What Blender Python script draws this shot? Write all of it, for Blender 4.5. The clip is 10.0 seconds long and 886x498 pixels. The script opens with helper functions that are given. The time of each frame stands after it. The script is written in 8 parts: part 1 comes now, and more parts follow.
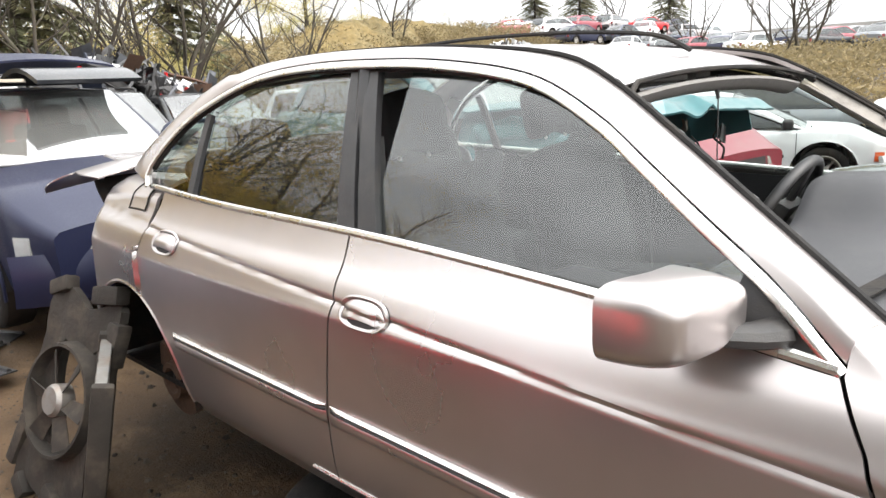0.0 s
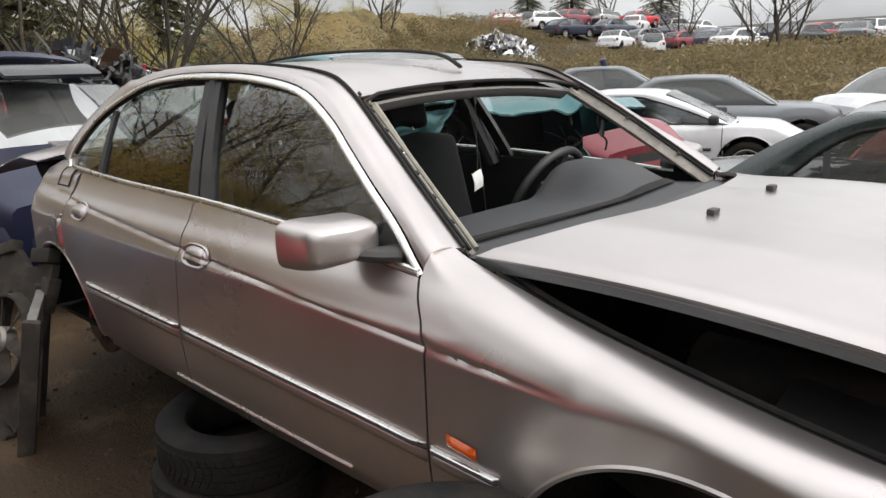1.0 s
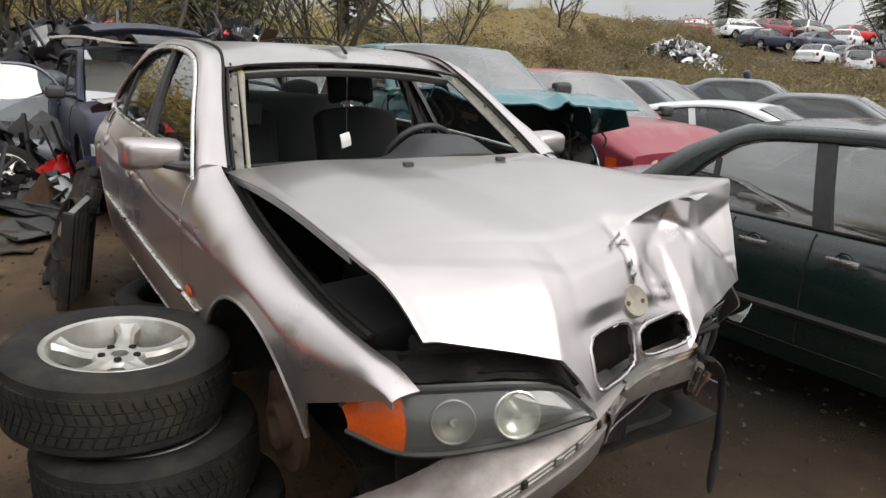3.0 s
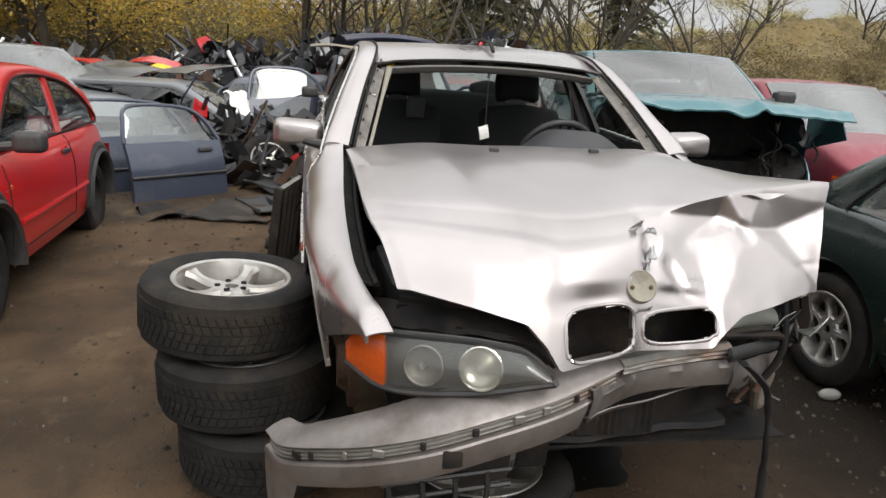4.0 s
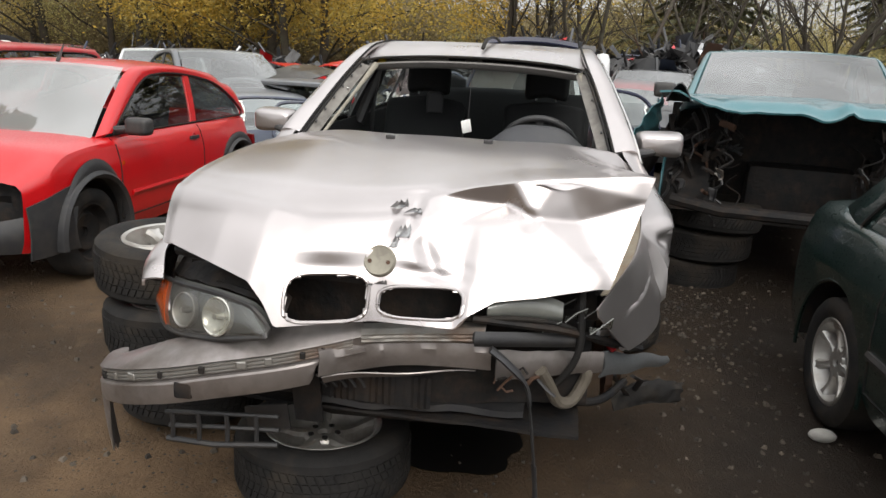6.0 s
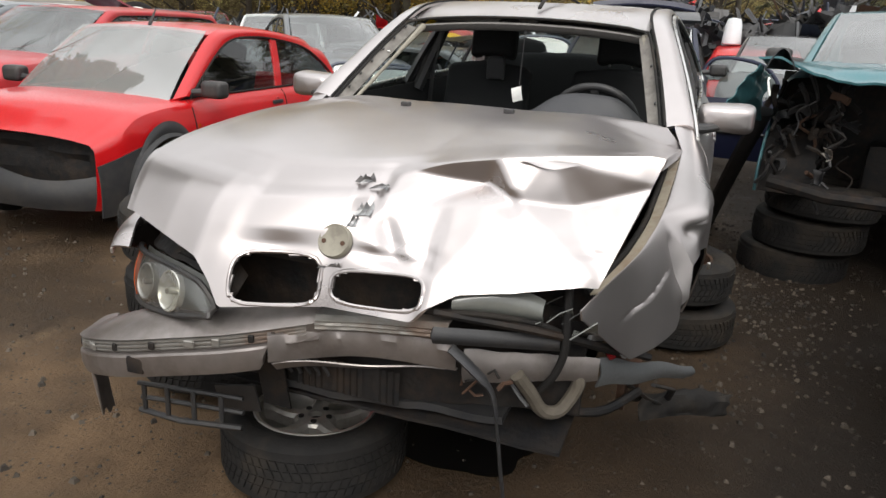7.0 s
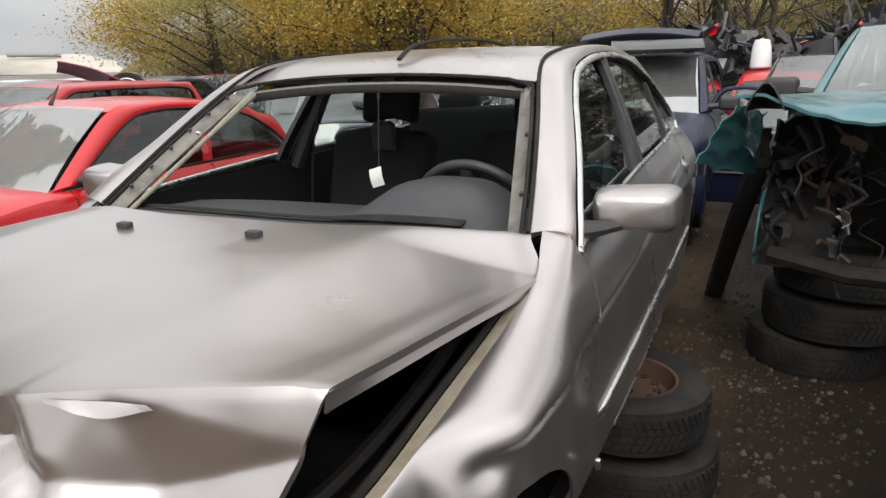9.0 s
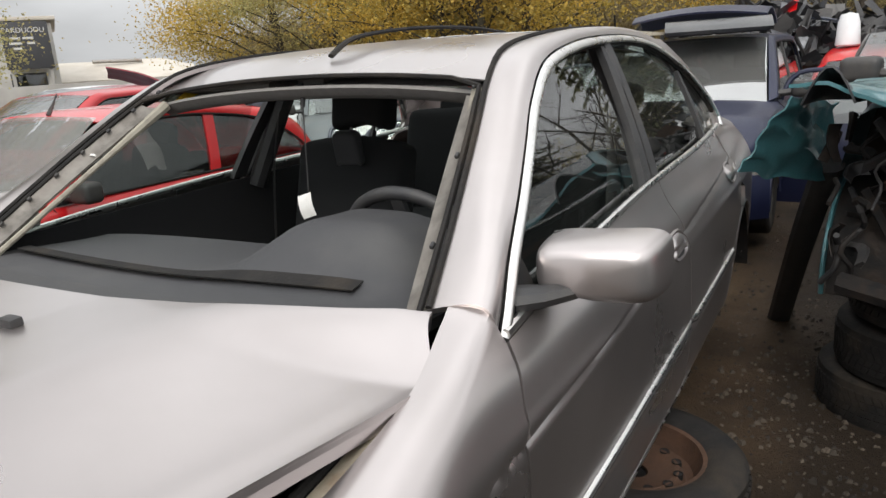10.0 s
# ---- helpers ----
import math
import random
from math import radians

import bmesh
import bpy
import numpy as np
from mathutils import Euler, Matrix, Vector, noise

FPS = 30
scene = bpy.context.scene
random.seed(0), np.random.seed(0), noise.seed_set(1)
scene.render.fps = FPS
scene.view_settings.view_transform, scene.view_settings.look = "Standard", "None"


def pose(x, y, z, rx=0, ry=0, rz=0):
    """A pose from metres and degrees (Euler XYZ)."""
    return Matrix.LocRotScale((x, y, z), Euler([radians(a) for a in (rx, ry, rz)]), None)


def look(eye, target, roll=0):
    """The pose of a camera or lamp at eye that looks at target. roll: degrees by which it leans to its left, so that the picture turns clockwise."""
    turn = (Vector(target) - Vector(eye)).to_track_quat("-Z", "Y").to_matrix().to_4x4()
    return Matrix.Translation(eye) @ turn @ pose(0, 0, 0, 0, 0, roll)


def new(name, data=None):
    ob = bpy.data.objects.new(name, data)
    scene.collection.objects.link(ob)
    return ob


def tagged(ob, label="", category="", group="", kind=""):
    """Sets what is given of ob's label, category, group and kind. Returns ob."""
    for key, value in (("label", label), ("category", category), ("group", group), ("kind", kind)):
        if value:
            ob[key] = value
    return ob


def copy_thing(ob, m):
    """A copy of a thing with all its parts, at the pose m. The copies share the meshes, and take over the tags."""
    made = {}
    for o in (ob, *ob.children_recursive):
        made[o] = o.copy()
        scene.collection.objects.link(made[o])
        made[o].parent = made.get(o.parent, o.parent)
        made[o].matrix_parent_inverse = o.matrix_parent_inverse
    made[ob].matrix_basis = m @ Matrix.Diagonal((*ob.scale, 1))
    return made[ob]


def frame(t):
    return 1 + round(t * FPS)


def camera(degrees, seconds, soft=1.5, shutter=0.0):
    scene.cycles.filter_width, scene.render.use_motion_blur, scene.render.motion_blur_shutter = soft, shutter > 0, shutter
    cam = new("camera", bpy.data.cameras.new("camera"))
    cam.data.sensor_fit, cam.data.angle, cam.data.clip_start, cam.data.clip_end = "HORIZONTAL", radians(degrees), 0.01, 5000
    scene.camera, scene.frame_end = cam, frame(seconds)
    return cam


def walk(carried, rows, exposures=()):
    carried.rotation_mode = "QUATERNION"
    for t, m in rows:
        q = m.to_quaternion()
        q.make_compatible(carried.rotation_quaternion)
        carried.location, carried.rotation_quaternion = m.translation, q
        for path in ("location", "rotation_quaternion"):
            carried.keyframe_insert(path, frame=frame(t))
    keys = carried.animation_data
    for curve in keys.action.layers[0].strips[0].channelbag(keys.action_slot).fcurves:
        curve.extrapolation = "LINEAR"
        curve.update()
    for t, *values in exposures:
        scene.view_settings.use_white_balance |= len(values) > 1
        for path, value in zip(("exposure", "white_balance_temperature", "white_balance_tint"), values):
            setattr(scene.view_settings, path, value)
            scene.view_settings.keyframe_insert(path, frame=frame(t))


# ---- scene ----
cam = camera(63.8, 10.0)
PATH = [
    (0, (-0.37, -1.801, 1.554), (-1.691, -0.373, 1.089), -2.5),
    (0.5, (0.042, -1.862, 1.584), (-1.392, -0.535, 1.158), -4.1),
    (1, (0.498, -1.89, 1.592), (-0.813, -0.461, 1.104), -2.0),
    (1.5, (0.903, -1.75, 1.605), (-0.522, -0.421, 1.153), -3.5),
    (2, (1.264, -1.665, 1.599), (-0.21, -0.405, 1.109), -1.5),
    (2.5, (1.659, -1.596, 1.573), (0.133, -0.421, 1.034), 2.1),
    (2.7, (1.778, -1.543, 1.571), (0.209, -0.418, 1.049), 2.6),
    (3.9, (2.314, -0.897, 1.508), (0.454, -0.351, 1.016), 2.0),
    (4, (2.362, -0.875, 1.512), (0.465, -0.477, 1.019), 2.9),
    (4.5, (2.587, -0.56, 1.558), (0.659, -0.274, 1.111), 3.1),
    (5, (2.637, -0.272, 1.551), (0.683, -0.117, 1.153), 1.9),
    (5.5, (2.581, 0.032, 1.514), (0.635, -0.012, 1.054), 5.4),
    (6, (2.571, 0.426, 1.519), (0.653, 0.168, 1.014), 2.9),
    (6.2, (2.569, 0.608, 1.609), (0.687, 0.213, 1.06), 3.6),
    (7.3, (2.053, 0.856, 1.492), (0.246, 0.223, 0.913), 2.5),
    (7.5, (1.935, 0.957, 1.503), (0.137, 0.273, 0.957), 2.3),
    (8, (1.697, 1.169, 1.551), (-0.032, 0.283, 1.077), 1.0),
    (8.5, (1.393, 1.195, 1.571), (-0.39, 0.425, 1.091), -3.1),
    (9, (1.057, 1.175, 1.577), (-0.724, 0.413, 1.077), -1.7),
    (9.5, (0.692, 1.25, 1.586), (-1.042, 0.386, 1.092), -2.1),
    (10, (0.398, 1.274, 1.57), (-1.285, 0.321, 1.058), -3.9),
]
walk(cam, [(t, look(eye, target, roll)) for t, eye, target, roll in PATH],
     [(0, 1.25), (0.3, 0.78), (0.6, 0.42), (1.0, 0.16), (1.5, 0.09), (2.5, 0.05), (4.0, 0.1), (6.0, 0.13), (7.5, 0.1), (8.5, 0.08), (9.5, 0.1), (10, 0.13)])

# ---- light: bright overcast sky, soft sun ----
SUN_EL, SUN_AZ = radians(42), radians(68)
world = bpy.data.worlds.new("overcast_sky")
scene.world = world
world.use_nodes = True
wn, wl = world.node_tree.nodes, world.node_tree.links
wn.clear()
sky = wn.new("ShaderNodeTexSky")
sky.sky_type, sky.sun_disc = "NISHITA", False
sky.sun_elevation, sky.sun_rotation = SUN_EL, SUN_AZ
sky.air_density, sky.dust_density = 1.0, 3.0
grey = wn.new("ShaderNodeHueSaturation")
grey.inputs["Saturation"].default_value = 0.12
grey.inputs["Value"].default_value = 0.085
wl.new(sky.outputs[0], grey.inputs["Color"])
wc = wn.new("ShaderNodeTexCoord")
wm = wn.new("ShaderNodeMapping")
wm.inputs["Scale"].default_value = (1.0, 1.0, 2.6)
wl.new(wc.outputs["Generated"], wm.inputs[0])
cl = wn.new("ShaderNodeTexNoise")
cl.inputs["Scale"].default_value, cl.inputs["Detail"].default_value = 2.2, 6.0
wl.new(wm.outputs[0], cl.inputs[0])
cr = wn.new("ShaderNodeMapRange")
for k, v in zip((1, 2, 3, 4), (0.3, 0.7, 0.55, 1.25)):
    cr.inputs[k].default_value = v
wl.new(cl.outputs[0], cr.inputs[0])
cm = wn.new("ShaderNodeMix")
cm.data_type, cm.blend_type = "RGBA", "MIX"
cm.inputs[0].default_value = 0.85
wl.new(grey.outputs[0], cm.inputs[6])
cv = wn.new("ShaderNodeCombineColor")
for k, gain in enumerate((0.97, 0.985, 1.0)):
    mm = wn.new("ShaderNodeMath")
    mm.operation = "MULTIPLY"
    mm.inputs[1].default_value = gain
    wl.new(cr.outputs[0], mm.inputs[0])
    wl.new(mm.outputs[0], cv.inputs[k])
wl.new(cv.outputs[0], cm.inputs[7])
sx = wn.new("ShaderNodeSeparateXYZ")
wl.new(wc.outputs["Generated"], sx.inputs[0])
zen = wn.new("ShaderNodeMapRange")
for k, v in zip((1, 2, 3, 4), (0.0, 1.0, 0.72, 2.35)):
    zen.inputs[k].default_value = v
wl.new(sx.outputs[2], zen.inputs[0])
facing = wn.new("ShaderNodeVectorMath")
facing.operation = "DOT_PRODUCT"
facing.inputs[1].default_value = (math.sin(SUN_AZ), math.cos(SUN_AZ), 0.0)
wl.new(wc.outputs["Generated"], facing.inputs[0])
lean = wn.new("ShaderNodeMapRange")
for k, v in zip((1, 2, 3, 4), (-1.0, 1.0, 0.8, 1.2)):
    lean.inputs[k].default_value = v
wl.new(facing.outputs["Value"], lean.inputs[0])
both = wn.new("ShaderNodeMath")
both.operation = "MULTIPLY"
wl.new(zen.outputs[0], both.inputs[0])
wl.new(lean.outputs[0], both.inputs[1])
bg = wn.new("ShaderNodeBackground")
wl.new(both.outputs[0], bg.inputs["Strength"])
wl.new(cm.outputs[2], bg.inputs["Color"])
wl.new(bg.outputs[0], wn.new("ShaderNodeOutputWorld").inputs[0])

sun = new("sun", bpy.data.lights.new("sun", "SUN"))
sun.data.energy, sun.data.angle, sun.data.color = 1.7, radians(32), (1.0, 0.95, 0.88)
sun_dir = Vector((math.sin(SUN_AZ) * math.cos(SUN_EL), math.cos(SUN_AZ) * math.cos(SUN_EL), math.sin(SUN_EL)))
sun.matrix_world = look(sun_dir * 50, (0, 0, 0))

# ---- materials ----
def mat(name, col, rough=0.6, metal=0.0, coat=0.0, col2=None, scale=8.0, amount=0.5, bump=0.0, bump_scale=60.0,
        rough2=None, spec=0.5, stain=None, stain_scale=1.5, stain_amount=0.5, per_piece=0.0, detail=6.0):
    """A surface with two scales of variation: grain (col to col2) and broad stains, with fine relief."""
    m = bpy.data.materials.new(name)
    m.use_nodes = True
    n, l = m.node_tree.nodes, m.node_tree.links
    p = n["Principled BSDF"]
    p.inputs["Roughness"].default_value, p.inputs["Metallic"].default_value = rough, metal
    p.inputs["Coat Weight"].default_value, p.inputs["Coat Roughness"].default_value = coat, 0.06
    p.inputs["Specular IOR Level"].default_value = spec
    tc = n.new("ShaderNodeTexCoord")
    nz = n.new("ShaderNodeTexNoise")
    nz.inputs["Scale"].default_value, nz.inputs["Detail"].default_value = scale, detail
    l.new(tc.outputs["Object"], nz.inputs[0])
    ramp = n.new("ShaderNodeMapRange")
    ramp.inputs[1].default_value, ramp.inputs[2].default_value = 0.35, 0.65
    ramp.inputs[4].default_value = amount
    l.new(nz.outputs[0], ramp.inputs[0])
    mix = n.new("ShaderNodeMix")
    mix.data_type = "RGBA"
    mix.inputs[6].default_value = (*col, 1)
    mix.inputs[7].default_value = (*(col2 or [c * 0.75 for c in col]), 1)
    l.new(ramp.outputs[0], mix.inputs[0])
    out = mix.outputs[2]
    if stain:
        n2 = n.new("ShaderNodeTexNoise")
        n2.inputs["Scale"].default_value, n2.inputs["Detail"].default_value = stain_scale, 8.0
        n2.inputs["Roughness"].default_value = 0.65
        l.new(tc.outputs["Object"], n2.inputs[0])
        r2 = n.new("ShaderNodeMapRange")
        r2.inputs[1].default_value, r2.inputs[2].default_value = 0.5, 0.68
        r2.inputs[4].default_value = stain_amount
        l.new(n2.outputs[0], r2.inputs[0])
        m2 = n.new("ShaderNodeMix")
        m2.data_type = "RGBA"
        m2.inputs[7].default_value = (*stain, 1)
        l.new(r2.outputs[0], m2.inputs[0])
        l.new(out, m2.inputs[6])
        out = m2.outputs[2]
    if per_piece:
        geo = n.new("ShaderNodeNewGeometry")
        hs = n.new("ShaderNodeHueSaturation")
        mr = n.new("ShaderNodeMapRange")
        mr.inputs[3].default_value, mr.inputs[4].default_value = 1 - per_piece, 1 + per_piece
        l.new(geo.outputs["Random Per Island"], mr.inputs[0])
        l.new(mr.outputs[0], hs.inputs["Value"])
        l.new(out, hs.inputs["Color"])
        out = hs.outputs[0]
    l.new(out, p.inputs["Base Color"])
    if rough2 is not None:
        rr = n.new("ShaderNodeMapRange")
        rr.inputs[1].default_value, rr.inputs[2].default_value = 0.35, 0.65
        rr.inputs[3].default_value, rr.inputs[4].default_value = rough, rough2
        n3 = n.new("ShaderNodeTexNoise")
        n3.inputs["Scale"].default_value, n3.inputs["Detail"].default_value = scale * 0.4, 6.0
        l.new(tc.outputs["Object"], n3.inputs[0])
        l.new(n3.outputs[0], rr.inputs[0])
        l.new(rr.outputs[0], p.inputs["Roughness"])
    if bump:
        nb = n.new("ShaderNodeTexNoise")
        nb.inputs["Scale"].default_value, nb.inputs["Detail"].default_value = bump_scale, 5.0
        l.new(tc.outputs["Object"], nb.inputs[0])
        b = n.new("ShaderNodeBump")
        b.inputs["Strength"].default_value, b.inputs["Distance"].default_value = bump, 0.01
        l.new(nb.outputs[0], b.inputs["Height"])
        l.new(b.outputs[0], p.inputs["Normal"])
    return m


def glass_mat(name, tint=(0.75, 0.8, 0.78), gloss=0.08, haze=0.0):
    """Thin pane: clear tinted body, gloss rising to the grazing view, optional haze for dust and sky glare."""
    m = bpy.data.materials.new(name)
    m.use_nodes = True
    n, l = m.node_tree.nodes, m.node_tree.links
    n.remove(n["Principled BSDF"])
    tr = n.new("ShaderNodeBsdfTransparent")
    tr.inputs[0].default_value = (*tint, 1)
    gl = n.new("ShaderNodeBsdfGlossy")
    gl.inputs["Roughness"].default_value = 0.01
    lw = n.new("ShaderNodeLayerWeight")
    lw.inputs[0].default_value = 0.5
    pw = n.new("ShaderNodeMath")
    pw.operation = "POWER"
    pw.inputs[1].default_value = 4.0
    l.new(lw.outputs["Facing"], pw.inputs[0])
    rg = n.new("ShaderNodeMapRange")
    rg.inputs[3].default_value, rg.inputs[4].default_value = gloss, 1.0
    l.new(pw.outputs[0], rg.inputs[0])
    mx = n.new("ShaderNodeMixShader")
    l.new(rg.outputs[0], mx.inputs[0])
    body = tr.outputs[0]
    if haze:
        df = n.new("ShaderNodeBsdfDiffuse")
        df.inputs[0].default_value = (0.5, 0.5, 0.48, 1)
        mh = n.new("ShaderNodeMixShader")
        mh.inputs[0].default_value = haze
        l.new(tr.outputs[0], mh.inputs[1])
        l.new(df.outputs[0], mh.inputs[2])
        body = mh.outputs[0]
    l.new(body, mx.inputs[1])
    l.new(gl.outputs[0], mx.inputs[2])
    l.new(mx.outputs[0], n["Material Output"].inputs[0])
    return m


def leaf_mat(name, col, col2, scale, vary):
    """Thin leaves that let some light through, each of its own shade."""
    m = mat(name, col, 0.65, col2=col2, scale=scale, amount=1.0, per_piece=vary)
    n, l = m.node_tree.nodes, m.node_tree.links
    p = n["Principled BSDF"]
    t = n.new("ShaderNodeBsdfTranslucent")
    l.new(p.inputs["Base Color"].links[0].from_socket, t.inputs[0])
    x = n.new("ShaderNodeMixShader")
    x.inputs[0].default_value = 0.45
    l.new(p.outputs[0], x.inputs[1])
    l.new(t.outputs[0], x.inputs[2])
    l.new(x.outputs[0], n["Material Output"].inputs[0])
    return m


def car_paint(name, col, col2=None, metal=0.35, rough=0.38, coat=0.8, dust=(0.32, 0.28, 0.24), dust_amount=0.18):
    return mat(name, col, rough, metal, coat, col2 or [c * 0.9 for c in col], 240.0, 0.6, stain=dust, stain_scale=2.6,
               stain_amount=dust_amount, rough2=rough + 0.12)


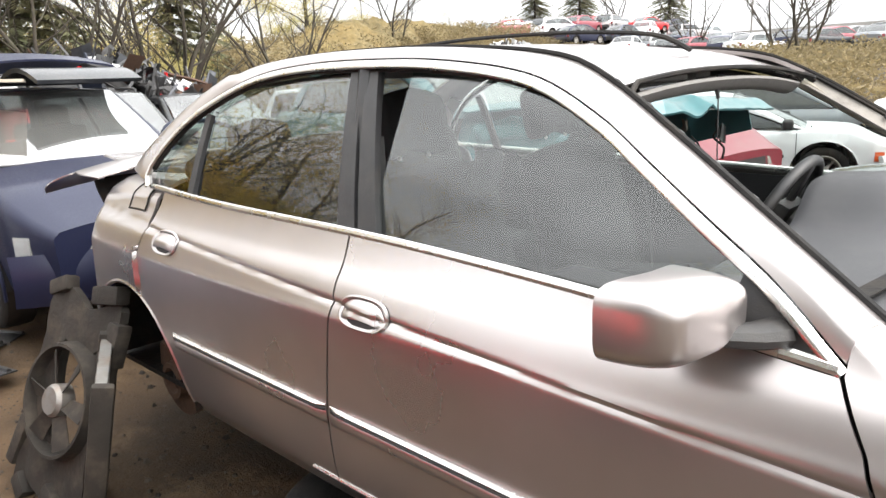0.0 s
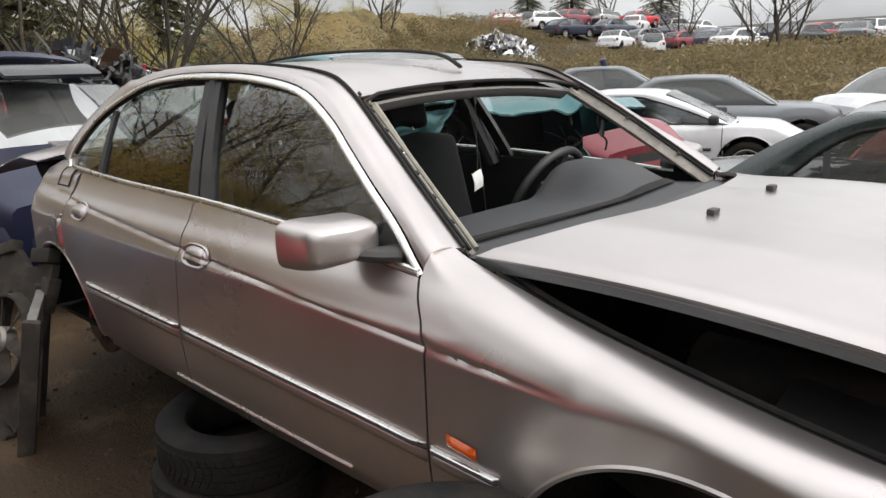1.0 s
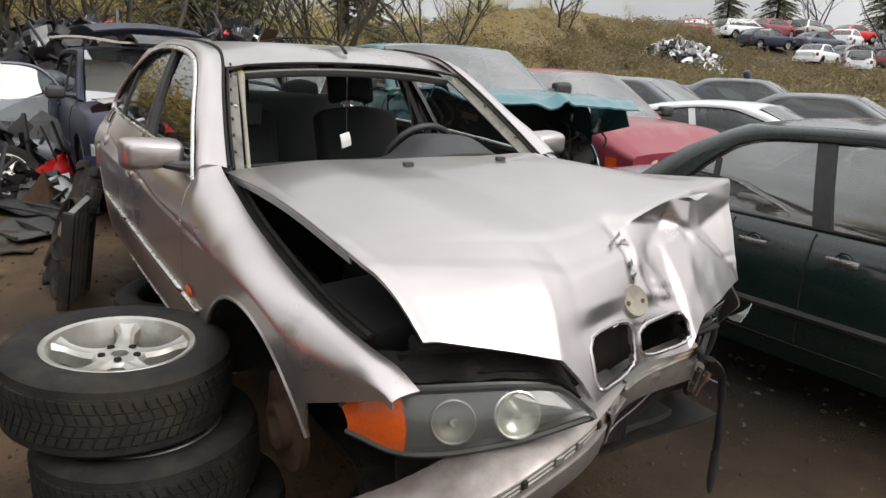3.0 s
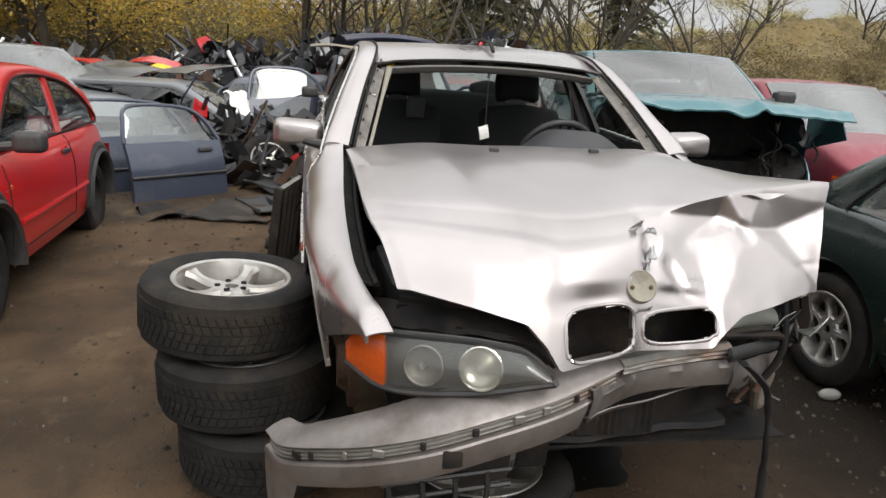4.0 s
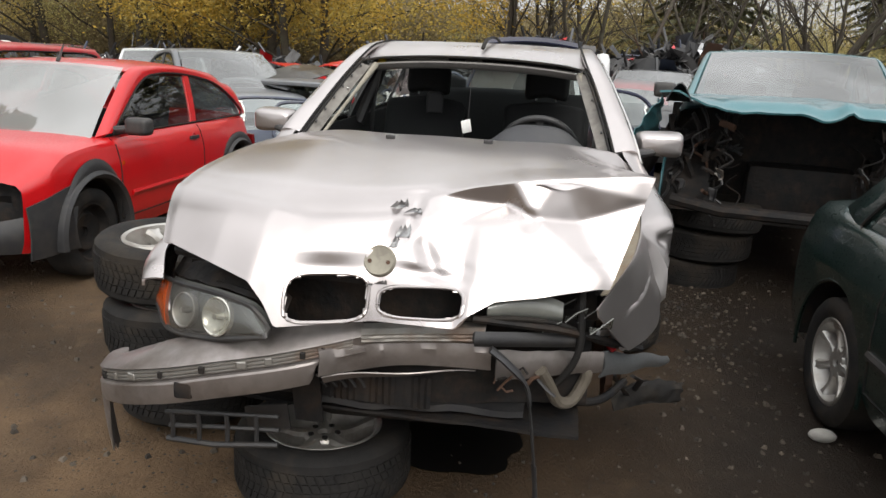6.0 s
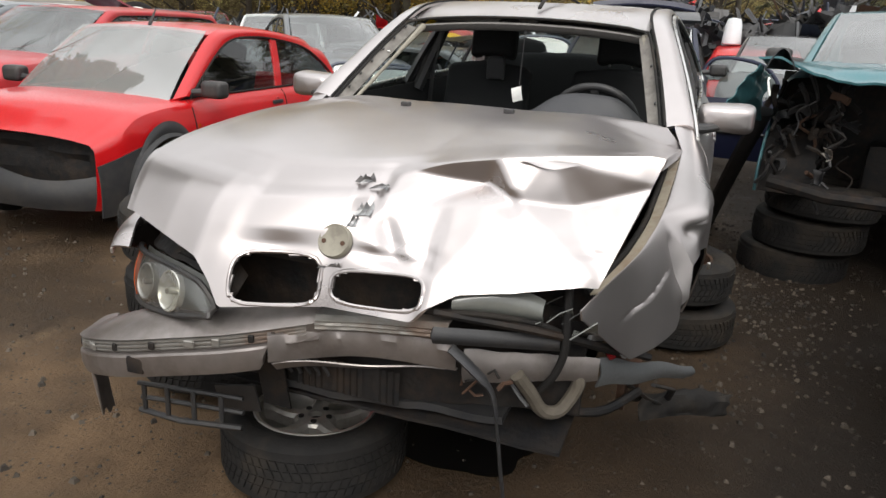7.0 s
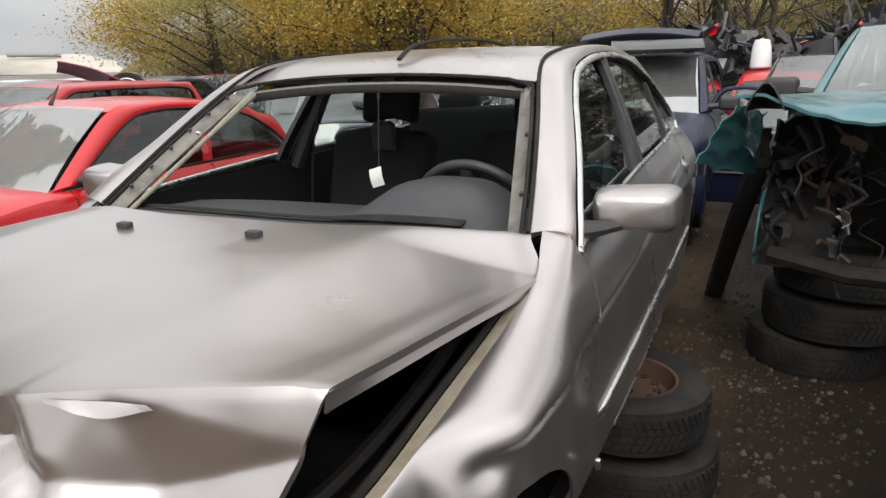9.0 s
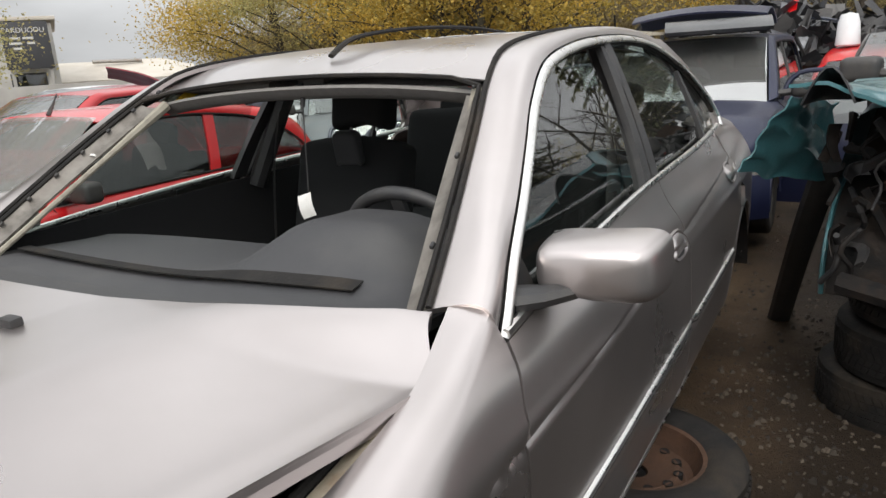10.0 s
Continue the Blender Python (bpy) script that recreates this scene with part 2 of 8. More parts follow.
M = {
    "silver": mat("silver_paint", (0.495, 0.455, 0.446), 0.27, 0.9, 0.4, (0.45, 0.412, 0.402), 5.0, 0.7, rough2=0.34, detail=3.0,
                  stain=(0.40, 0.37, 0.35), stain_scale=1.3, stain_amount=0.18),
    "silver_dirty": mat("dirty_silver_plastic", (0.29, 0.262, 0.25), 0.36, 0.75, 0.15, (0.22, 0.198, 0.187), 22.0, 0.7, rough2=0.55,
                        stain=(0.11, 0.085, 0.066), stain_scale=4.0, stain_amount=0.6, bump=0.05, bump_scale=40),
    "red": car_paint("red_paint", (0.5, 0.004, 0.007), (0.45, 0.004, 0.006), 0.0, 0.28, 0.5, (0.34, 0.01, 0.012), 0.3),
    "red_faded": car_paint("faded_red_paint", (0.42, 0.025, 0.03), (0.36, 0.02, 0.025), 0.0, 0.42, 0.4),
    "green": car_paint("dark_green_paint", (0.005, 0.016, 0.0135), (0.004, 0.013, 0.011), 0.1, 0.26, 0.8, (0.03, 0.034, 0.03), 0.2),
    "teal": car_paint("teal_paint", (0.055, 0.17, 0.19), (0.045, 0.14, 0.16), 0.45, 0.36, 0.7, (0.2, 0.24, 0.24), 0.3),
    "navy": car_paint("navy_paint", (0.008, 0.011, 0.036), (0.006, 0.008, 0.03), 0.1, 0.4, 0.12, (0.03, 0.03, 0.05), 0.1),
    "slate": car_paint("slate_blue_paint", (0.048, 0.058, 0.088), (0.04, 0.05, 0.076), 0.3, 0.4, 0.5),
    "white": car_paint("white_paint", (0.74, 0.75, 0.76), (0.7, 0.71, 0.72), 0.0, 0.35, 0.6),
    "grey": car_paint("grey_paint", (0.2, 0.21, 0.22), (0.16, 0.17, 0.18), 0.6, 0.4, 0.5),
    "maroon": car_paint("maroon_paint", (0.24, 0.03, 0.045), (0.2, 0.025, 0.04), 0.2, 0.42, 0.4),
    "blue": car_paint("blue_paint", (0.03, 0.08, 0.3), (0.025, 0.065, 0.25), 0.2, 0.4, 0.5),
    "black_paint": car_paint("black_paint", (0.015, 0.016, 0.018), None, 0.2, 0.35, 0.6, (0.12, 0.11, 0.1), 0.25),
    "beige": car_paint("beige_paint", (0.5, 0.45, 0.36), None, 0.2, 0.45, 0.4),
    "rubber": mat("black_rubber", (0.016, 0.0155, 0.0155), 0.75, col2=(0.03, 0.0275, 0.025), scale=14, bump=0.25, bump_scale=120, spec=0.14,
                  stain=(0.06, 0.047, 0.034), stain_scale=5, stain_amount=0.45),
    "plastic": mat("black_plastic", (0.022, 0.022, 0.024), 0.5, col2=(0.04, 0.038, 0.036), scale=20, bump=0.12, bump_scale=300,
                   stain=(0.09, 0.075, 0.06), stain_scale=4, stain_amount=0.35),
    "grime": mat("grimy_black_metal", (0.011, 0.011, 0.012), 0.65, 0.1, col2=(0.03, 0.024, 0.019), scale=16, bump=0.4, bump_scale=40, spec=0.25,
                 stain=(0.06, 0.038, 0.024), stain_scale=7, stain_amount=0.5),
    "dash": mat("grey_dash_vinyl", (0.036, 0.036, 0.039), 0.6, col2=(0.03, 0.03, 0.033), scale=120, bump=0.2, bump_scale=500,
                stain=(0.08, 0.077, 0.073), stain_scale=3, stain_amount=0.35),
    "cloth": mat("dark_seat_cloth", (0.009, 0.0095, 0.0105), 0.9, col2=(0.014, 0.014, 0.015), scale=200, bump=0.2, bump_scale=400),
    "headliner": mat("grey_headliner", (0.2, 0.19, 0.18), 0.95, col2=(0.16, 0.15, 0.14), scale=60, bump=0.1, bump_scale=300),
    "chrome": mat("chrome_trim", (0.78, 0.77, 0.75), 0.24, 1.0, col2=(0.6, 0.58, 0.55), scale=30, amount=0.4, rough2=0.34),
    "alloy": mat("worn_alloy", (0.5, 0.485, 0.46), 0.4, 0.8, col2=(0.36, 0.335, 0.3), scale=18, stain=(0.2, 0.16, 0.12),
                 stain_scale=6, stain_amount=0.6, bump=0.1, bump_scale=80),
    "steel": mat("dull_steel", (0.3, 0.29, 0.27), 0.5, 0.7, col2=(0.2, 0.18, 0.16), scale=18, stain=(0.2, 0.1, 0.05),
                 stain_scale=5, stain_amount=0.6, bump=0.2, bump_scale=60),
    "rust": mat("rusty_steel", (0.085, 0.043, 0.025), 0.8, 0.2, col2=(0.045, 0.028, 0.02), scale=25, bump=0.4, bump_scale=70),
    "primer": mat("beige_sealant", (0.38, 0.335, 0.26), 0.7, col2=(0.27, 0.23, 0.18), scale=30, stain=(0.22, 0.13, 0.07), stain_scale=12,
                  stain_amount=0.7, bump=0.2),
    "tan_hose": mat("dirty_tan_rubber", (0.1, 0.085, 0.065), 0.8, col2=(0.06, 0.05, 0.04), scale=30, bump=0.2),
    "badge": mat("dull_glue_seat", (0.27, 0.25, 0.2), 0.75, col2=(0.2, 0.18, 0.15), scale=40, stain=(0.12, 0.1, 0.08), stain_scale=20),
    "dirt_black": mat("dirty_black_plastic", (0.026, 0.023, 0.02), 0.75, col2=(0.05, 0.042, 0.034), scale=9, bump=0.3, bump_scale=60, spec=0.25,
                      stain=(0.1, 0.08, 0.06), stain_scale=5, stain_amount=0.6),
    "bare": mat("bare_pillar_metal", (0.2, 0.185, 0.165), 0.55, 0.3, col2=(0.12, 0.105, 0.09), scale=25, stain=(0.04, 0.035, 0.03), stain_scale=9, stain_amount=0.7, bump=0.15, bump_scale=80),
    "torn": mat("torn_metal_edge", (0.38, 0.38, 0.38), 0.5, 0.8, col2=(0.22, 0.22, 0.23), scale=60, bump=0.3, bump_scale=90),
    "amber": mat("amber_lens", (0.55, 0.085, 0.008), 0.2, coat=0.6, col2=(0.42, 0.055, 0.006), scale=90, bump=0.1, bump_scale=200),
    "lens": mat("hazy_lamp_lens", (0.17, 0.175, 0.16), 0.22, coat=0.6, col2=(0.1, 0.105, 0.1), scale=10, stain=(0.3, 0.29, 0.25),
                stain_scale=5, stain_amount=0.4),
    "bulb": mat("lamp_reflector", (0.66, 0.65, 0.6), 0.18, 0.7, coat=0.6, col2=(0.45, 0.43, 0.36), scale=12),
    "tail": mat("red_lens", (0.16, 0.008, 0.01), 0.25, coat=0.5),
    "paper": mat("white_paper", (0.78, 0.77, 0.74), 0.7, col2=(0.62, 0.61, 0.58), scale=40),
    "yellow": mat("yellow_tag", (0.75, 0.5, 0.03), 0.5),
    "stone": mat("pale_stone", (0.42, 0.4, 0.36), 0.9, col2=(0.3, 0.28, 0.25), scale=30, bump=0.4, bump_scale=60),
    "bark": mat("tree_bark", (0.06, 0.048, 0.036), 0.95, col2=(0.032, 0.026, 0.02), scale=9, bump=0.6, bump_scale=24,
                stain=(0.11, 0.12, 0.07), stain_scale=3, stain_amount=0.4),
    "concrete": mat("grey_concrete", (0.33, 0.32, 0.3), 0.9, col2=(0.26, 0.25, 0.235), scale=1.5, bump=0.2, bump_scale=20,
                    stain=(0.2, 0.19, 0.17), stain_scale=0.4, stain_amount=0.5),
    "wall": mat("whitewashed_wall", (0.55, 0.54, 0.51), 0.9, col2=(0.45, 0.44, 0.41), scale=1.2, stain=(0.32, 0.3, 0.27),
                stain_scale=0.3, stain_amount=0.5, bump=0.1, bump_scale=12),
    "rooftin": mat("pale_roof_sheet", (0.5, 0.46, 0.4), 0.7, col2=(0.4, 0.36, 0.3), scale=0.8, stain=(0.28, 0.24, 0.2), stain_scale=0.3),
    "signboard": mat("dark_signboard", (0.035, 0.036, 0.04), 0.6, col2=(0.05, 0.05, 0.055), scale=3),
    "letter": mat("white_letter_paint", (0.6, 0.6, 0.58), 0.7),
    "glass": glass_mat("side_glass", (0.72, 0.78, 0.75), 0.13),
    "lamp_glass": glass_mat("clouded_lamp_glass", (0.72, 0.72, 0.69), 0.06, 0.1),
    "lamp_dark": mat("lamp_housing", (0.06, 0.062, 0.058), 0.4, col2=(0.1, 0.1, 0.09), scale=14),
    "glass_clear": glass_mat("windscreen_glass", (0.6, 0.66, 0.64), 0.2, 0.1),
    # The haze gives dust and pale reflected sky together.
    "glass_green": glass_mat("dusty_green_glass", (0.4, 0.45, 0.43), 0.24, 0.12),
    # Grey haze stands in for sky mirrored by the red car's windscreen.
    "glass_grey": glass_mat("sky_grey_glass", (0.5, 0.53, 0.53), 0.2, 0.38),
    # Raised gloss and pale haze paint the bright sky glare on a windscreen.
    "glass_glare": glass_mat("sky_glare_glass", (0.5, 0.55, 0.54), 0.42, 0.25),
    "glass_dark": glass_mat("tinted_glass", (0.35, 0.38, 0.38), 0.11),
    "leaf_gold": leaf_mat("autumn_leaf", (0.53, 0.335, 0.05), (0.35, 0.29, 0.075), 0.6, 0.35),
    "leaf_olive": leaf_mat("olive_leaf", (0.42, 0.39, 0.16), (0.5, 0.38, 0.15), 0.4, 0.35),
    "needle": leaf_mat("dark_needles", (0.17, 0.185, 0.105), (0.22, 0.2, 0.11), 0.7, 0.3),
    "brush": leaf_mat("dry_brush", (0.25, 0.195, 0.1), (0.175, 0.14, 0.072), 0.25, 0.35),
    "scrap": mat("dark_scrap", (0.018, 0.018, 0.02), 0.5, 0.1, col2=(0.055, 0.052, 0.05), scale=2.0, amount=1.0, per_piece=0.6),
    "scrap_light": mat("grey_scrap", (0.13, 0.135, 0.145), 0.5, 0.3, col2=(0.06, 0.062, 0.07), scale=2.0, amount=1.0, per_piece=0.6),
}


# ---- mesh helpers ----
def grid_bm(P, mask=None, closed_u=False):
    """A sheet from an array of points (nu, nv, 3)."""
    nu, nv = P.shape[:2]
    bm = bmesh.new()
    vs = [[bm.verts.new(P[i, j]) for j in range(nv)] for i in range(nu)]
    for i in range(nu if closed_u else nu - 1):
        for j in range(nv - 1):
            if mask is None or mask[i, j]:
                k = (i + 1) % nu
                bm.faces.new((vs[i][j], vs[k][j], vs[k][j + 1], vs[i][j + 1]))
    loose = [v for v in bm.verts if not v.link_faces]
    if loose:
        bmesh.ops.delete(bm, geom=loose, context="VERTS")
    return bm


def fn_grid(f, nu, nv, mask=None):
    P = np.array([[f(i / (nu - 1), j / (nv - 1)) for j in range(nv)] for i in range(nu)], float)
    return grid_bm(P, mask)


def tube_bm(pts, r, n=8, flat=1.0, bm=None, caps=True):
    """A tube along points; r a number or one for each point; flat squeezes it sideways."""
    bm = bm or bmesh.new()
    pts = [Vector(p) for p in pts]
    rs = r if isinstance(r, (list, tuple)) else [r] * len(pts)
    rings, side = [], None
    for i, p in enumerate(pts):
        d = (pts[min(i + 1, len(pts) - 1)] - pts[max(i - 1, 0)]).normalized()
        if side is None:
            side = d.cross(Vector((0, 0, 1)))
            if side.length < 0.1:
                side = d.cross(Vector((1, 0, 0)))
        side = (side - d * side.dot(d)).normalized()
        up = side.cross(d)
        rings.append([bm.verts.new(p + (side * math.cos(2 * math.pi * k / n) + up * math.sin(2 * math.pi * k / n) * flat) * rs[i]) for k in range(n)])
    for a, b in zip(rings, rings[1:]):
        for k in range(n):
            bm.faces.new((a[k], a[(k + 1) % n], b[(k + 1) % n], b[k]))
    if caps:
        bm.faces.new(rings[0][::-1])
        bm.faces.new(rings[-1])
    return bm


def box_bm(sx, sy, sz, m=None, bevel=0.0, bm=None, seg=2):
    b = bmesh.new()
    bmesh.ops.create_cube(b, size=1.0)
    bmesh.ops.scale(b, vec=(sx, sy, sz), verts=b.verts)
    if bevel:
        bmesh.ops.bevel(b, geom=b.edges[:], offset=bevel, segments=seg, affect="EDGES", profile=0.6)
    if m is not None:
        bmesh.ops.transform(b, matrix=m, verts=b.verts)
    return b if bm is None else join(bm, b)


def join(a, *others):
    for b in others:
        me = bpy.data.meshes.new("tmp")
        b.to_mesh(me)
        b.free()
        a.from_mesh(me)
        bpy.data.meshes.remove(me)
    return a


def lathe_bm(profile, n=32, axis="z", m=None):
    """A body of revolution from (radius, height) pairs."""
    P = np.array([[(r * math.cos(2 * math.pi * i / n), r * math.sin(2 * math.pi * i / n), z) for r, z in profile] for i in range(n)])
    if axis == "y":
        P = P[..., [0, 2, 1]]
    if axis == "x":
        P = P[..., [2, 0, 1]]
    bm = grid_bm(P, closed_u=True)
    if m is not None:
        bmesh.ops.transform(bm, matrix=m, verts=bm.verts)
    return bm


def mesh_of(name, bm, material, smooth=35, thick=0.0):
    me = bpy.data.meshes.new(name)
    bmesh.ops.remove_doubles(bm, verts=bm.verts, dist=1e-5)
    bmesh.ops.recalc_face_normals(bm, faces=bm.faces)
    if thick:
        total = 0.0
        for f in bm.faces:
            c = f.calc_center_median()
            total += f.calc_area() * f.normal.dot(Vector((c.x * 0.4, c.y, c.z - 0.6)))
        if total < 0:
            bmesh.ops.reverse_faces(bm, faces=bm.faces[:])
        thicken(bm, thick)
    bm.to_mesh(me)
    bm.free()
    for k in (material if isinstance(material, (list, tuple)) else [material]):
        me.materials.append(k)
    if smooth:
        me.shade_smooth()
        me.set_sharp_from_angle(angle=radians(smooth))
    return me


def thicken(bm, t):
    """Gives a sheet its thickness on the inner side, with a rim all round."""
    bm.normal_update()
    inner = {v: bm.verts.new(v.co - v.normal * t) for v in bm.verts[:]}
    rim = [(e.link_loops[0].vert, e.link_loops[0].link_loop_next.vert) for e in bm.edges if len(e.link_loops) == 1]
    faces = [[inner[v] for v in reversed(f.verts)] for f in bm.faces]
    for q in faces:
        bm.faces.new(q)
    for a, b in rim:
        bm.faces.new((b, a, inner[a], inner[b]))


def part(name, bm, material, parent, label="", thick=0.0, smooth=35, at=None):
    ob = new(name, mesh_of(name, bm, material, smooth, thick))
    ob.parent = parent
    if at is not None:
        ob.matrix_basis = at
    if label:
        ob["label"] = label
    return ob


def thing(name, label, category, m=None, group="", kind=""):
    ob = new(name)
    ob.empty_display_size = 0.2
    if m is not None:
        ob.matrix_basis = m
    return tagged(ob, label, category, group, kind)


def solo(name, bm, material, label, category, m=None, group="", kind="", thick=0.0, smooth=35):
    ob = part(name, bm, material, None, "", thick, smooth, m)
    return tagged(ob, label, category, group, kind)


def raw_mesh(name, verts, faces, material, smooth=False):
    me = bpy.data.meshes.new(name)
    me.from_pydata([tuple(v) for v in verts], [], faces)
    for k in (material if isinstance(material, (list, tuple)) else [material]):
        me.materials.append(k)
    if smooth:
        me.shade_smooth()
    return me


def lerp(x, xs, ys):
    """Straight interpolation with the knots in any monotone order."""
    if xs[0] > xs[-1]:
        xs, ys = xs[::-1], ys[::-1]
    return float(np.interp(x, xs, ys))


def soft(x, xs, ys):
    """Smooth interpolation through knots (monotone cubic)."""
    if xs[0] > xs[-1]:
        xs, ys = xs[::-1], ys[::-1]
    if x <= xs[0]:
        return float(ys[0])
    if x >= xs[-1]:
        return float(ys[-1])
    i = max(k for k in range(len(xs) - 1) if xs[k] <= x)
    h = [xs[k + 1] - xs[k] for k in range(len(xs) - 1)]
    s = [(ys[k + 1] - ys[k]) / h[k] for k in range(len(h))]

    def slope(k):
        if k == 0:
            return s[0]
        if k == len(s):
            return s[-1]
        return 0.0 if s[k - 1] * s[k] <= 0 else 2 * s[k - 1] * s[k] / (s[k - 1] + s[k])
    t = (x - xs[i]) / h[i]
    a, b = slope(i) * h[i], slope(i + 1) * h[i]
    return float((2 * t ** 3 - 3 * t * t + 1) * ys[i] + (t ** 3 - 2 * t * t + t) * a + (3 * t * t - 2 * t ** 3) * ys[i + 1] + (t ** 3 - t * t) * b)


def along(pts, n):
    """n points evenly spaced along a polyline."""
    p = np.array(pts, float)
    d = np.r_[0, np.cumsum(np.linalg.norm(np.diff(p, axis=0), axis=1))]
    s = np.linspace(0, d[-1], n)
    return np.stack([np.interp(s, d, p[:, k]) for k in range(p.shape[1])], 1)


def smooth_line(pts, n):
    """A smooth line (Catmull-Rom) through points, n points evenly spaced."""
    p = np.array(pts, float)
    q = np.vstack([2 * p[0] - p[1], p, 2 * p[-1] - p[-2]])
    out = []
    for i in range(len(p) - 1):
        a, b, c, d = q[i:i + 4]
        for t in np.linspace(0, 1, 12, endpoint=False):
            out.append(0.5 * ((2 * b) + (c - a) * t + (2 * a - 5 * b + 4 * c - d) * t * t + (3 * b - a - 3 * c + d) * t ** 3))
    out.append(p[-1])
    return along(out, n)


def nz(x, y, z=0.0, s=1.0):
    return noise.noise(Vector((x * s, y * s, z * s)))

# ---- ground ----
def smoothstep(a, b, x):
    t = min(1.0, max(0.0, (x - a) / (b - a)))
    return t * t * (3 - 2 * t)


def ground_z(x, y):
    z = 0.11 * smoothstep(-1.5, -5.0, x) if x < -1.5 else 0.0
    z += 1.15 * smoothstep(11, 26, y) + 1.35 * smoothstep(28, 60, y)
    z += 2.4 * smoothstep(-23, -34, x) * smoothstep(-24, -12, y) if x < -23 else 0.0
    z += 0.025 * nz(x, y, 3.1, 0.9) * smoothstep(0.3, 1.5, abs(nz(x, y, 9.0, 0.25)) + 0.8)
    return z


def ground_mesh():
    near = np.arange(-8, 5.01, 0.2)
    fx = np.r_[-420, -200, -110, -70, -50, -40, -32, -26, -21, -17, -14, -11.5, -9.5, near, 6.5, 9, 13, 20, 32, 60, 120, 420]
    ny = np.arange(-6, 6.01, 0.2)
    fy = np.r_[-420, -200, -110, -70, -50, -38, -28, -20, -15, -11, -8, ny, 8, 10, 12, 14, 16, 18, 20, 22, 24, 26, 30, 36, 42, 48, 54, 60, 80, 110, 200, 420]
    verts = [(x, y, ground_z(x, y)) for x in fx for y in fy]
    k = len(fy)
    faces = [(i * k + j, (i + 1) * k + j, (i + 1) * k + j + 1, i * k + j + 1) for i in range(len(fx) - 1) for j in range(k - 1)]
    return verts, faces


def ground_material():
    m = bpy.data.materials.new("muddy_yard_earth")
    m.use_nodes = True
    n, l = m.node_tree.nodes, m.node_tree.links
    p = n["Principled BSDF"]
    tc = n.new("ShaderNodeTexCoord")

    def nse(scale, detail=8.0, rough=0.6):
        t = n.new("ShaderNodeTexNoise")
        t.inputs["Scale"].default_value, t.inputs["Detail"].default_value, t.inputs["Roughness"].default_value = scale, detail, rough
        l.new(tc.outputs["Object"], t.inputs[0])
        return t.outputs[0]

    def rng(src, a, b, c=0.0, d=1.0):
        r = n.new("ShaderNodeMapRange")
        for q, v in zip((1, 2, 3, 4), (a, b, c, d)):
            r.inputs[q].default_value = v
        l.new(src, r.inputs[0])
        return r.outputs[0]

    def mixc(fac, a, b):
        x = n.new("ShaderNodeMix")
        x.data_type = "RGBA"
        l.new(fac, x.inputs[0])
        for q, v in ((6, a), (7, b)):
            if isinstance(v, tuple):
                x.inputs[q].default_value = (*v, 1)
            else:
                l.new(v, x.inputs[q])
        return x.outputs[2]
    broad, mid, fine = nse(0.55), nse(4.0), nse(45.0, 6.0, 0.7)
    c = mixc(rng(broad, 0.4, 0.62), (0.046, 0.027, 0.0125), (0.15, 0.095, 0.052))
    c = mixc(rng(mid, 0.45, 0.7, 0, 0.6), c, (0.024, 0.014, 0.007))
    c = mixc(rng(fine, 0.58, 0.74, 0, 0.45), c, (0.11, 0.088, 0.062))
    grit = nse(170.0, 4.0, 0.75)
    c = mixc(rng(grit, 0.56, 0.72, 0, 0.55), c, (0.15, 0.118, 0.082))
    c = mixc(rng(nse(1.7, 10.0, 0.7), 0.56, 0.66, 0, 0.7), c, (0.17, 0.112, 0.06))
    chips = n.new("ShaderNodeTexVoronoi")
    chips.inputs["Scale"].default_value = 38.0
    l.new(tc.outputs["Object"], chips.inputs["Vector"])
    few = n.new("ShaderNodeMath")
    few.operation = "MULTIPLY"
    l.new(rng(chips.outputs["Distance"], 0.2, 0.27, 1.0, 0.0), few.inputs[0])
    l.new(rng(chips.outputs["Color"], 0.54, 0.62), few.inputs[1])
    c = mixc(few.outputs[0], c, mixc(rng(chips.outputs["Color"], 0.7, 1.0), (0.04, 0.033, 0.026), (0.125, 0.106, 0.083)))
    # Black mud and the neighbouring cars' shade, both put into the colour towards +y.
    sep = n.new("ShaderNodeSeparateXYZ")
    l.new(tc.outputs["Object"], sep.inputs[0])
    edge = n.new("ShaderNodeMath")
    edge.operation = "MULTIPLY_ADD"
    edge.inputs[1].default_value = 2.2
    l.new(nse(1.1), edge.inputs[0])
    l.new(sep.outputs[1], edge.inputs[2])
    mud_shade = n.new("ShaderNodeMath")
    mud_shade.operation = "MULTIPLY"
    l.new(rng(edge.outputs[0], 1.45, 2.4, 0, 0.88), mud_shade.inputs[0])
    l.new(rng(sep.outputs[0], 1.0, 0.2, 0.35, 1.0), mud_shade.inputs[1])
    c = mixc(mud_shade.outputs[0], c, (0.0125, 0.008, 0.0045))
    grass = mixc(rng(nse(1.4), 0.35, 0.65), (0.05, 0.04, 0.021), (0.08, 0.058, 0.032))
    c = mixc(rng(sep.outputs[1], 9.0, 12.0), c, grass)
    c = mixc(rng(sep.outputs[0], -15.0, -19.0), c, grass)
    l.new(c, p.inputs["Base Color"])
    p.inputs["Specular IOR Level"].default_value = 0.3
    l.new(rng(broad, 0.38, 0.6, 0.5, 0.95), p.inputs["Roughness"])
    b = n.new("ShaderNodeBump")
    b.inputs["Strength"].default_value, b.inputs["Distance"].default_value = 0.9, 0.025
    add = n.new("ShaderNodeMath")
    l.new(mid, add.inputs[0])
    l.new(fine, add.inputs[1])
    l.new(add.outputs[0], b.inputs["Height"])
    l.new(b.outputs[0], p.inputs["Normal"])
    return m


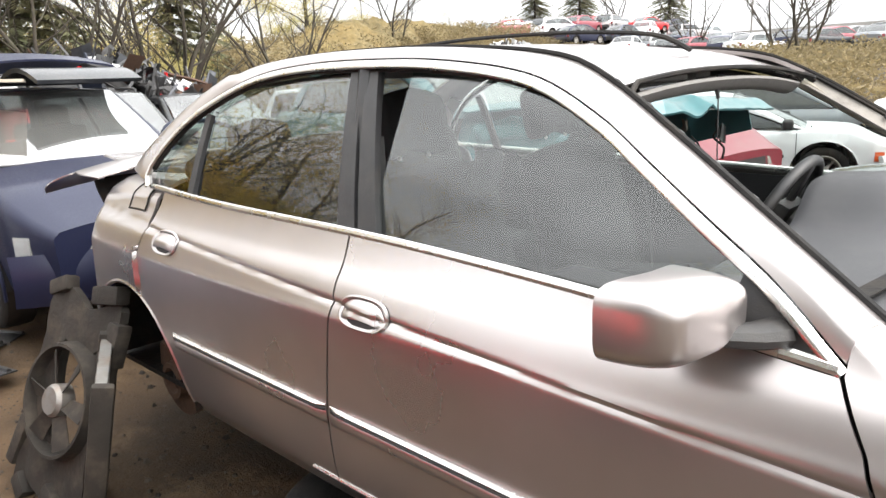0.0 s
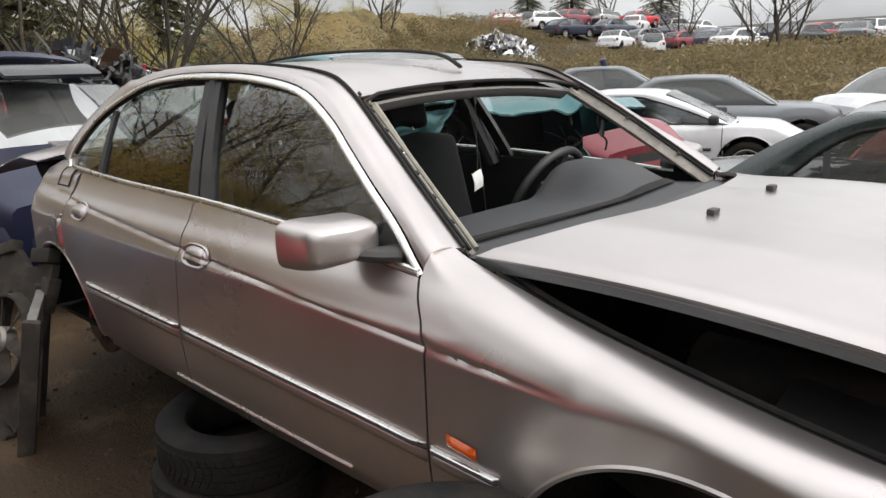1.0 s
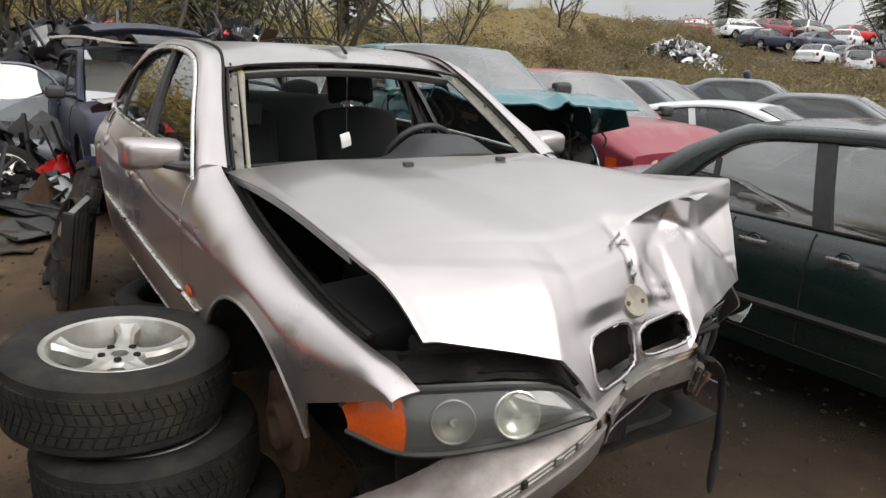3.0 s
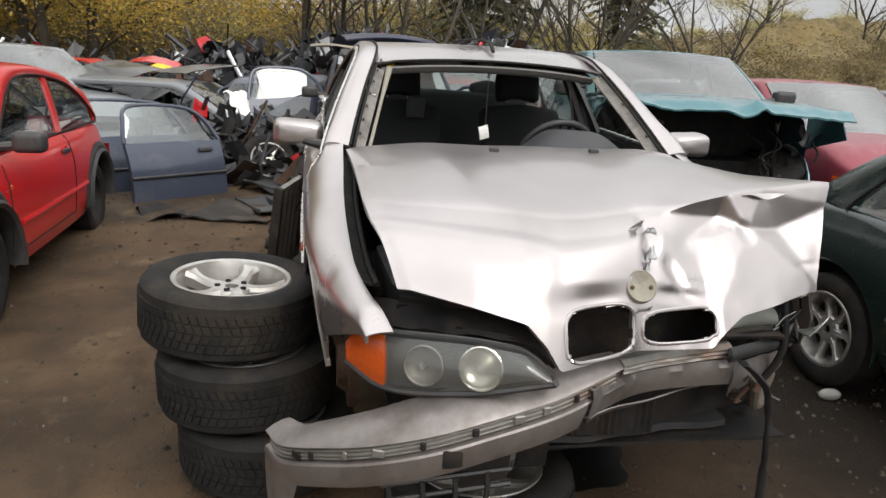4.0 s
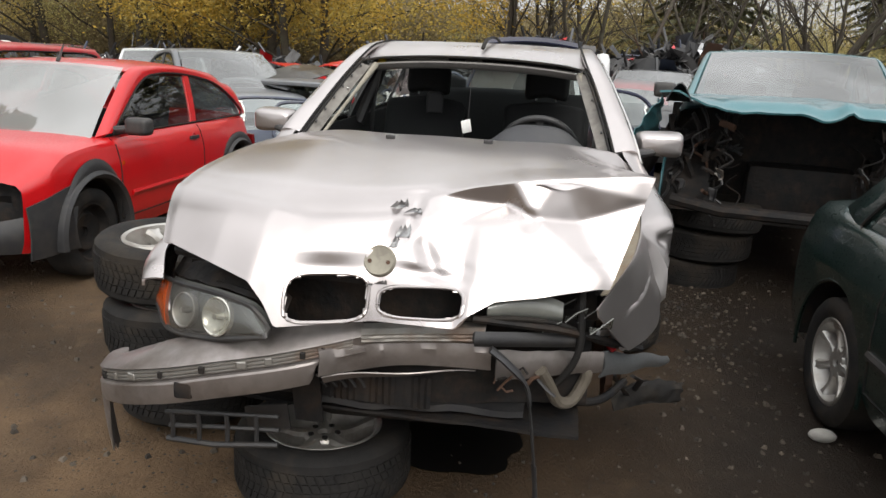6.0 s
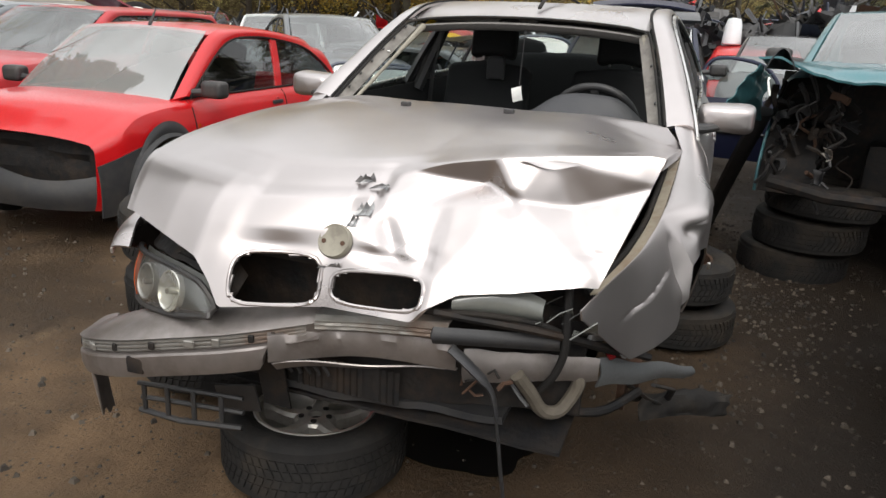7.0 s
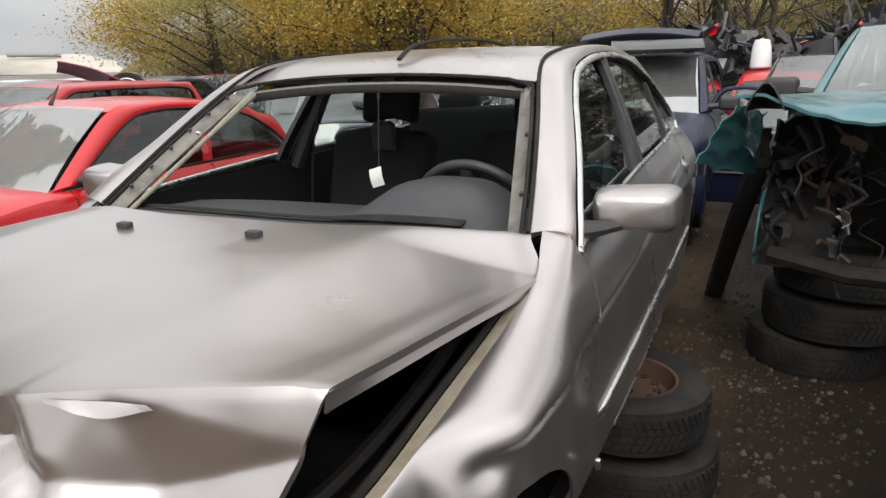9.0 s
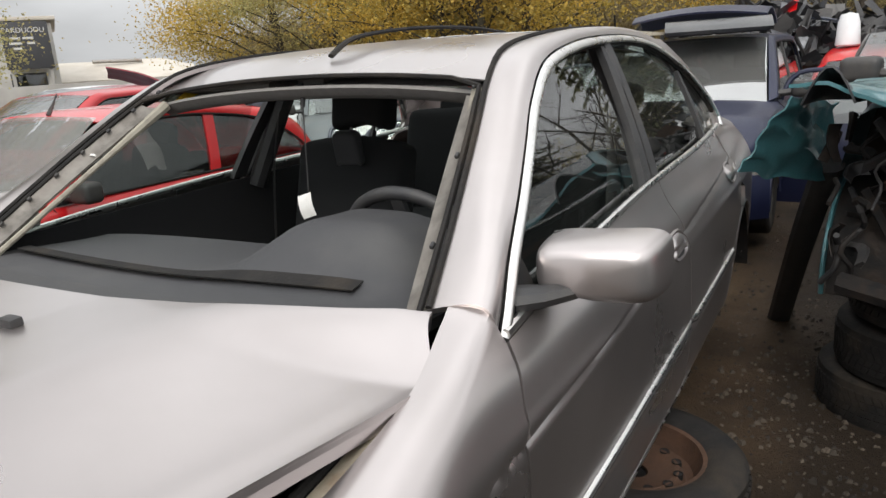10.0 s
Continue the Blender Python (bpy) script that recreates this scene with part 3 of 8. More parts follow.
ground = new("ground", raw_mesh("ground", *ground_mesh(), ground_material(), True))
tagged(ground, "brown muddy yard earth with gravel, rising to a grassy bank", "ground", kind="structure")


def ground_litter():
    """Pebbles and crumbs of glass trodden into the earth."""
    rng = random.Random(5)
    V, F = [], []
    for k in range(10000):
        x, y = rng.uniform(-8, 4), rng.uniform(-5, 4.5)
        if rng.random() < 0.14:
            x, y = rng.gauss(-2.6, 1.0), rng.gauss(1.3, 0.35)
        r = rng.choice([0.005, 0.006, 0.008, 0.011, 0.016]) * rng.uniform(0.7, 1.3)
        z = ground_z(x, y)
        a, o = rng.uniform(0, 6.28), len(V)
        pts = [(math.cos(a + q * 1.571) * r * rng.uniform(0.7, 1.3), math.sin(a + q * 1.571) * r * rng.uniform(0.7, 1.3)) for q in range(4)]
        V += [(x + u, y + v, z - 0.003) for u, v in pts] + [(x + u * 0.5, y + v * 0.5, z + r * rng.uniform(0.5, 0.9)) for u, v in pts]
        F += [(o + q, o + (q + 1) % 4, o + 4 + (q + 1) % 4, o + 4 + q) for q in range(4)] + [(o + 4, o + 5, o + 6, o + 7)]
    return V, F


pebble = mat("mixed_pebbles", (0.082, 0.066, 0.05), 0.9, col2=(0.03, 0.023, 0.017), scale=3, amount=1.0, per_piece=0.6)
tagged(new("gravel", raw_mesh("gravel", *ground_litter(), pebble)), "scattered pebbles and crumbs trodden into the mud", "gravel", kind="stuff")

# ---- wheels and tyres ----
def tyre_bm(R=0.315, W=0.205, r=0.2, n=64):
    """A tyre about the z axis, centred at 0, with sidewalls, shoulder and tread blocks."""
    h = W / 2
    prof = [(r, -h * 0.78), (r + 0.012, -h * 0.9), (r + 0.035, -h * 0.98), (R - 0.05, -h), (R - 0.022, -h * 0.93), (R - 0.008, -h * 0.8), (R - 0.004, 0),
            (R - 0.008, h * 0.8), (R - 0.022, h * 0.93), (R - 0.05, h), (r + 0.035, h * 0.98), (r + 0.012, h * 0.9), (r, h * 0.78), (r - 0.012, h * 0.5),
            (r - 0.012, -h * 0.5), (r, -h * 0.78)]
    return lathe_bm(prof, n)


def tread_bm(R=0.315, W=0.205):
    """The tread blocks of a winter tyre."""
    h, bm = W / 2, bmesh.new()
    rows = 6
    m = 66
    for j in range(rows):
        z0, z1 = -h * 0.86 + j * h * 1.72 / rows + 0.002, -h * 0.86 + (j + 1) * h * 1.72 / rows - 0.002
        skew = 0.035 * (1 if j < rows / 2 else -1)
        edge = j in (0, rows - 1)
        for i in range(m):
            a0, a1 = 2 * math.pi * (i + 0.5 * (j % 2)) / m, 2 * math.pi * (i + 0.5 * (j % 2) + 0.76) / m
            vs = []
            for rad in (R - 0.012, R + (0.0 if not edge else -0.006)):
                for a, z in ((a0, z0), (a1, z0), (a1 + skew, z1), (a0 + skew, z1)):
                    rr = rad - (0.012 if (edge and abs(z) > h * 0.7) else 0.0)
                    vs.append(bm.verts.new((rr * math.cos(a), rr * math.sin(a), z)))
            for q in range(4):
                bm.faces.new((vs[q], vs[(q + 1) % 4], vs[4 + (q + 1) % 4], vs[4 + q]))
            bm.faces.new(vs[4:])
    return bm


def alloy_bm(r=0.2, W=0.19, spokes=5, wide=1.0):
    """A spoked alloy rim about z, face to +z."""
    h = W / 2
    bm = lathe_bm([(r + 0.004, h * 0.86), (r + 0.008, h * 0.93), (r + 0.002, h * 0.98), (r - 0.012, h * 0.94), (r - 0.02, h * 0.7), (r - 0.028, h * 0.2),
                   (r - 0.05, -h * 0.5), (r - 0.02, -h * 0.8), (r + 0.004, -h * 0.9)], 48)
    join(bm, lathe_bm([(0.022, h * 0.45), (0.024, h * 0.62), (0.032, h * 0.64), (0.066, h * 0.6), (0.074, h * 0.5), (0.074, h * 0.2)], 40))
    for k in range(spokes):
        a = 2 * math.pi * k / spokes
        c, s = math.cos(a), math.sin(a)
        pts = []
        for q in range(9):
            u = q / 8
            rad = 0.05 + u * (r - 0.068)
            wid = wide * (0.036 - 0.012 * math.sin(u * 2.2) + 0.018 * max(0, u - 0.75) * 4)
            z = h * (0.6 - 0.12 * math.sin(u * math.pi) + 0.2 * u)
            ring = []
            for ww, zz in ((-1, -0.045), (-1, -0.008), (-0.55, 0.004), (0, 0.0), (0.55, 0.004), (1, -0.008), (1, -0.045)):
                ring.append((c * rad - s * wid * ww, s * rad + c * wid * ww, z + zz))
            pts.append(ring)
        join(bm, grid_bm(np.array(pts)))
    return bm


def steel_bm(r=0.19, W=0.18):
    h = W / 2
    bm = lathe_bm([(r + 0.004, h * 0.86), (r + 0.006, h * 0.94), (r - 0.008, h * 0.9), (r - 0.018, h * 0.5), (r - 0.03, h * 0.25), (r - 0.05, h * 0.18),
                   (0.12, h * 0.45), (0.1, h * 0.4), (0.07, h * 0.2), (0.035, h * 0.22), (0.034, -h * 0.1)], 48)
    join(bm, lathe_bm([(r - 0.03, h * 0.25), (r - 0.045, -h * 0.5), (r - 0.01, -h * 0.85), (r + 0.004, -h * 0.9)], 48))
    return bm


def hole_bm(size, z, deep=0.012):
    return lathe_bm([(0.0001, z), (size * 0.9, z), (size, z + 0.004), (size, z - deep)], 14)


def make_wheel(name, label, R=0.315, W=0.21, r=0.2, rim="alloy", category="wheel"):
    w = thing(name, label, category)
    ty = part("tyre", tyre_bm(R, W, r), M["rubber"], w, "worn black rubber tyre")
    part("tread", tread_bm(R, W), M["rubber"], ty, "winter tread blocks")["kind"] = "stuff"
    for q in (-1, 1):
        part("bead_ring", lathe_bm([(r + 0.004, q * W * 0.43), (r + 0.016, q * W * 0.468), (r + 0.03, q * W * 0.478), (r + 0.034, q * W * 0.462)], 48), M["rubber"], ty)
    if rim == "alloy":
        rm = part("rim", alloy_bm(r, W * 0.92), M["alloy"], w, "scuffed five-spoke alloy rim")
        for k in range(5):
            part("bolt_hole", hole_bm(0.0105, W * 0.46 * 0.63), M["grime"], rm, at=pose(0.05 * math.cos(1.2566 * k + 0.63), 0.05 * math.sin(1.2566 * k + 0.63), 0))
        part("hub_bore", lathe_bm([(0.0001, W * 0.1), (0.03, W * 0.1), (0.03, W * 0.292)], 20), M["grime"], rm)
        part("barrel", lathe_bm([(0.02, -W * 0.2), (r - 0.055, -W * 0.2)], 32), M["grime"], rm)
    elif rim == "steel":
        rm = part("rim", steel_bm(r, W * 0.92), M["rust"], w, "rusty steel rim")
        for k in range(12):
            part("vent_hole", hole_bm(0.014, W * 0.2), M["grime"], rm, at=pose(r * 0.63 * math.cos(0.5236 * k), r * 0.63 * math.sin(0.5236 * k), 0))
        part("hub_bore", lathe_bm([(0.0001, W * 0.06), (0.03, W * 0.06), (0.03, W * 0.11)], 20), M["grime"], rm)
    return w


alloy_wheel = make_wheel("alloy_wheel", "worn winter tyre on a scuffed five-spoke alloy rim, lying flat", 0.318, 0.225, 0.205)
steel_wheel = make_wheel("steel_wheel", "worn tyre on a rusty steel rim, lying flat under the car", 0.31, 0.2, 0.19, "steel")
big_tyre = make_wheel("loose_tyre", "old dirty black tyre lying flat in a stack", 0.345, 0.225, 0.205, "")
bare_tyre = make_wheel("loose_tyre", "old dirty black tyre lying flat in a stack", 0.315, 0.2, 0.2, "")


def lay(src, x, y, z, rx=0, ry=0, rz=0, group="", label=""):
    c = copy_thing(src, pose(x, y, z, rx, ry, rz))
    if group:
        c["group"] = group
    if label:
        c["label"] = label
    return c


# stack of three beside the front wing
alloy_wheel.matrix_basis = pose(-0.205, -1.115, 0.645, -2, 3, 20)
alloy_wheel["group"] = "stack of wheels by the front wing"
lay(alloy_wheel, -0.15, -1.055, 0.405, 1, -1, 75, "stack of wheels by the front wing", "winter tyre on an alloy rim in the middle of a stack")
lay(alloy_wheel, -0.12, -0.985, 0.165, 0, 0, 130, "stack of wheels by the front wing", "winter tyre on an alloy rim at the bottom of a stack")
# one under the nose, two under each sill
lay(alloy_wheel, 0.31, -0.28, 0.135, 0, 3, 200, "wheels propping up the car", "dirty tyre on an alloy rim propping up the car's nose")
bare_tyre.matrix_basis = pose(-1.78, -0.62, 0.1, 0, 0, 10)
bare_tyre["group"], bare_tyre["label"] = "wheels propping up the car", "old black tyre lying flat under the sill"
lay(bare_tyre, -1.74, -0.6, 0.3, 2, 0, 50, "wheels propping up the car", "old black tyre lying flat under the sill")
steel_wheel.matrix_basis = pose(-1.45, 0.82, 0.36, -2, 0, 0)
steel_wheel["group"] = "wheels propping up the car"
lay(steel_wheel, -1.47, 0.86, 0.12, 0, 0, 60, "wheels propping up the car")
# ---- the wrecked silver saloon ----
car = thing("silver_saloon", "wrecked silver saloon car with crumpled bonnet, no windscreen, propped on tyres", "car", pose(0, 0.012, 0, 0, 0, -1.26))
SILVER = M["silver"]

PLAN_X = [-3.95, -3.8, -3.4, -2.9, -2.4, -1.6, -1.0, -0.4, 0.0, 0.3, 0.6, 0.75]
PLAN_Y = [0.70, 0.76, 0.83, 0.868, 0.885, 0.89, 0.887, 0.875, 0.862, 0.835, 0.765, 0.70]
PROF_Z = [0.48, 0.53, 0.6, 0.7, 0.8, 0.95, 1.028, 1.05, 1.1, 1.15, 1.2, 1.26]
PROF_Y = [-0.075, -0.05, -0.02, -0.006, 0.0, 0.0, -0.002, -0.01, -0.03, -0.066, -0.092, -0.115]


def side_y(x, z):
    return soft(x, PLAN_X, PLAN_Y) + soft(z, PROF_Z, PROF_Y) - groove(x, z)


def groove(x, z):
    """The fine crease pressed along the side."""
    c = z - (0.986 + 0.054 * (-0.14 - x))
    return 0.0065 * max(0.0, 1 - abs(c) / 0.0095) * smoothstep(-0.1, -0.4, x) * smoothstep(-3.3, -2.9, x)


def belt_z(x):
    return soft(x, [-2.8, -2.2, -1.6, -1.0, -0.56], [1.238, 1.214, 1.204, 1.178, 1.14])


def glass_y(z):
    return 0.80 - 0.2 * max(0.0, (z - 1.138) / 0.462) ** 1.25


def panel(f, nu, nv, s):
    """A panel of the car's side, s = -1 right, 1 left."""
    return fn_grid(lambda u, v: (lambda p: (p[0], s * p[1], p[2]))(f(u, v)), nu, nv)


FRONT_GAP = ([0.5, 1.0, 1.06, 1.14], [-0.50, -0.50, -0.52, -0.565])
MID_GAP = ([0.5, 0.8, 1.06, 1.21], [-1.65, -1.64, -1.605, -1.625])


def rear_gap(z):
    return max(-2.66 + 0.06 * smoothstep(1.0, 1.25, z), -2.8 + math.sqrt(max(0, 0.385 ** 2 - (z - 0.53) ** 2)) if z < 0.915 else -9)


def door(front, rear, s, zlow=0.575):
    def f(u, v):
        z0 = zlow + v * 0.6
        xm = 0.5 * (front(1.0) + rear(1.0))
        zt = belt_z(rear(1.2) + (front(1.12) - rear(1.2)) * u)
        z = zlow + v * (zt - zlow)
        x = rear(z) + 0.003 + (front(z) - rear(z) - 0.006) * u
        return x, side_y(x, z), z
    return panel(f, 26, 110, s)


def strip(x0, x1, z0, z1, s, proud, zf=None):
    """A long raised moulding on the car's side with rounded edges."""
    def f(u, v):
        x = x0 + (x1 - x0) * u
        za = (zf(x) if zf else 0)
        z = z0 + (z1 - z0) * v + za
        d = proud * math.sin(math.pi * min(1, max(0, v))) ** 0.4
        e = min(1.0, min(u, 1 - u) * 40)
        return x, side_y(x, z) + d * e + 0.001, z
    return panel(f, 30, 7, s)


def handle_parts(parent, x, z, s):
    """Flush oval handle: a raised rim, a hollow with its shade painted dark and a bright flap over its upper half."""
    def oval(rr, a):
        c, e = math.cos(a), math.sin(a)
        return x + 0.083 * rr * abs(c) ** 0.7 * (1 if c > 0 else -1), z + 0.036 * rr * abs(e) ** 0.85 * (1 if e > 0 else -1)

    def cup(u, v):
        xx, zz = oval(0.02 + 0.98 * v, u * 2 * math.pi)
        rim = max(0.0, 1 - abs(v - 0.9) / 0.12)
        return xx, side_y(xx, zz) + 0.0015 + 0.006 * rim - 0.002 * smoothstep(0.85, 0.6, v), zz
    h = part("door_handle", panel(cup, 40, 14, s), SILVER, parent, "oval silver door handle")

    def flap(u, v):
        a = 2 * u - 1
        top, low = 0.027 * (1 - abs(a) ** 3) ** 0.6, -0.012 - 0.006 * a * a
        xx, zz = x + 0.068 * a, z + low + (top - low) * v
        return xx, side_y(xx, zz) + 0.004 + 0.012 * math.sin(math.pi * min(1, 0.12 + 0.88 * v)) ** 0.5 * (1 - abs(a) ** 5), zz
    part("grip", panel(flap, 22, 9, s), SILVER, h, "", 0.004)
    # Dark sheet for the shade in the silver hollow under the grip.
    part("hollow", panel(lambda u, v: (lambda xx, zz: (xx, side_y(xx, zz) + 0.0022, zz))(x + 0.05 * (2 * u - 1), z - 0.014 - 0.016 * v * (1 - (2 * u - 1) ** 2) ** 0.5), 14, 4, s), M["plastic"], h)


def strip_line(x):
    return soft(x, [-2.6, -1.6, -0.8, -0.3], [0.022, 0.016, 0.0, -0.024])


DLO = [(-0.565, 1.145), (-0.668, 1.235), (-0.79, 1.315), (-0.92, 1.40), (-1.035, 1.472), (-1.21, 1.547), (-1.45, 1.585), (-1.7, 1.6), (-2.0, 1.6),
       (-2.26, 1.572), (-2.5, 1.49), (-2.64, 1.4), (-2.735, 1.295), (-2.715, 1.24)]
DLO_S = smooth_line(DLO, 60)
EDGE = [(-0.54, 0.69, 1.185), (-0.7, 0.655, 1.295), (-0.9, 0.605, 1.43), (-1.08, 0.555, 1.54), (-1.22, 0.535, 1.592), (-1.5, 0.53, 1.622), (-1.8, 0.53, 1.632),
        (-2.1, 0.53, 1.628), (-2.4, 0.535, 1.6), (-2.6, 0.56, 1.53), (-2.85, 0.60, 1.4), (-3.08, 0.65, 1.27)]
EDGE_S = smooth_line(EDGE, 60)
SKIN_OUT = np.vstack([smooth_line([(-0.498, 1.085), (-0.53, 1.12), (-0.565, 1.145)], 5)[:4], DLO_S])
SKIN_IN = np.vstack([smooth_line([(-0.47, 0.716, 1.168), (-0.505, 0.705, 1.178), (-0.54, 0.69, 1.185)], 5)[:4], EDGE_S])
ROOF_Z = ([-1.07, -1.3, -1.7, -2.1, -2.46], [1.555, 1.612, 1.642, 1.64, 1.61])

for s, side in ((-1, "right"), (1, "left")):
    fd = part("front_door", door(lambda z: lerp(z, *FRONT_GAP), lambda z: lerp(z, *MID_GAP), s), SILVER, car, "", 0.008)
    rd = part("rear_door", door(lambda z: lerp(z, *MID_GAP), rear_gap, s), SILVER, car, "", 0.008)
    handle_parts(fd, -1.495, 1.06, s)
    handle_parts(rd, -2.47, 1.092, s)
    # rub strips with a bright upper edge
    for host, xa, xb in ((fd, -1.63, -0.505), (rd, -2.44, -1.645)):
        rub = part("rub_strip", strip(xa, xb, 0.737, 0.776, s, 0.009, strip_line), SILVER, host, "silver rub strip")
        part("chrome_edge", strip(xa, xb, 0.781, 0.789, s, 0.012 if s < 0 else 0.009, strip_line), M["chrome"], rub, "thin chrome line")
        # Shade below the chrome edge, made as a dark strip.
        part("shadow_line", strip(xa, xb, 0.769, 0.781, s, 0.0105, strip_line), M["plastic"], rub, "dark shadow line under the chrome edge")
    # sill
    part("sill", panel(lambda u, v: (lambda x, z: (x, side_y(x, z) - 0.012 - 0.05 * (v < 0.1), z))(-0.34 - 2.1 * u, 0.50 + 0.072 * v), 30, 6, s), SILVER, car, "", 0.015)
    part("sill_line", tube_bm([(x, s * (side_y(x, 0.59) + 0.002), 0.592) for x in np.linspace(-0.8, -1.75, 16)], 0.004, 6), M["chrome"], car, "bright scratched sill edge")
    # window trim, glass and black pillars
    trim = []
    for i in range(len(DLO_S)):
        d = DLO_S[min(i + 1, len(DLO_S) - 1)] - DLO_S[max(i - 1, 0)]
        n = np.array((-d[1], d[0])) / (np.hypot(*d) or 1)
        row = []
        for q in np.linspace(0, 1, 6):
            x, z = DLO_S[i] + n * (-0.006 + 0.021 * q) * (1 if n[1] < 0 or n[0] < 0 else 1)
            row.append((x, s * (glass_y(z) + 0.012 + 0.009 * math.sin(math.pi * q) ** 0.5), z))
        trim.append(row)
    part("window_trim", grid_bm(np.array(trim)), M["chrome"], car, "bright window surround", 0.004)
    part("window_seal", tube_bm([(x * 1.0, s * (glass_y(z - 0.016) - 0.004), z - 0.016) for x, z in DLO_S[2:-2]], 0.008, 6), M["rubber"], car)
    base = [(x, s * (side_y(x, belt_z(x)) - 0.006), belt_z(x) + 0.008) for x in np.linspace(-2.715, -0.57, 40)]
    part("belt_trim", tube_bm(base, 0.0085, 8, 1.2), M["chrome"], car, "chrome belt moulding")

    def pane(x0, x1, bow=0.0):
        def f(u, v):
            x = x0 + (x1 - x0) * u
            top = [q for q in DLO_S]
            zt = float(np.interp(-x, [-q[0] for q in DLO_S[:57]], [q[1] for q in DLO_S[:57]])) - 0.014
            zb = belt_z(x) - 0.012
            z = zb + max(0.0, zt - zb) * v
            xx = x - 0.065 * v * bow
            return xx, glass_y(z) - 0.012 - 0.006 * (1 - v), z
        return panel(f, 18, 10, s)
    g1 = part("window_glass", pane(-1.58, -0.575), M["glass"], fd, "tinted side window glass")
    g2 = part("window_glass", pane(-2.42, -1.68), M["glass"], rd, "tinted side window glass")
    g3 = part("quarter_glass", pane(-2.72, -2.45), M["glass"], rd, "tinted quarter glass")
    for g in (g1, g2, g3):
        g.visible_shadow = False

    def pillar(xb0, xb1, xt0, xt1, out):
        def f(u, v):
            zt = 1.59 if xb1 > -2 else 1.485
            z = belt_z(xb0) - 0.01 + (zt - belt_z(xb0)) * v
            x = (xb0 + (xb1 - xb0) * u) * (1 - v) + (xt0 + (xt1 - xt0) * u) * v
            return x, glass_y(z) + out, z
        return panel(f, 6, 10, s)
    part("b_pillar", pillar(-1.685, -1.62, -1.80, -1.755, 0.0), M["plastic"], rd, "black pillar cover", 0.02)
    part("b_pillar", pillar(-1.605, -1.54, -1.74, -1.695, 0.0), M["plastic"], fd, "black pillar cover", 0.02)
    part("window_bar", pillar(-2.46, -2.425, -2.475, -2.445, -0.004), M["plastic"], rd, "black window divider", 0.015)
    # mirror sail
    part("mirror_sail", panel(lambda u, v: (-0.585 - 0.16 * u * (1 - 0.2 * v), glass_y(1.15 + 0.14 * v * u) + 0.002, 1.15 + 0.135 * v * u), 8, 8, s), M["plastic"], fd, "black mirror triangle", 0.012)
    # pillar, cant rail and rear pillar as one pressed frame

    def frame_skin(u, v):
        k = 4 + u * 59
        i, t = min(62, int(k)), k - min(62, int(k))
        d = SKIN_OUT[i] * (1 - t) + SKIN_OUT[i + 1] * t
        e = SKIN_IN[i] * (1 - t) + SKIN_IN[i + 1] * t
        a = np.array((d[0], glass_y(d[1]) + 0.004, d[1] + 0.01))
        p = a * (1 - v) + e * v
        b = math.sin(math.pi * v) * (0.022 + 0.026 * smoothstep(0.13, 0.0, u) if u < 0.75 else 0.035)
        return p[0], p[1] + b * 0.7, p[2] + b * 0.6
    part("roof_frame", panel(frame_skin, 64, 9, s), SILVER, car, "", 0.012)
    # drip gutter along the roof and the windscreen's rubber edge
    part("roof_gutter", tube_bm([(p[0], s * (p[1] + 0.004), p[2] + 0.004) for p in EDGE_S[0:46]], 0.006, 6), M["rubber"], car)
    # rear quarter

    def quarter(u, v):
        x = -2.64 - (0.70 if s < 0 else 1.0) * u
        zl = 0.53 + math.sqrt(max(0.0, 0.38 ** 2 - (x + 2.8) ** 2)) if abs(x + 2.8) < 0.38 else 0.56
        if x > rear_gap(zl):
            x = min(x, rear_gap(zl) - 0.003)
        zt = 1.25 - 0.03 * u
        z = zl + v * (zt - zl)
        if z > 0.9:
            x = min(x, rear_gap(z) - 0.004) if u < 0.02 else x
        y = side_y(x, z)
        if v > 0.86:
            q = (v - 0.86) / 0.14
            y -= 0.14 * (1 - math.cos(q * math.pi / 2))
            z = zl + 0.86 * (zt - zl) + 0.14 * (zt - zl) * math.sin(q * math.pi / 2) + 0.02 * q
        k = smoothstep(0.62, 1.0, u)
        y -= k * (0.10 + 0.05 * nz(x, z, 2.0, 6.0)) * (0.4 + smoothstep(0.7, 1.1, z))
        return x, y, z
    part("rear_quarter", panel(quarter, 44, 24, s), SILVER, car, "crushed silver rear quarter panel" if s < 0 else "", 0.012)
    if s < 0:
        patch = lambda u, v: (lambda p: (p[0], p[1] + 0.003, p[2]))(quarter(0.09 + 0.19 * u, 0.76 + 0.17 * v))
        flap = part("fuel_flap", panel(patch, 10, 10, s), SILVER, car, "square fuel flap", 0.004)
        ring = [patch(u, 0) for u in np.linspace(0, 1, 8)] + [patch(1, v) for v in np.linspace(0.1, 1, 8)] + [patch(u, 1) for u in np.linspace(0.9, 0, 8)] + [patch(0, v) for v in np.linspace(0.9, 0, 8)]
        part("flap_gap", tube_bm([(x, s * y, z) for x, y, z in ring], 0.0035, 6, caps=False), M["rubber"], flap)
    part("arch_lip", tube_bm([(-2.8 + 0.383 * math.cos(a), s * (side_y(-2.8 + 0.38 * math.cos(a), 0.53 + 0.38 * math.sin(a)) - 0.004), 0.53 + 0.383 * math.sin(a)) for a in np.linspace(0.1, 3.0, 26)], 0.008, 6), SILVER, car)


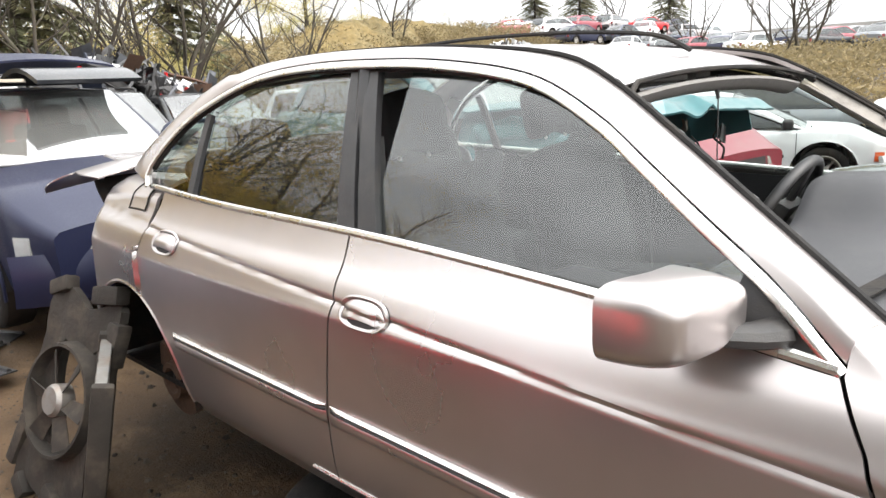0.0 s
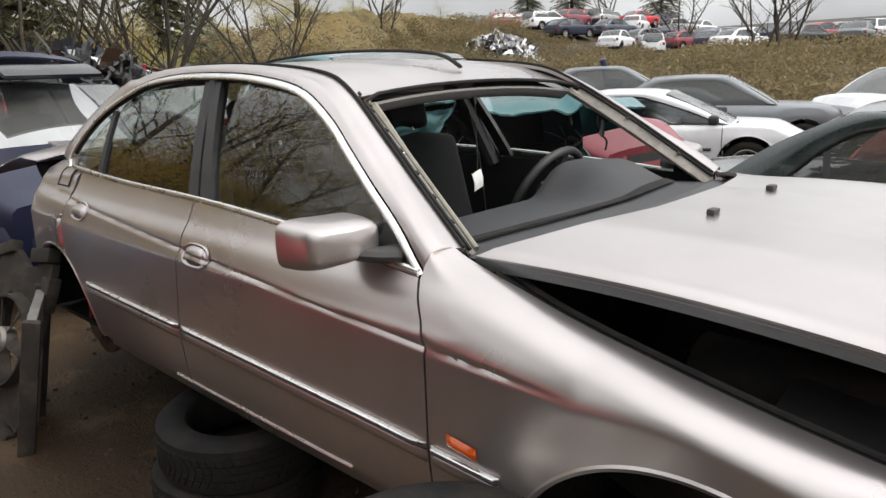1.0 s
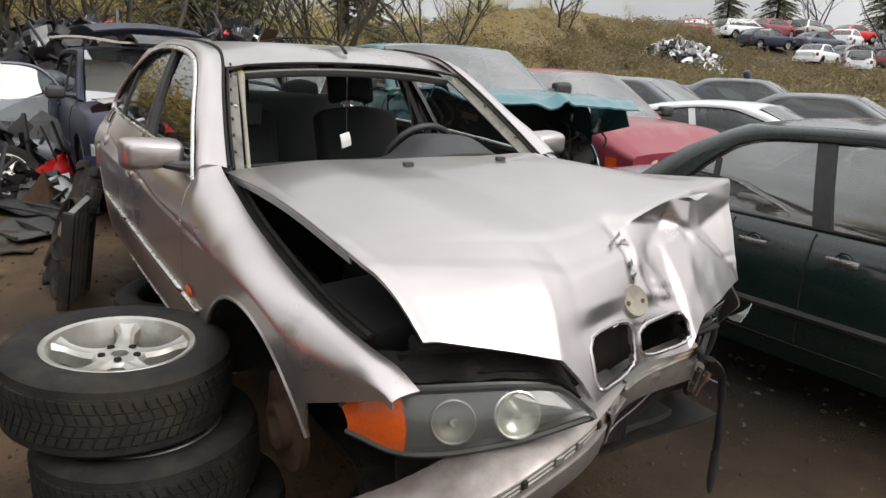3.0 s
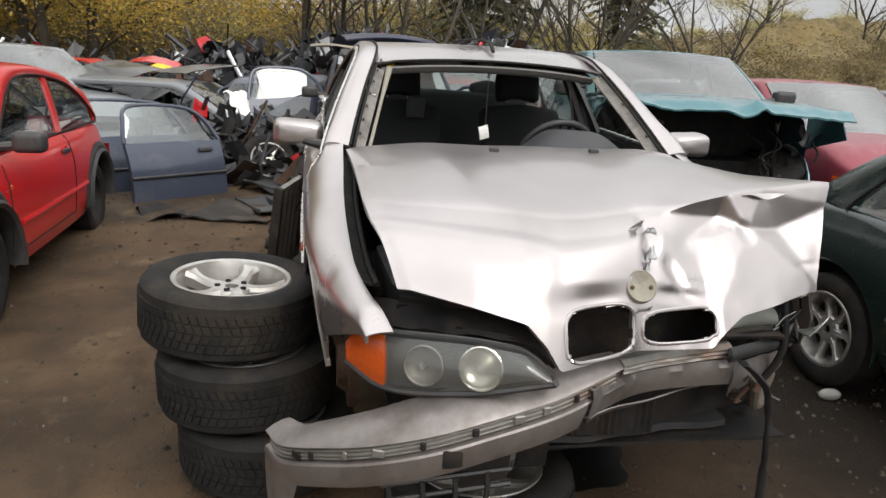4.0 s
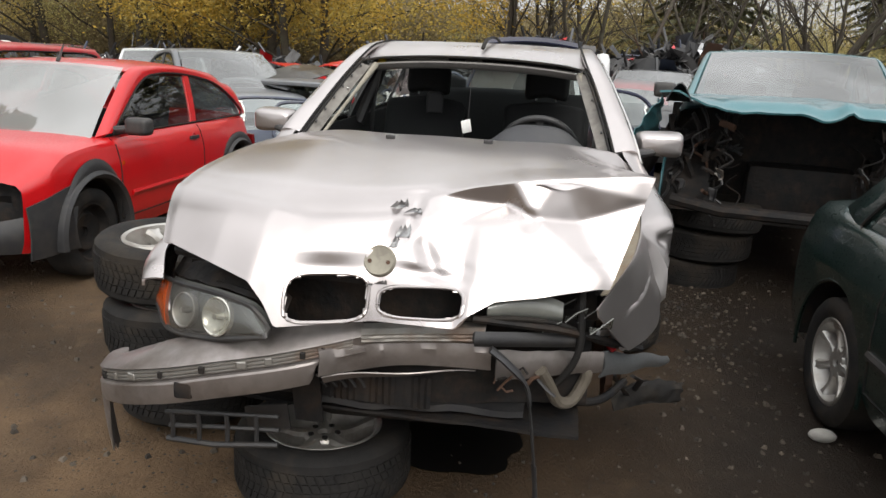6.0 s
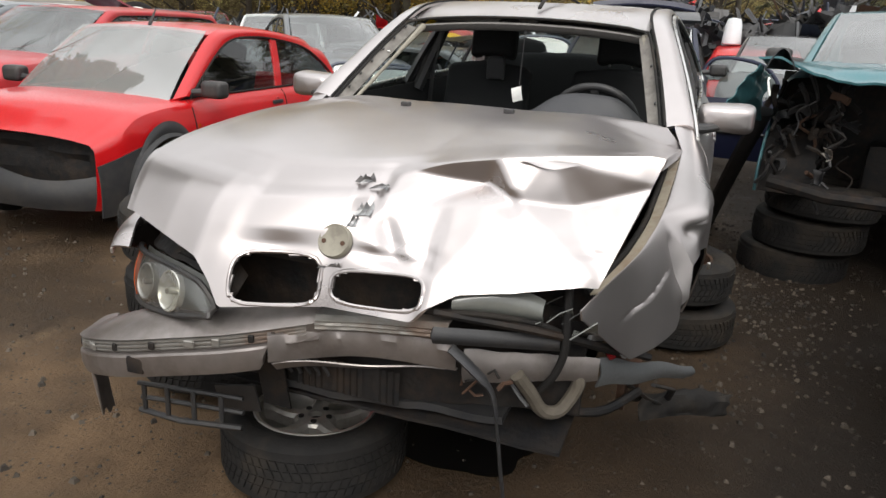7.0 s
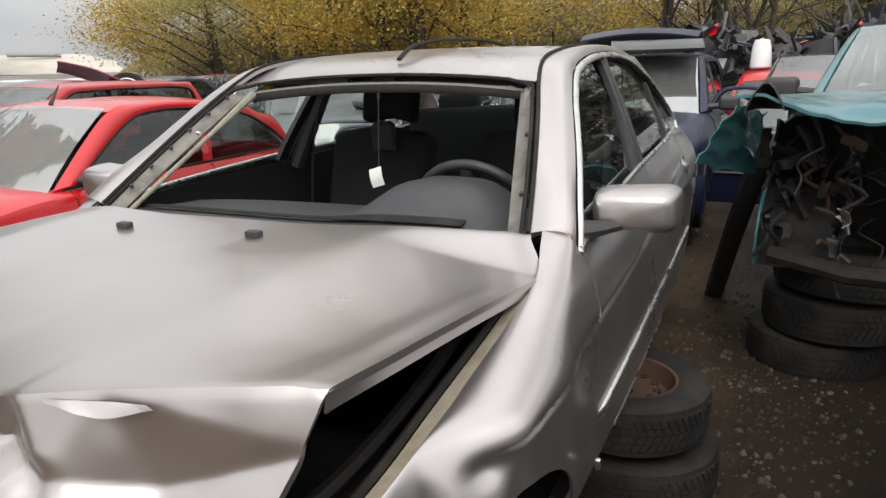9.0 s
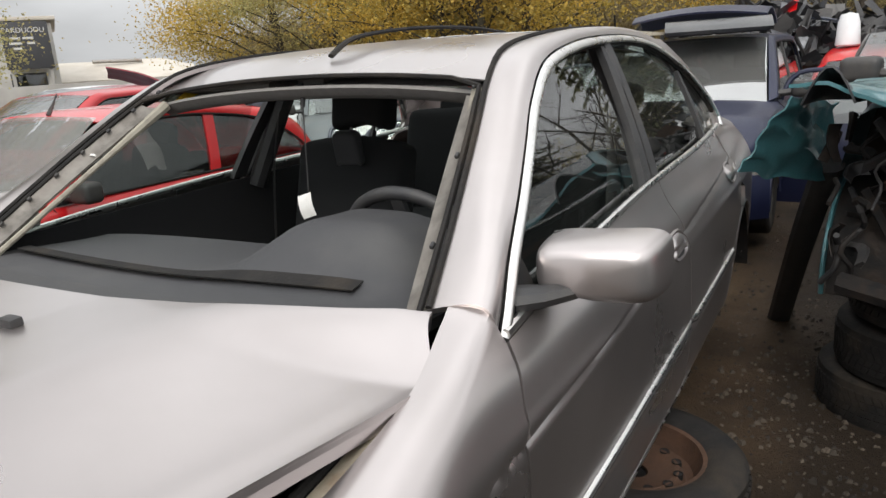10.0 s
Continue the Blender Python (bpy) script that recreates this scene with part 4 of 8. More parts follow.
# roof skin, headliner and rear window
part("roof", fn_grid(lambda u, v: (lambda x, w: (x, w * lerp(x, [-2.46, -1.8, -1.07], [0.538, 0.53, 0.552]), soft(x, *ROOF_Z) - (0.012 + 0.02 * smoothstep(-1.5, -1.07, x)) * abs(w) ** 2.2 - 0.0))(-1.065 - 1.4 * u, -1 + 2 * v), 34, 30), SILVER, car, "dusty silver roof", 0.004)
part("headliner", fn_grid(lambda u, v: (-1.12 - 1.34 * u, (-1 + 2 * v) * 0.53, soft(-1.12 - 1.34 * u, *ROOF_Z) - 0.045 - 0.02 * abs(-1 + 2 * v) ** 2), 14, 12), M["headliner"], car, "grey cloth headliner")
part("windscreen_header", fn_grid(lambda u, v: (-1.072 - 0.07 * u, (-1 + 2 * v) * 0.528, 1.552 - 0.03 * abs(-1 + 2 * v) ** 2.2 - 0.022 - 0.02 * math.sin(u * 3.1) - 0.012 * u), 5, 30), M["headliner"], car, "bare windscreen header with glue remains", 0.01)
rear_glass = part("rear_window", fn_grid(lambda u, v: (-2.47 - 0.6 * u, (-1 + 2 * v) * (0.52 + 0.1 * u), 1.6 - 0.335 * u ** 0.9 + 0.03 * math.sin(math.pi * u) - 0.03 * abs(-1 + 2 * v) ** 2), 12, 14), M["glass"], car, "dusty rear window")
rear_glass.visible_shadow = False
# glue edge round the windscreen opening
ring = [(p[0] + 0.004, -p[1] + 0.012, p[2] - 0.004) for p in EDGE_S[:14]] + [(-1.068, (-1 + 2 * q / 14) * 0.545, 1.552 - 0.03 * abs(-1 + 2 * q / 14) ** 2.2) for q in range(1, 14)] + [(p[0] + 0.004, p[1] - 0.012, p[2] - 0.004) for p in EDGE_S[13::-1]]
part("windscreen_seal", tube_bm(ring, 0.006, 6), M["rubber"], car, "torn black windscreen seal")
for s in (-1, 1):
    part("pillar_flange", fn_grid(lambda u, v: (lambda p: (p[0] - 0.022 * v + 0.008, s * (p[1] - 0.008 - 0.046 * v), p[2] - 0.012 - 0.012 * v - 0.006 * math.sin(math.pi * v)))(EDGE_S[0] + (EDGE_S[13] - EDGE_S[0]) * u + np.array((0, 0, 0.006 * math.sin(u * 3.1)))), 24, 6), M["bare"], car, "bare grey pillar flange with glue remains", 0.006)
    part("pillar_trim", tube_bm([(lambda p: (p[0] - 0.03, s * (p[1] - (0.075 if s < 0 else 0.034)), p[2] - 0.02))(EDGE_S[0] + (EDGE_S[13] - EDGE_S[0]) * q / 10) for q in range(11)], [0.008, 0.008, 0.008, 0.008, 0.008, 0.008, 0.008, 0.01, 0.012, 0.014, 0.016], 8), M["badge"], car, "stripped inner pillar edge")
    for q in (2, 4, 6, 8, 10, 12, 14) if s < 0 else (3, 8, 13):
        p = EDGE_S[q]
        part("clip", box_bm(0.014, 0.008, 0.009, pose(p[0], s * (p[1] - 0.026), p[2] - 0.004, 0, 34, 0), 0.002, seg=1), M["plastic"], car)

# right front wing
FEN_Z = ([-0.5, -0.45, -0.3, 0.0, 0.3, 0.5, 0.66, 0.73], [1.208, 1.178, 1.118, 1.048, 0.988, 0.955, 0.92, 0.872])
FEN_Y = ([-0.5, -0.42, 0.0, 0.4, 0.6, 0.73], [0.72, 0.724, 0.735, 0.725, 0.695, 0.64])


def arch_z(x, x0=0.09, r=0.385, zc=0.525):
    return zc + math.sqrt(max(0.0, r * r - (x - x0) ** 2))


def gap_shift(x, z):
    """Lets a wing's rear edge follow the door's front edge."""
    return x - (-0.495 - lerp(min(z, 1.145), *FRONT_GAP) - 0.003) * smoothstep(-0.3, -0.495, x)


def wing(u, v):
    x = -0.495 + 1.225 * u
    zt, yt = soft(x, *FEN_Z), soft(x, *FEN_Y)
    zl = arch_z(x) if abs(x - 0.09) < 0.37 else (0.57 if x < 0 else 0.76 + 0.4 * max(0, x - 0.46))
    zl = min(zl, zt - 0.03)
    zs = zt - min(0.115 + 0.06 * smoothstep(-0.15, -0.49, x), (zt - zl) * 0.5)
    if v < 0.6:
        z = zl + (zs - zl) * v / 0.6
        y = min(side_y(x, min(z, 1.0)), yt + 0.2)
    else:
        q = (v - 0.6) / 0.4 * math.pi / 2
        ys = min(side_y(x, min(zs, 1.0)) + groove(x, min(zs, 1.0)), yt + 0.2)
        z = zs + (zt - zs) * math.sin(q)
        y = yt + (ys - yt) * math.cos(q) ** 0.9 - groove(x, z)
        k = smoothstep(0.0, -0.4, x)
        y = y * (1 - k) + min(y, side_y(x, z)) * k
    return gap_shift(x, z), y, z


rw = part("front_wing", panel(lambda u, v: wing(u, v), 70, 90, -1), SILVER, car, "silver front wing with a pink reflection of the red car", 0.008)
part("arch_lip", tube_bm([(x, -(side_y(x, arch_z(x)) - 0.004), arch_z(x)) for x in np.linspace(-0.27, 0.45, 30)], 0.0085, 6), SILVER, rw)
part("side_repeater", panel(lambda u, v: (-0.44 + 0.085 * u, side_y(-0.4, 0.8) + 0.004 + 0.01 * math.sin(math.pi * v) * min(1, 6 * min(u, 1 - u)), 0.792 + 0.03 * v - 0.008 * u), 10, 6, -1), M["amber"], rw, "amber side indicator")
part("rub_strip", strip(-0.49, -0.3, 0.737, 0.776, -1, 0.009, strip_line), SILVER, rw)
part("chrome_edge", strip(-0.49, -0.3, 0.781, 0.789, -1, 0.012, strip_line), M["chrome"], rw)
# The same dark strip for shade, carried on along the wing.
part("shadow_line", strip(-0.49, -0.3, 0.769, 0.781, -1, 0.0105, strip_line), M["plastic"], rw)


LW_Y = ([-0.5, -0.45, -0.33, 0.17, 0.36, 0.5, 0.61], [0.722, 0.735, 0.77, 0.757, 0.728, 0.675, 0.615])
LW_Z = ([-0.5, -0.45, -0.33, 0.17, 0.36, 0.5, 0.61], [1.205, 1.179, 1.131, 1.035, 0.981, 0.925, 0.868])
LW_S = ([-0.5, -0.2, 0.05, 0.13, 0.2, 0.266, 0.36, 0.459, 0.61], [0.882, 0.897, 0.882, 0.865, 0.852, 0.82, 0.775, 0.702, 0.625])
LW_B = ([0.0, 0.1, 0.2, 0.26, 0.363, 0.434, 0.61], [0.895, 0.88, 0.856, 0.84, 0.792, 0.735, 0.622])
LW_L = ([0.2, 0.215, 0.26, 0.363, 0.434, 0.52, 0.61], [0.885, 0.80, 0.728, 0.705, 0.685, 0.76, 0.845])


def left_wing(u, v):
    """The far wing: its front half is torn off the arch and folded inwards."""
    x = -0.495 + 1.105 * u
    yt, zt, ys = soft(x, *LW_Y), soft(x, *LW_Z), soft(x, *LW_S)
    zl = 0.57 if x < -0.285 else (arch_z(x) if x < 0.2 else lerp(x, *LW_L))
    zl = min(zl, zt - 0.02)
    drop = min(0.055 - 0.02 * smoothstep(0.1, 0.35, x) + 0.12 * smoothstep(0.05, -0.49, x), (zt - zl) * 0.5)
    zs = zt - drop
    if v < 0.7:
        z = zl + (zs - zl) * v / 0.7
        y = ys + (side_y(-0.4, z) - side_y(-0.4, 0.9)) * (1 - smoothstep(0.0, 0.25, x))
    else:
        q = (v - 0.7) / 0.3 * math.pi / 2
        z = zs + (zt - zs) * math.sin(q)
        y = yt + (ys - yt) * math.cos(q) - groove(x, z)
    k = smoothstep(-0.1, -0.46, x)
    y = y * (1 - k) + min(y, side_y(x, z)) * k
    k = smoothstep(0.04, 0.2, x)
    y = y * (1 - k) + k * (yt + (soft(x, *LW_B) - yt) * max(0.0, (zt - z) / max(0.03, zt - zl)) ** 0.75)
    y -= 0.018 * math.exp(-((x - 0.12) / 0.035) ** 2 - ((z - 0.975) / 0.022) ** 2)
    y -= 0.009 * math.exp(-((x - 0.07) / 0.035) ** 2 - ((z - 0.93) / 0.05) ** 2)
    y -= 0.012 * max(0.0, 1 - abs(x - 0.222 - 0.02 * (0.95 - z)) / 0.016) * smoothstep(1.0, 0.95, z)
    y += 0.016 * math.exp(-((x - 0.215) / 0.03) ** 2 - ((z - 0.82) / 0.04) ** 2)
    c = (z - 0.893) - (x - 0.266) * (-0.44)
    y -= 0.007 * max(0.0, 1 - abs(c) / 0.009) * smoothstep(0.25, 0.28, x) * smoothstep(0.49, 0.44, x)
    y += 0.004 * nz(x, z, 4.0, 7.0) * smoothstep(-0.1, 0.2, x)
    return gap_shift(x, z), y, z


lw = part("front_wing", panel(left_wing, 110, 60, 1), SILVER, car, "crumpled silver front wing with a torn edge", 0.006, 28)
part("moulding_clip", box_bm(0.012, 0.012, 0.026, pose(-0.33, 0.915, 0.745, 0, 10, 0), 0.004), M["chrome"], lw, "loose chrome moulding clip")
# wing rails under the bonnet edges
for s in (-1, 1):
    if s < 0:
        rail = lambda x: (soft(x, *FEN_Y), soft(x, *FEN_Z))
    else:
        rail = lambda x: (soft(x, *LW_Y), soft(x, *LW_Z))
    part("wing_rail", fn_grid(lambda u, v: (lambda x: (x, s * (rail(x)[0] - 0.002 - 0.03 * v), rail(x)[1] - 0.006 - 0.008 * v))((-0.42 if s < 0 else -0.33) + (0.96 if s < 0 else 0.87) * u), 40, 4), M["primer"] if s > 0 else M["grime"], car, "bare inner wing rail with sealant", 0.006)
    part("bonnet_seal", tube_bm([(x, s * (rail(x)[0] - 0.042), rail(x)[1] - 0.012) for x in np.linspace(-0.42 if s < 0 else -0.33, 0.54, 24)], 0.008, 8), M["rubber"], car, "black bonnet edge seal")
    part("inner_wing", fn_grid(lambda u, v: (-0.46 + 0.85 * u, s * (rail(-0.45 + 0.84 * u)[0] - 0.04 - 0.12 * v + 0.02 * nz(u * 6, v * 4) * v), rail(-0.45 + 0.84 * u)[1] - 0.016 - 0.42 * v), 20, 12), M["grime"], car, "black inner wing", 0.006)
    part("wheel_liner", fn_grid(lambda u, v: (0.09 + 0.38 * math.cos(math.pi * (0.3 + 0.7 * u)), s * ((0.83 if s < 0 else 0.70) - 0.42 * v), 0.53 + 0.37 * math.sin(math.pi * (0.3 + 0.7 * u))), 20, 6), M["grime"], car, "black wheel arch liner")
    part("wheel_liner", fn_grid(lambda u, v: (-2.8 + 0.376 * math.cos(math.pi * u), s * (0.85 - 0.42 * v), 0.53 + 0.37 * math.sin(math.pi * u)), 20, 6), M["grime"], car, "black wheel arch liner")
    for x, lab in ((0.07, "front"), (-2.8, "rear")):
        d = part("brake_disc", lathe_bm([(0.0001, 0.03), (0.045, 0.03), (0.05, 0.055), (0.07, 0.055), (0.075, 0.02), (0.145, 0.02), (0.147, -0.004), (0.05, -0.004)], 40, "y", pose(x, s * 0.7, 0.5, 0, 0, 180 if s < 0 else 0)), M["rust"], car, "rusty brake disc")
        part("caliper", box_bm(0.09, 0.07, 0.17, pose(x - 0.11, s * 0.69, 0.53, 0, 12, 0), 0.02), M["rust"], d, "rusty brake caliper")

# bonnet: rear line, brow and lower edge, bent by the crash
BW = [-1.0, -0.62, -0.44, -0.36, -0.31, 0.0, 0.31, 0.36, 0.44, 0.65, 1.0]
REAR = ([-1, -0.5, 0, 0.5, 0.8, 1], [-0.49, -0.335, -0.30, -0.335, -0.43, -0.535], [-0.712, -0.36, 0, 0.37, 0.575, 0.704], [1.186, 1.222, 1.233, 1.222, 1.208, 1.192])
BROW = ([-1, -0.6, -0.3, 0, 0.3, 0.6, 1], [0.50, 0.61, 0.66, 0.62, 0.52, 0.45, 0.40], [-0.70, -0.42, -0.2, 0.02, 0.235, 0.47, 0.755],
        [1.135, 1.13, 1.125, 1.138, 1.17, 1.197, 1.228])
FOOT = (BW, [0.728, 0.80, 0.835, 0.85, 0.865, 0.765, 0.745, 0.74, 0.70, 0.655, 0.575], [-0.635, -0.45, -0.33, -0.28, -0.245, -0.0, 0.225, 0.255, 0.33, 0.45, 0.645],
        [0.99, 0.955, 0.925, 0.87, 0.812, 0.822, 0.815, 0.85, 0.89, 0.90, 0.925])


def tent(d, k):
    r = 0.16 * k
    return max(0.0, 1 - (math.hypot(d, r) - r) / k)


# the beaten corner as flat facets: place (y, z) and depth of the folds' meeting points, then the facets
FOLD = {"tear": (0.03, 1.15, 0.0), "ridge": (0.35, 1.183, 0.03), "peak": (0.474, 1.195, 0.034), "end": (0.76, 1.215, 0.01), "corner": (0.75, 1.155, -0.004), "deep": (0.547, 1.095, -0.034),
        "pinch": (0.414, 1.096, 0.006), "hollow": (0.19, 1.075, -0.024), "foot": (0.254, 0.91, 0.0), "low": (0.66, 0.92, 0.0), "nose": (0.05, 1.0, 0.0), "edge": (0.72, 1.06, 0.0), "cup": (0.33, 1.135, -0.03)}
FACETS = [t.split() for t in ("tear ridge cup", "tear cup hollow", "ridge pinch cup", "hollow cup pinch", "ridge peak pinch", "peak deep pinch", "peak end corner", "peak corner deep", "deep corner edge",
                              "deep edge low", "pinch deep low", "pinch low foot", "pinch foot hollow", "hollow foot nose", "tear hollow nose")]


def facet_depth(y, z):
    for t in FACETS:
        (ay, az, an), (by, bz, bn), (cy, cz, cn) = (FOLD[k] for k in t)
        d = (bz - cz) * (ay - cy) + (cy - by) * (az - cz)
        a, b = ((bz - cz) * (y - cy) + (cy - by) * (z - cz)) / d, ((cz - az) * (y - cy) + (ay - cy) * (z - cz)) / d
        if a >= 0 and b >= 0 and a + b <= 1:
            return a * an + b * bn + (1 - a - b) * cn
    return 0.0


def dents(y, z, s):
    """Facets, creases and hollows beaten into the bonnet's front."""
    f = smoothstep(0.5, 0.63, s)
    zc = min(z, lerp(y, [0.03, 0.35, 0.474, 0.76], [1.15, 1.183, 1.195, 1.215]) - 0.002)
    n = sum(facet_depth(y + a, zc - b) for a, b in ((0, 0), (0.008, 0), (-0.008, 0), (0, 0.007), (0.006, 0.004), (-0.006, 0.004))) / 6
    n -= 0.012 * max(0.0, 1 - math.hypot(y - 0.405, z - 1.09) / 0.035)
    n -= 0.024 * tent(y - 0.06 - 0.25 * (z - 1.08), 0.035) * math.exp(-((z - 1.085) / 0.06) ** 2)
    n -= 0.016 * tent(y - 0.13 + 0.5 * (z - 1.0), 0.03) * math.exp(-((z - 1.0) / 0.05) ** 2)
    n -= 0.015 * math.exp(-((y + 0.14) / 0.1) ** 2) * tent(z - 0.965, 0.035)
    n -= 0.013 * math.exp(-((y - 0.15) / 0.09) ** 2) * tent(z - 0.95 + 0.15 * (y - 0.15), 0.022)
    n -= 0.005 * math.exp(-((y - 0.2) / 0.07) ** 2) * tent(z - 0.985 + 0.2 * (y - 0.15), 0.014)
    n -= 0.004 * math.exp(-((y - 0.62) / 0.05) ** 2) * tent(z - 0.995, 0.012)
    n += 0.0025 * (nz(y * 6, z * 7, 1.7) + 0.8 * nz(y * 16, z * 18, 5.0)) * smoothstep(-0.1, 0.15, y)
    return n * f


def bonnet_base(s, w):
    r = np.array([soft(w, REAR[0], REAR[k]) for k in (1, 2, 3)])
    b = np.array([soft(w, BROW[0], BROW[k]) for k in (1, 2, 3)])
    e = np.array([lerp(w, FOOT[0], FOOT[k]) for k in (1, 2, 3)])
    if s < 0.62:
        t = s / 0.62
        p = r + (b - r) * t
        p[2] += 0.022 * math.sin(math.pi * t) * (1 - 0.8 * smoothstep(0.3, 1.0, w))
        bow = (1 - t) * smoothstep(0.0, 0.16, t) * smoothstep(0.55, 1.0, w)
        p += np.array((0.0, 0.072 * bow, -0.074 * bow))
    else:
        t = (s - 0.62) / 0.38
        p = b + (e - b) * t
        over = math.sin(math.pi * t)
        p[0] += 0.014 * over * (1 - 0.75 * smoothstep(0.0, 0.5, w)) * (1 - 0.5 * smoothstep(-0.5, -1.0, w))
        p[2] += 0.025 * over * (1 - smoothstep(0.2, 0.6, w))
    return p


def bonnet_point(s, w):
    p = bonnet_base(s, w)
    soft_brow = 1 - smoothstep(0.0, 0.32, w)
    if soft_brow > 0 and 0.46 < s < 0.78:
        r = 0.13 * min(1.0, (s - 0.46) / 0.12, (0.78 - s) / 0.12)
        p = p + (sum(bonnet_base(s + r * q, w) for q in np.linspace(-1, 1, 13)) / 13 - p) * soft_brow
    edge = smoothstep(0.93, 1.0, abs(w))
    p[2] -= 0.006 * edge
    n = dents(p[1], p[2], s)
    p[0] += n
    p[2] += n * 0.35
    # shallow swage lines running from the nose to the screen
    p[2] += 0.011 * tent(abs(w) - 0.62 * (1 - 0.3 * s), 0.3) * (1 - smoothstep(0.5, 0.66, s))
    return p


def bonnet():
    nu, nv = 120, 150
    P = np.array([[bonnet_point(i / (nu - 1), -1 + 2 * j / (nv - 1)) for j in range(nv)] for i in range(nu)])
    mask = np.ones((nu, nv), bool)
    for i in range(nu - 1):
        for j in range(nv - 1):
            c = P[i:i + 2, j:j + 2].reshape(4, 3).mean(0)
            if i > 70:
                for cy, cz, ry, rz, pw in ((-0.122, 0.884, 0.104, 0.06, 4), (0.128, 0.876, 0.114, 0.04, 3.5)):
                    if abs((c[1] - cy) / ry) ** pw + abs((c[2] - cz) / rz) ** pw < 1:
                        mask[i, j] = False
    return P, mask


BP, BMASK = bonnet()
hood = part("bonnet", grid_bm(BP, BMASK), SILVER, car, "crumpled silver bonnet sprung open at one side", 0.012)


# Right flange takes grey paint for shade and the dark bay it faces.
for j in (0, -1):
    part("bonnet_flange", grid_bm(np.array([[BP[i, j] + np.array((0, 0, -0.004)) + np.array((0, -0.006 * (1 if j else -1), -0.028)) * q for q in (0, 0.5, 1)] for i in range(0, 75)])), SILVER if j else M["grey"], hood, "", 0.004)


def on_bonnet(x, y):
    """The point of the bonnet's upper face nearest to (x, y) in plan, and its s, w."""
    d = (BP[:75, :, 0] - x) ** 2 + (BP[:75, :, 1] - y) ** 2
    return BP[:75][np.unravel_index(d.argmin(), d.shape)]


for y in (-0.186, 0.192):
    p = on_bonnet(-0.163, y)
    part("washer_nozzle", box_bm(0.022, 0.036, 0.016, pose(p[0], p[1], p[2] + 0.007, 0, 3, 0), 0.005), M["plastic"], hood, "black washer nozzle")


def face_x(y, z):
    """How far forward the bonnet's front stands at a height."""
    d = (BP[76:, :, 1] - y) ** 2 + (BP[76:, :, 2] - z) ** 2
    return float(BP[76:][np.unravel_index(d.argmin(), d.shape)][0])


for cy, cz, ry, rz, pw in ((-0.122, 0.884, 0.107, 0.063, 4), (0.128, 0.876, 0.117, 0.043, 3.5)):
    pts = []
    for a in np.linspace(0, 2 * math.pi, 40, endpoint=False):
        c, s_ = math.cos(a), math.sin(a)
        y, z = cy + ry * abs(c) ** (2 / pw) * (1 if c > 0 else -1), cz + rz * abs(s_) ** (2 / pw) * (1 if s_ > 0 else -1)
        pts.append((face_x(y, z) - 0.001, y, z))
    part("grille_surround", tube_bm(pts + pts[:1], 0.0055, 8, caps=False), SILVER, hood, "bent grille surround")
# badge seat with two pin holes
ex = face_x(0.0, 0.985) + 0.013
em = part("badge_seat", lathe_bm([(0.0001, 0.004), (0.036, 0.004), (0.041, 0.007), (0.044, 0.002), (0.045, -0.01)], 32, m=pose(ex - 0.006, 0.006, 0.984, 0, 62, 0)), M["badge"], hood, "bare round badge seat")
for q in (-1, 1):
    part("pin_hole", lathe_bm([(0.0001, 0.006), (0.006, 0.006), (0.006, 0.001)], 12, m=pose(ex - 0.006, 0.006, 0.984, 0, 62, 0) @ pose(0.004, q * 0.026, 0)), M["rust"], em)
# torn skin at the middle crease
for k, (y, z, w, h) in enumerate(((0.03, 1.128, 0.05, 0.03), (0.07, 1.108, 0.05, 0.016), (0.055, 1.06, 0.04, 0.035), (0.035, 1.035, 0.022, 0.035), (0.015, 0.93, 0.035, 0.016), (-0.015, 0.925, 0.02, 0.012))):
    fr = random.Random(60 + k)
    jag = [fr.uniform(0.4, 1.0) for _ in range(7)]
    part("torn_flap", fn_grid(lambda u, v: (face_x(y + (u - 0.5) * w, z + (v - 0.5) * h) + 0.006 + 0.012 * v * v, y + (u - 0.5) * w * (1 - 0.4 * v) + 0.008 * v, z - h / 2 + h * v * jag[int(u * 6)]), 7, 4), M["torn"], hood, "torn curled sheet metal", smooth=0)
part("crease_fold", fn_grid(lambda u, v: (lambda y: (face_x(y, 1.19) + 0.003 + 0.008 * v, y + 0.02 * v, 1.197 - 0.016 * v * math.sin(math.pi * u) ** 1.5))(0.40 + 0.14 * u), 12, 5), M["silver"], hood, "lifted fold of paint and metal")

# engine bay behind and below
part("bulkhead", fn_grid(lambda u, v: (-0.46 + 0.02 * nz(u * 8, v * 8), (-1 + 2 * u) * 0.68, 0.5 + 0.66 * v), 14, 10), M["grime"], car, "black engine bulkhead")
eng = part("engine", box_bm(0.5, 0.42, 0.25, pose(0.02, 0.0, 0.72), 0.04), M["grime"], car, "grimy black engine")
part("engine_cover", box_bm(0.62, 0.3, 0.22, pose(0.0, 0.02, 0.93), 0.03), M["plastic"], eng)
part("alternator", lathe_bm([(0.0001, 0.2), (0.09, 0.2), (0.1, 0.17), (0.1, -0.2)], 20, "x", pose(0.1, -0.36, 0.88)), M["grime"], eng)
for q in range(5):
    part("intake_pipe", tube_bm([(-0.2 + 0.1 * q, 0.17, 0.98), (-0.2 + 0.1 * q, 0.3, 0.95), (-0.2 + 0.1 * q, 0.34, 0.82)], 0.028, 8), M["grime"], eng)
part("air_box", box_bm(0.34, 0.26, 0.2, pose(0.28, -0.5, 0.84, 3, 6, 4), 0.03), M["plastic"], car, "black air filter box")
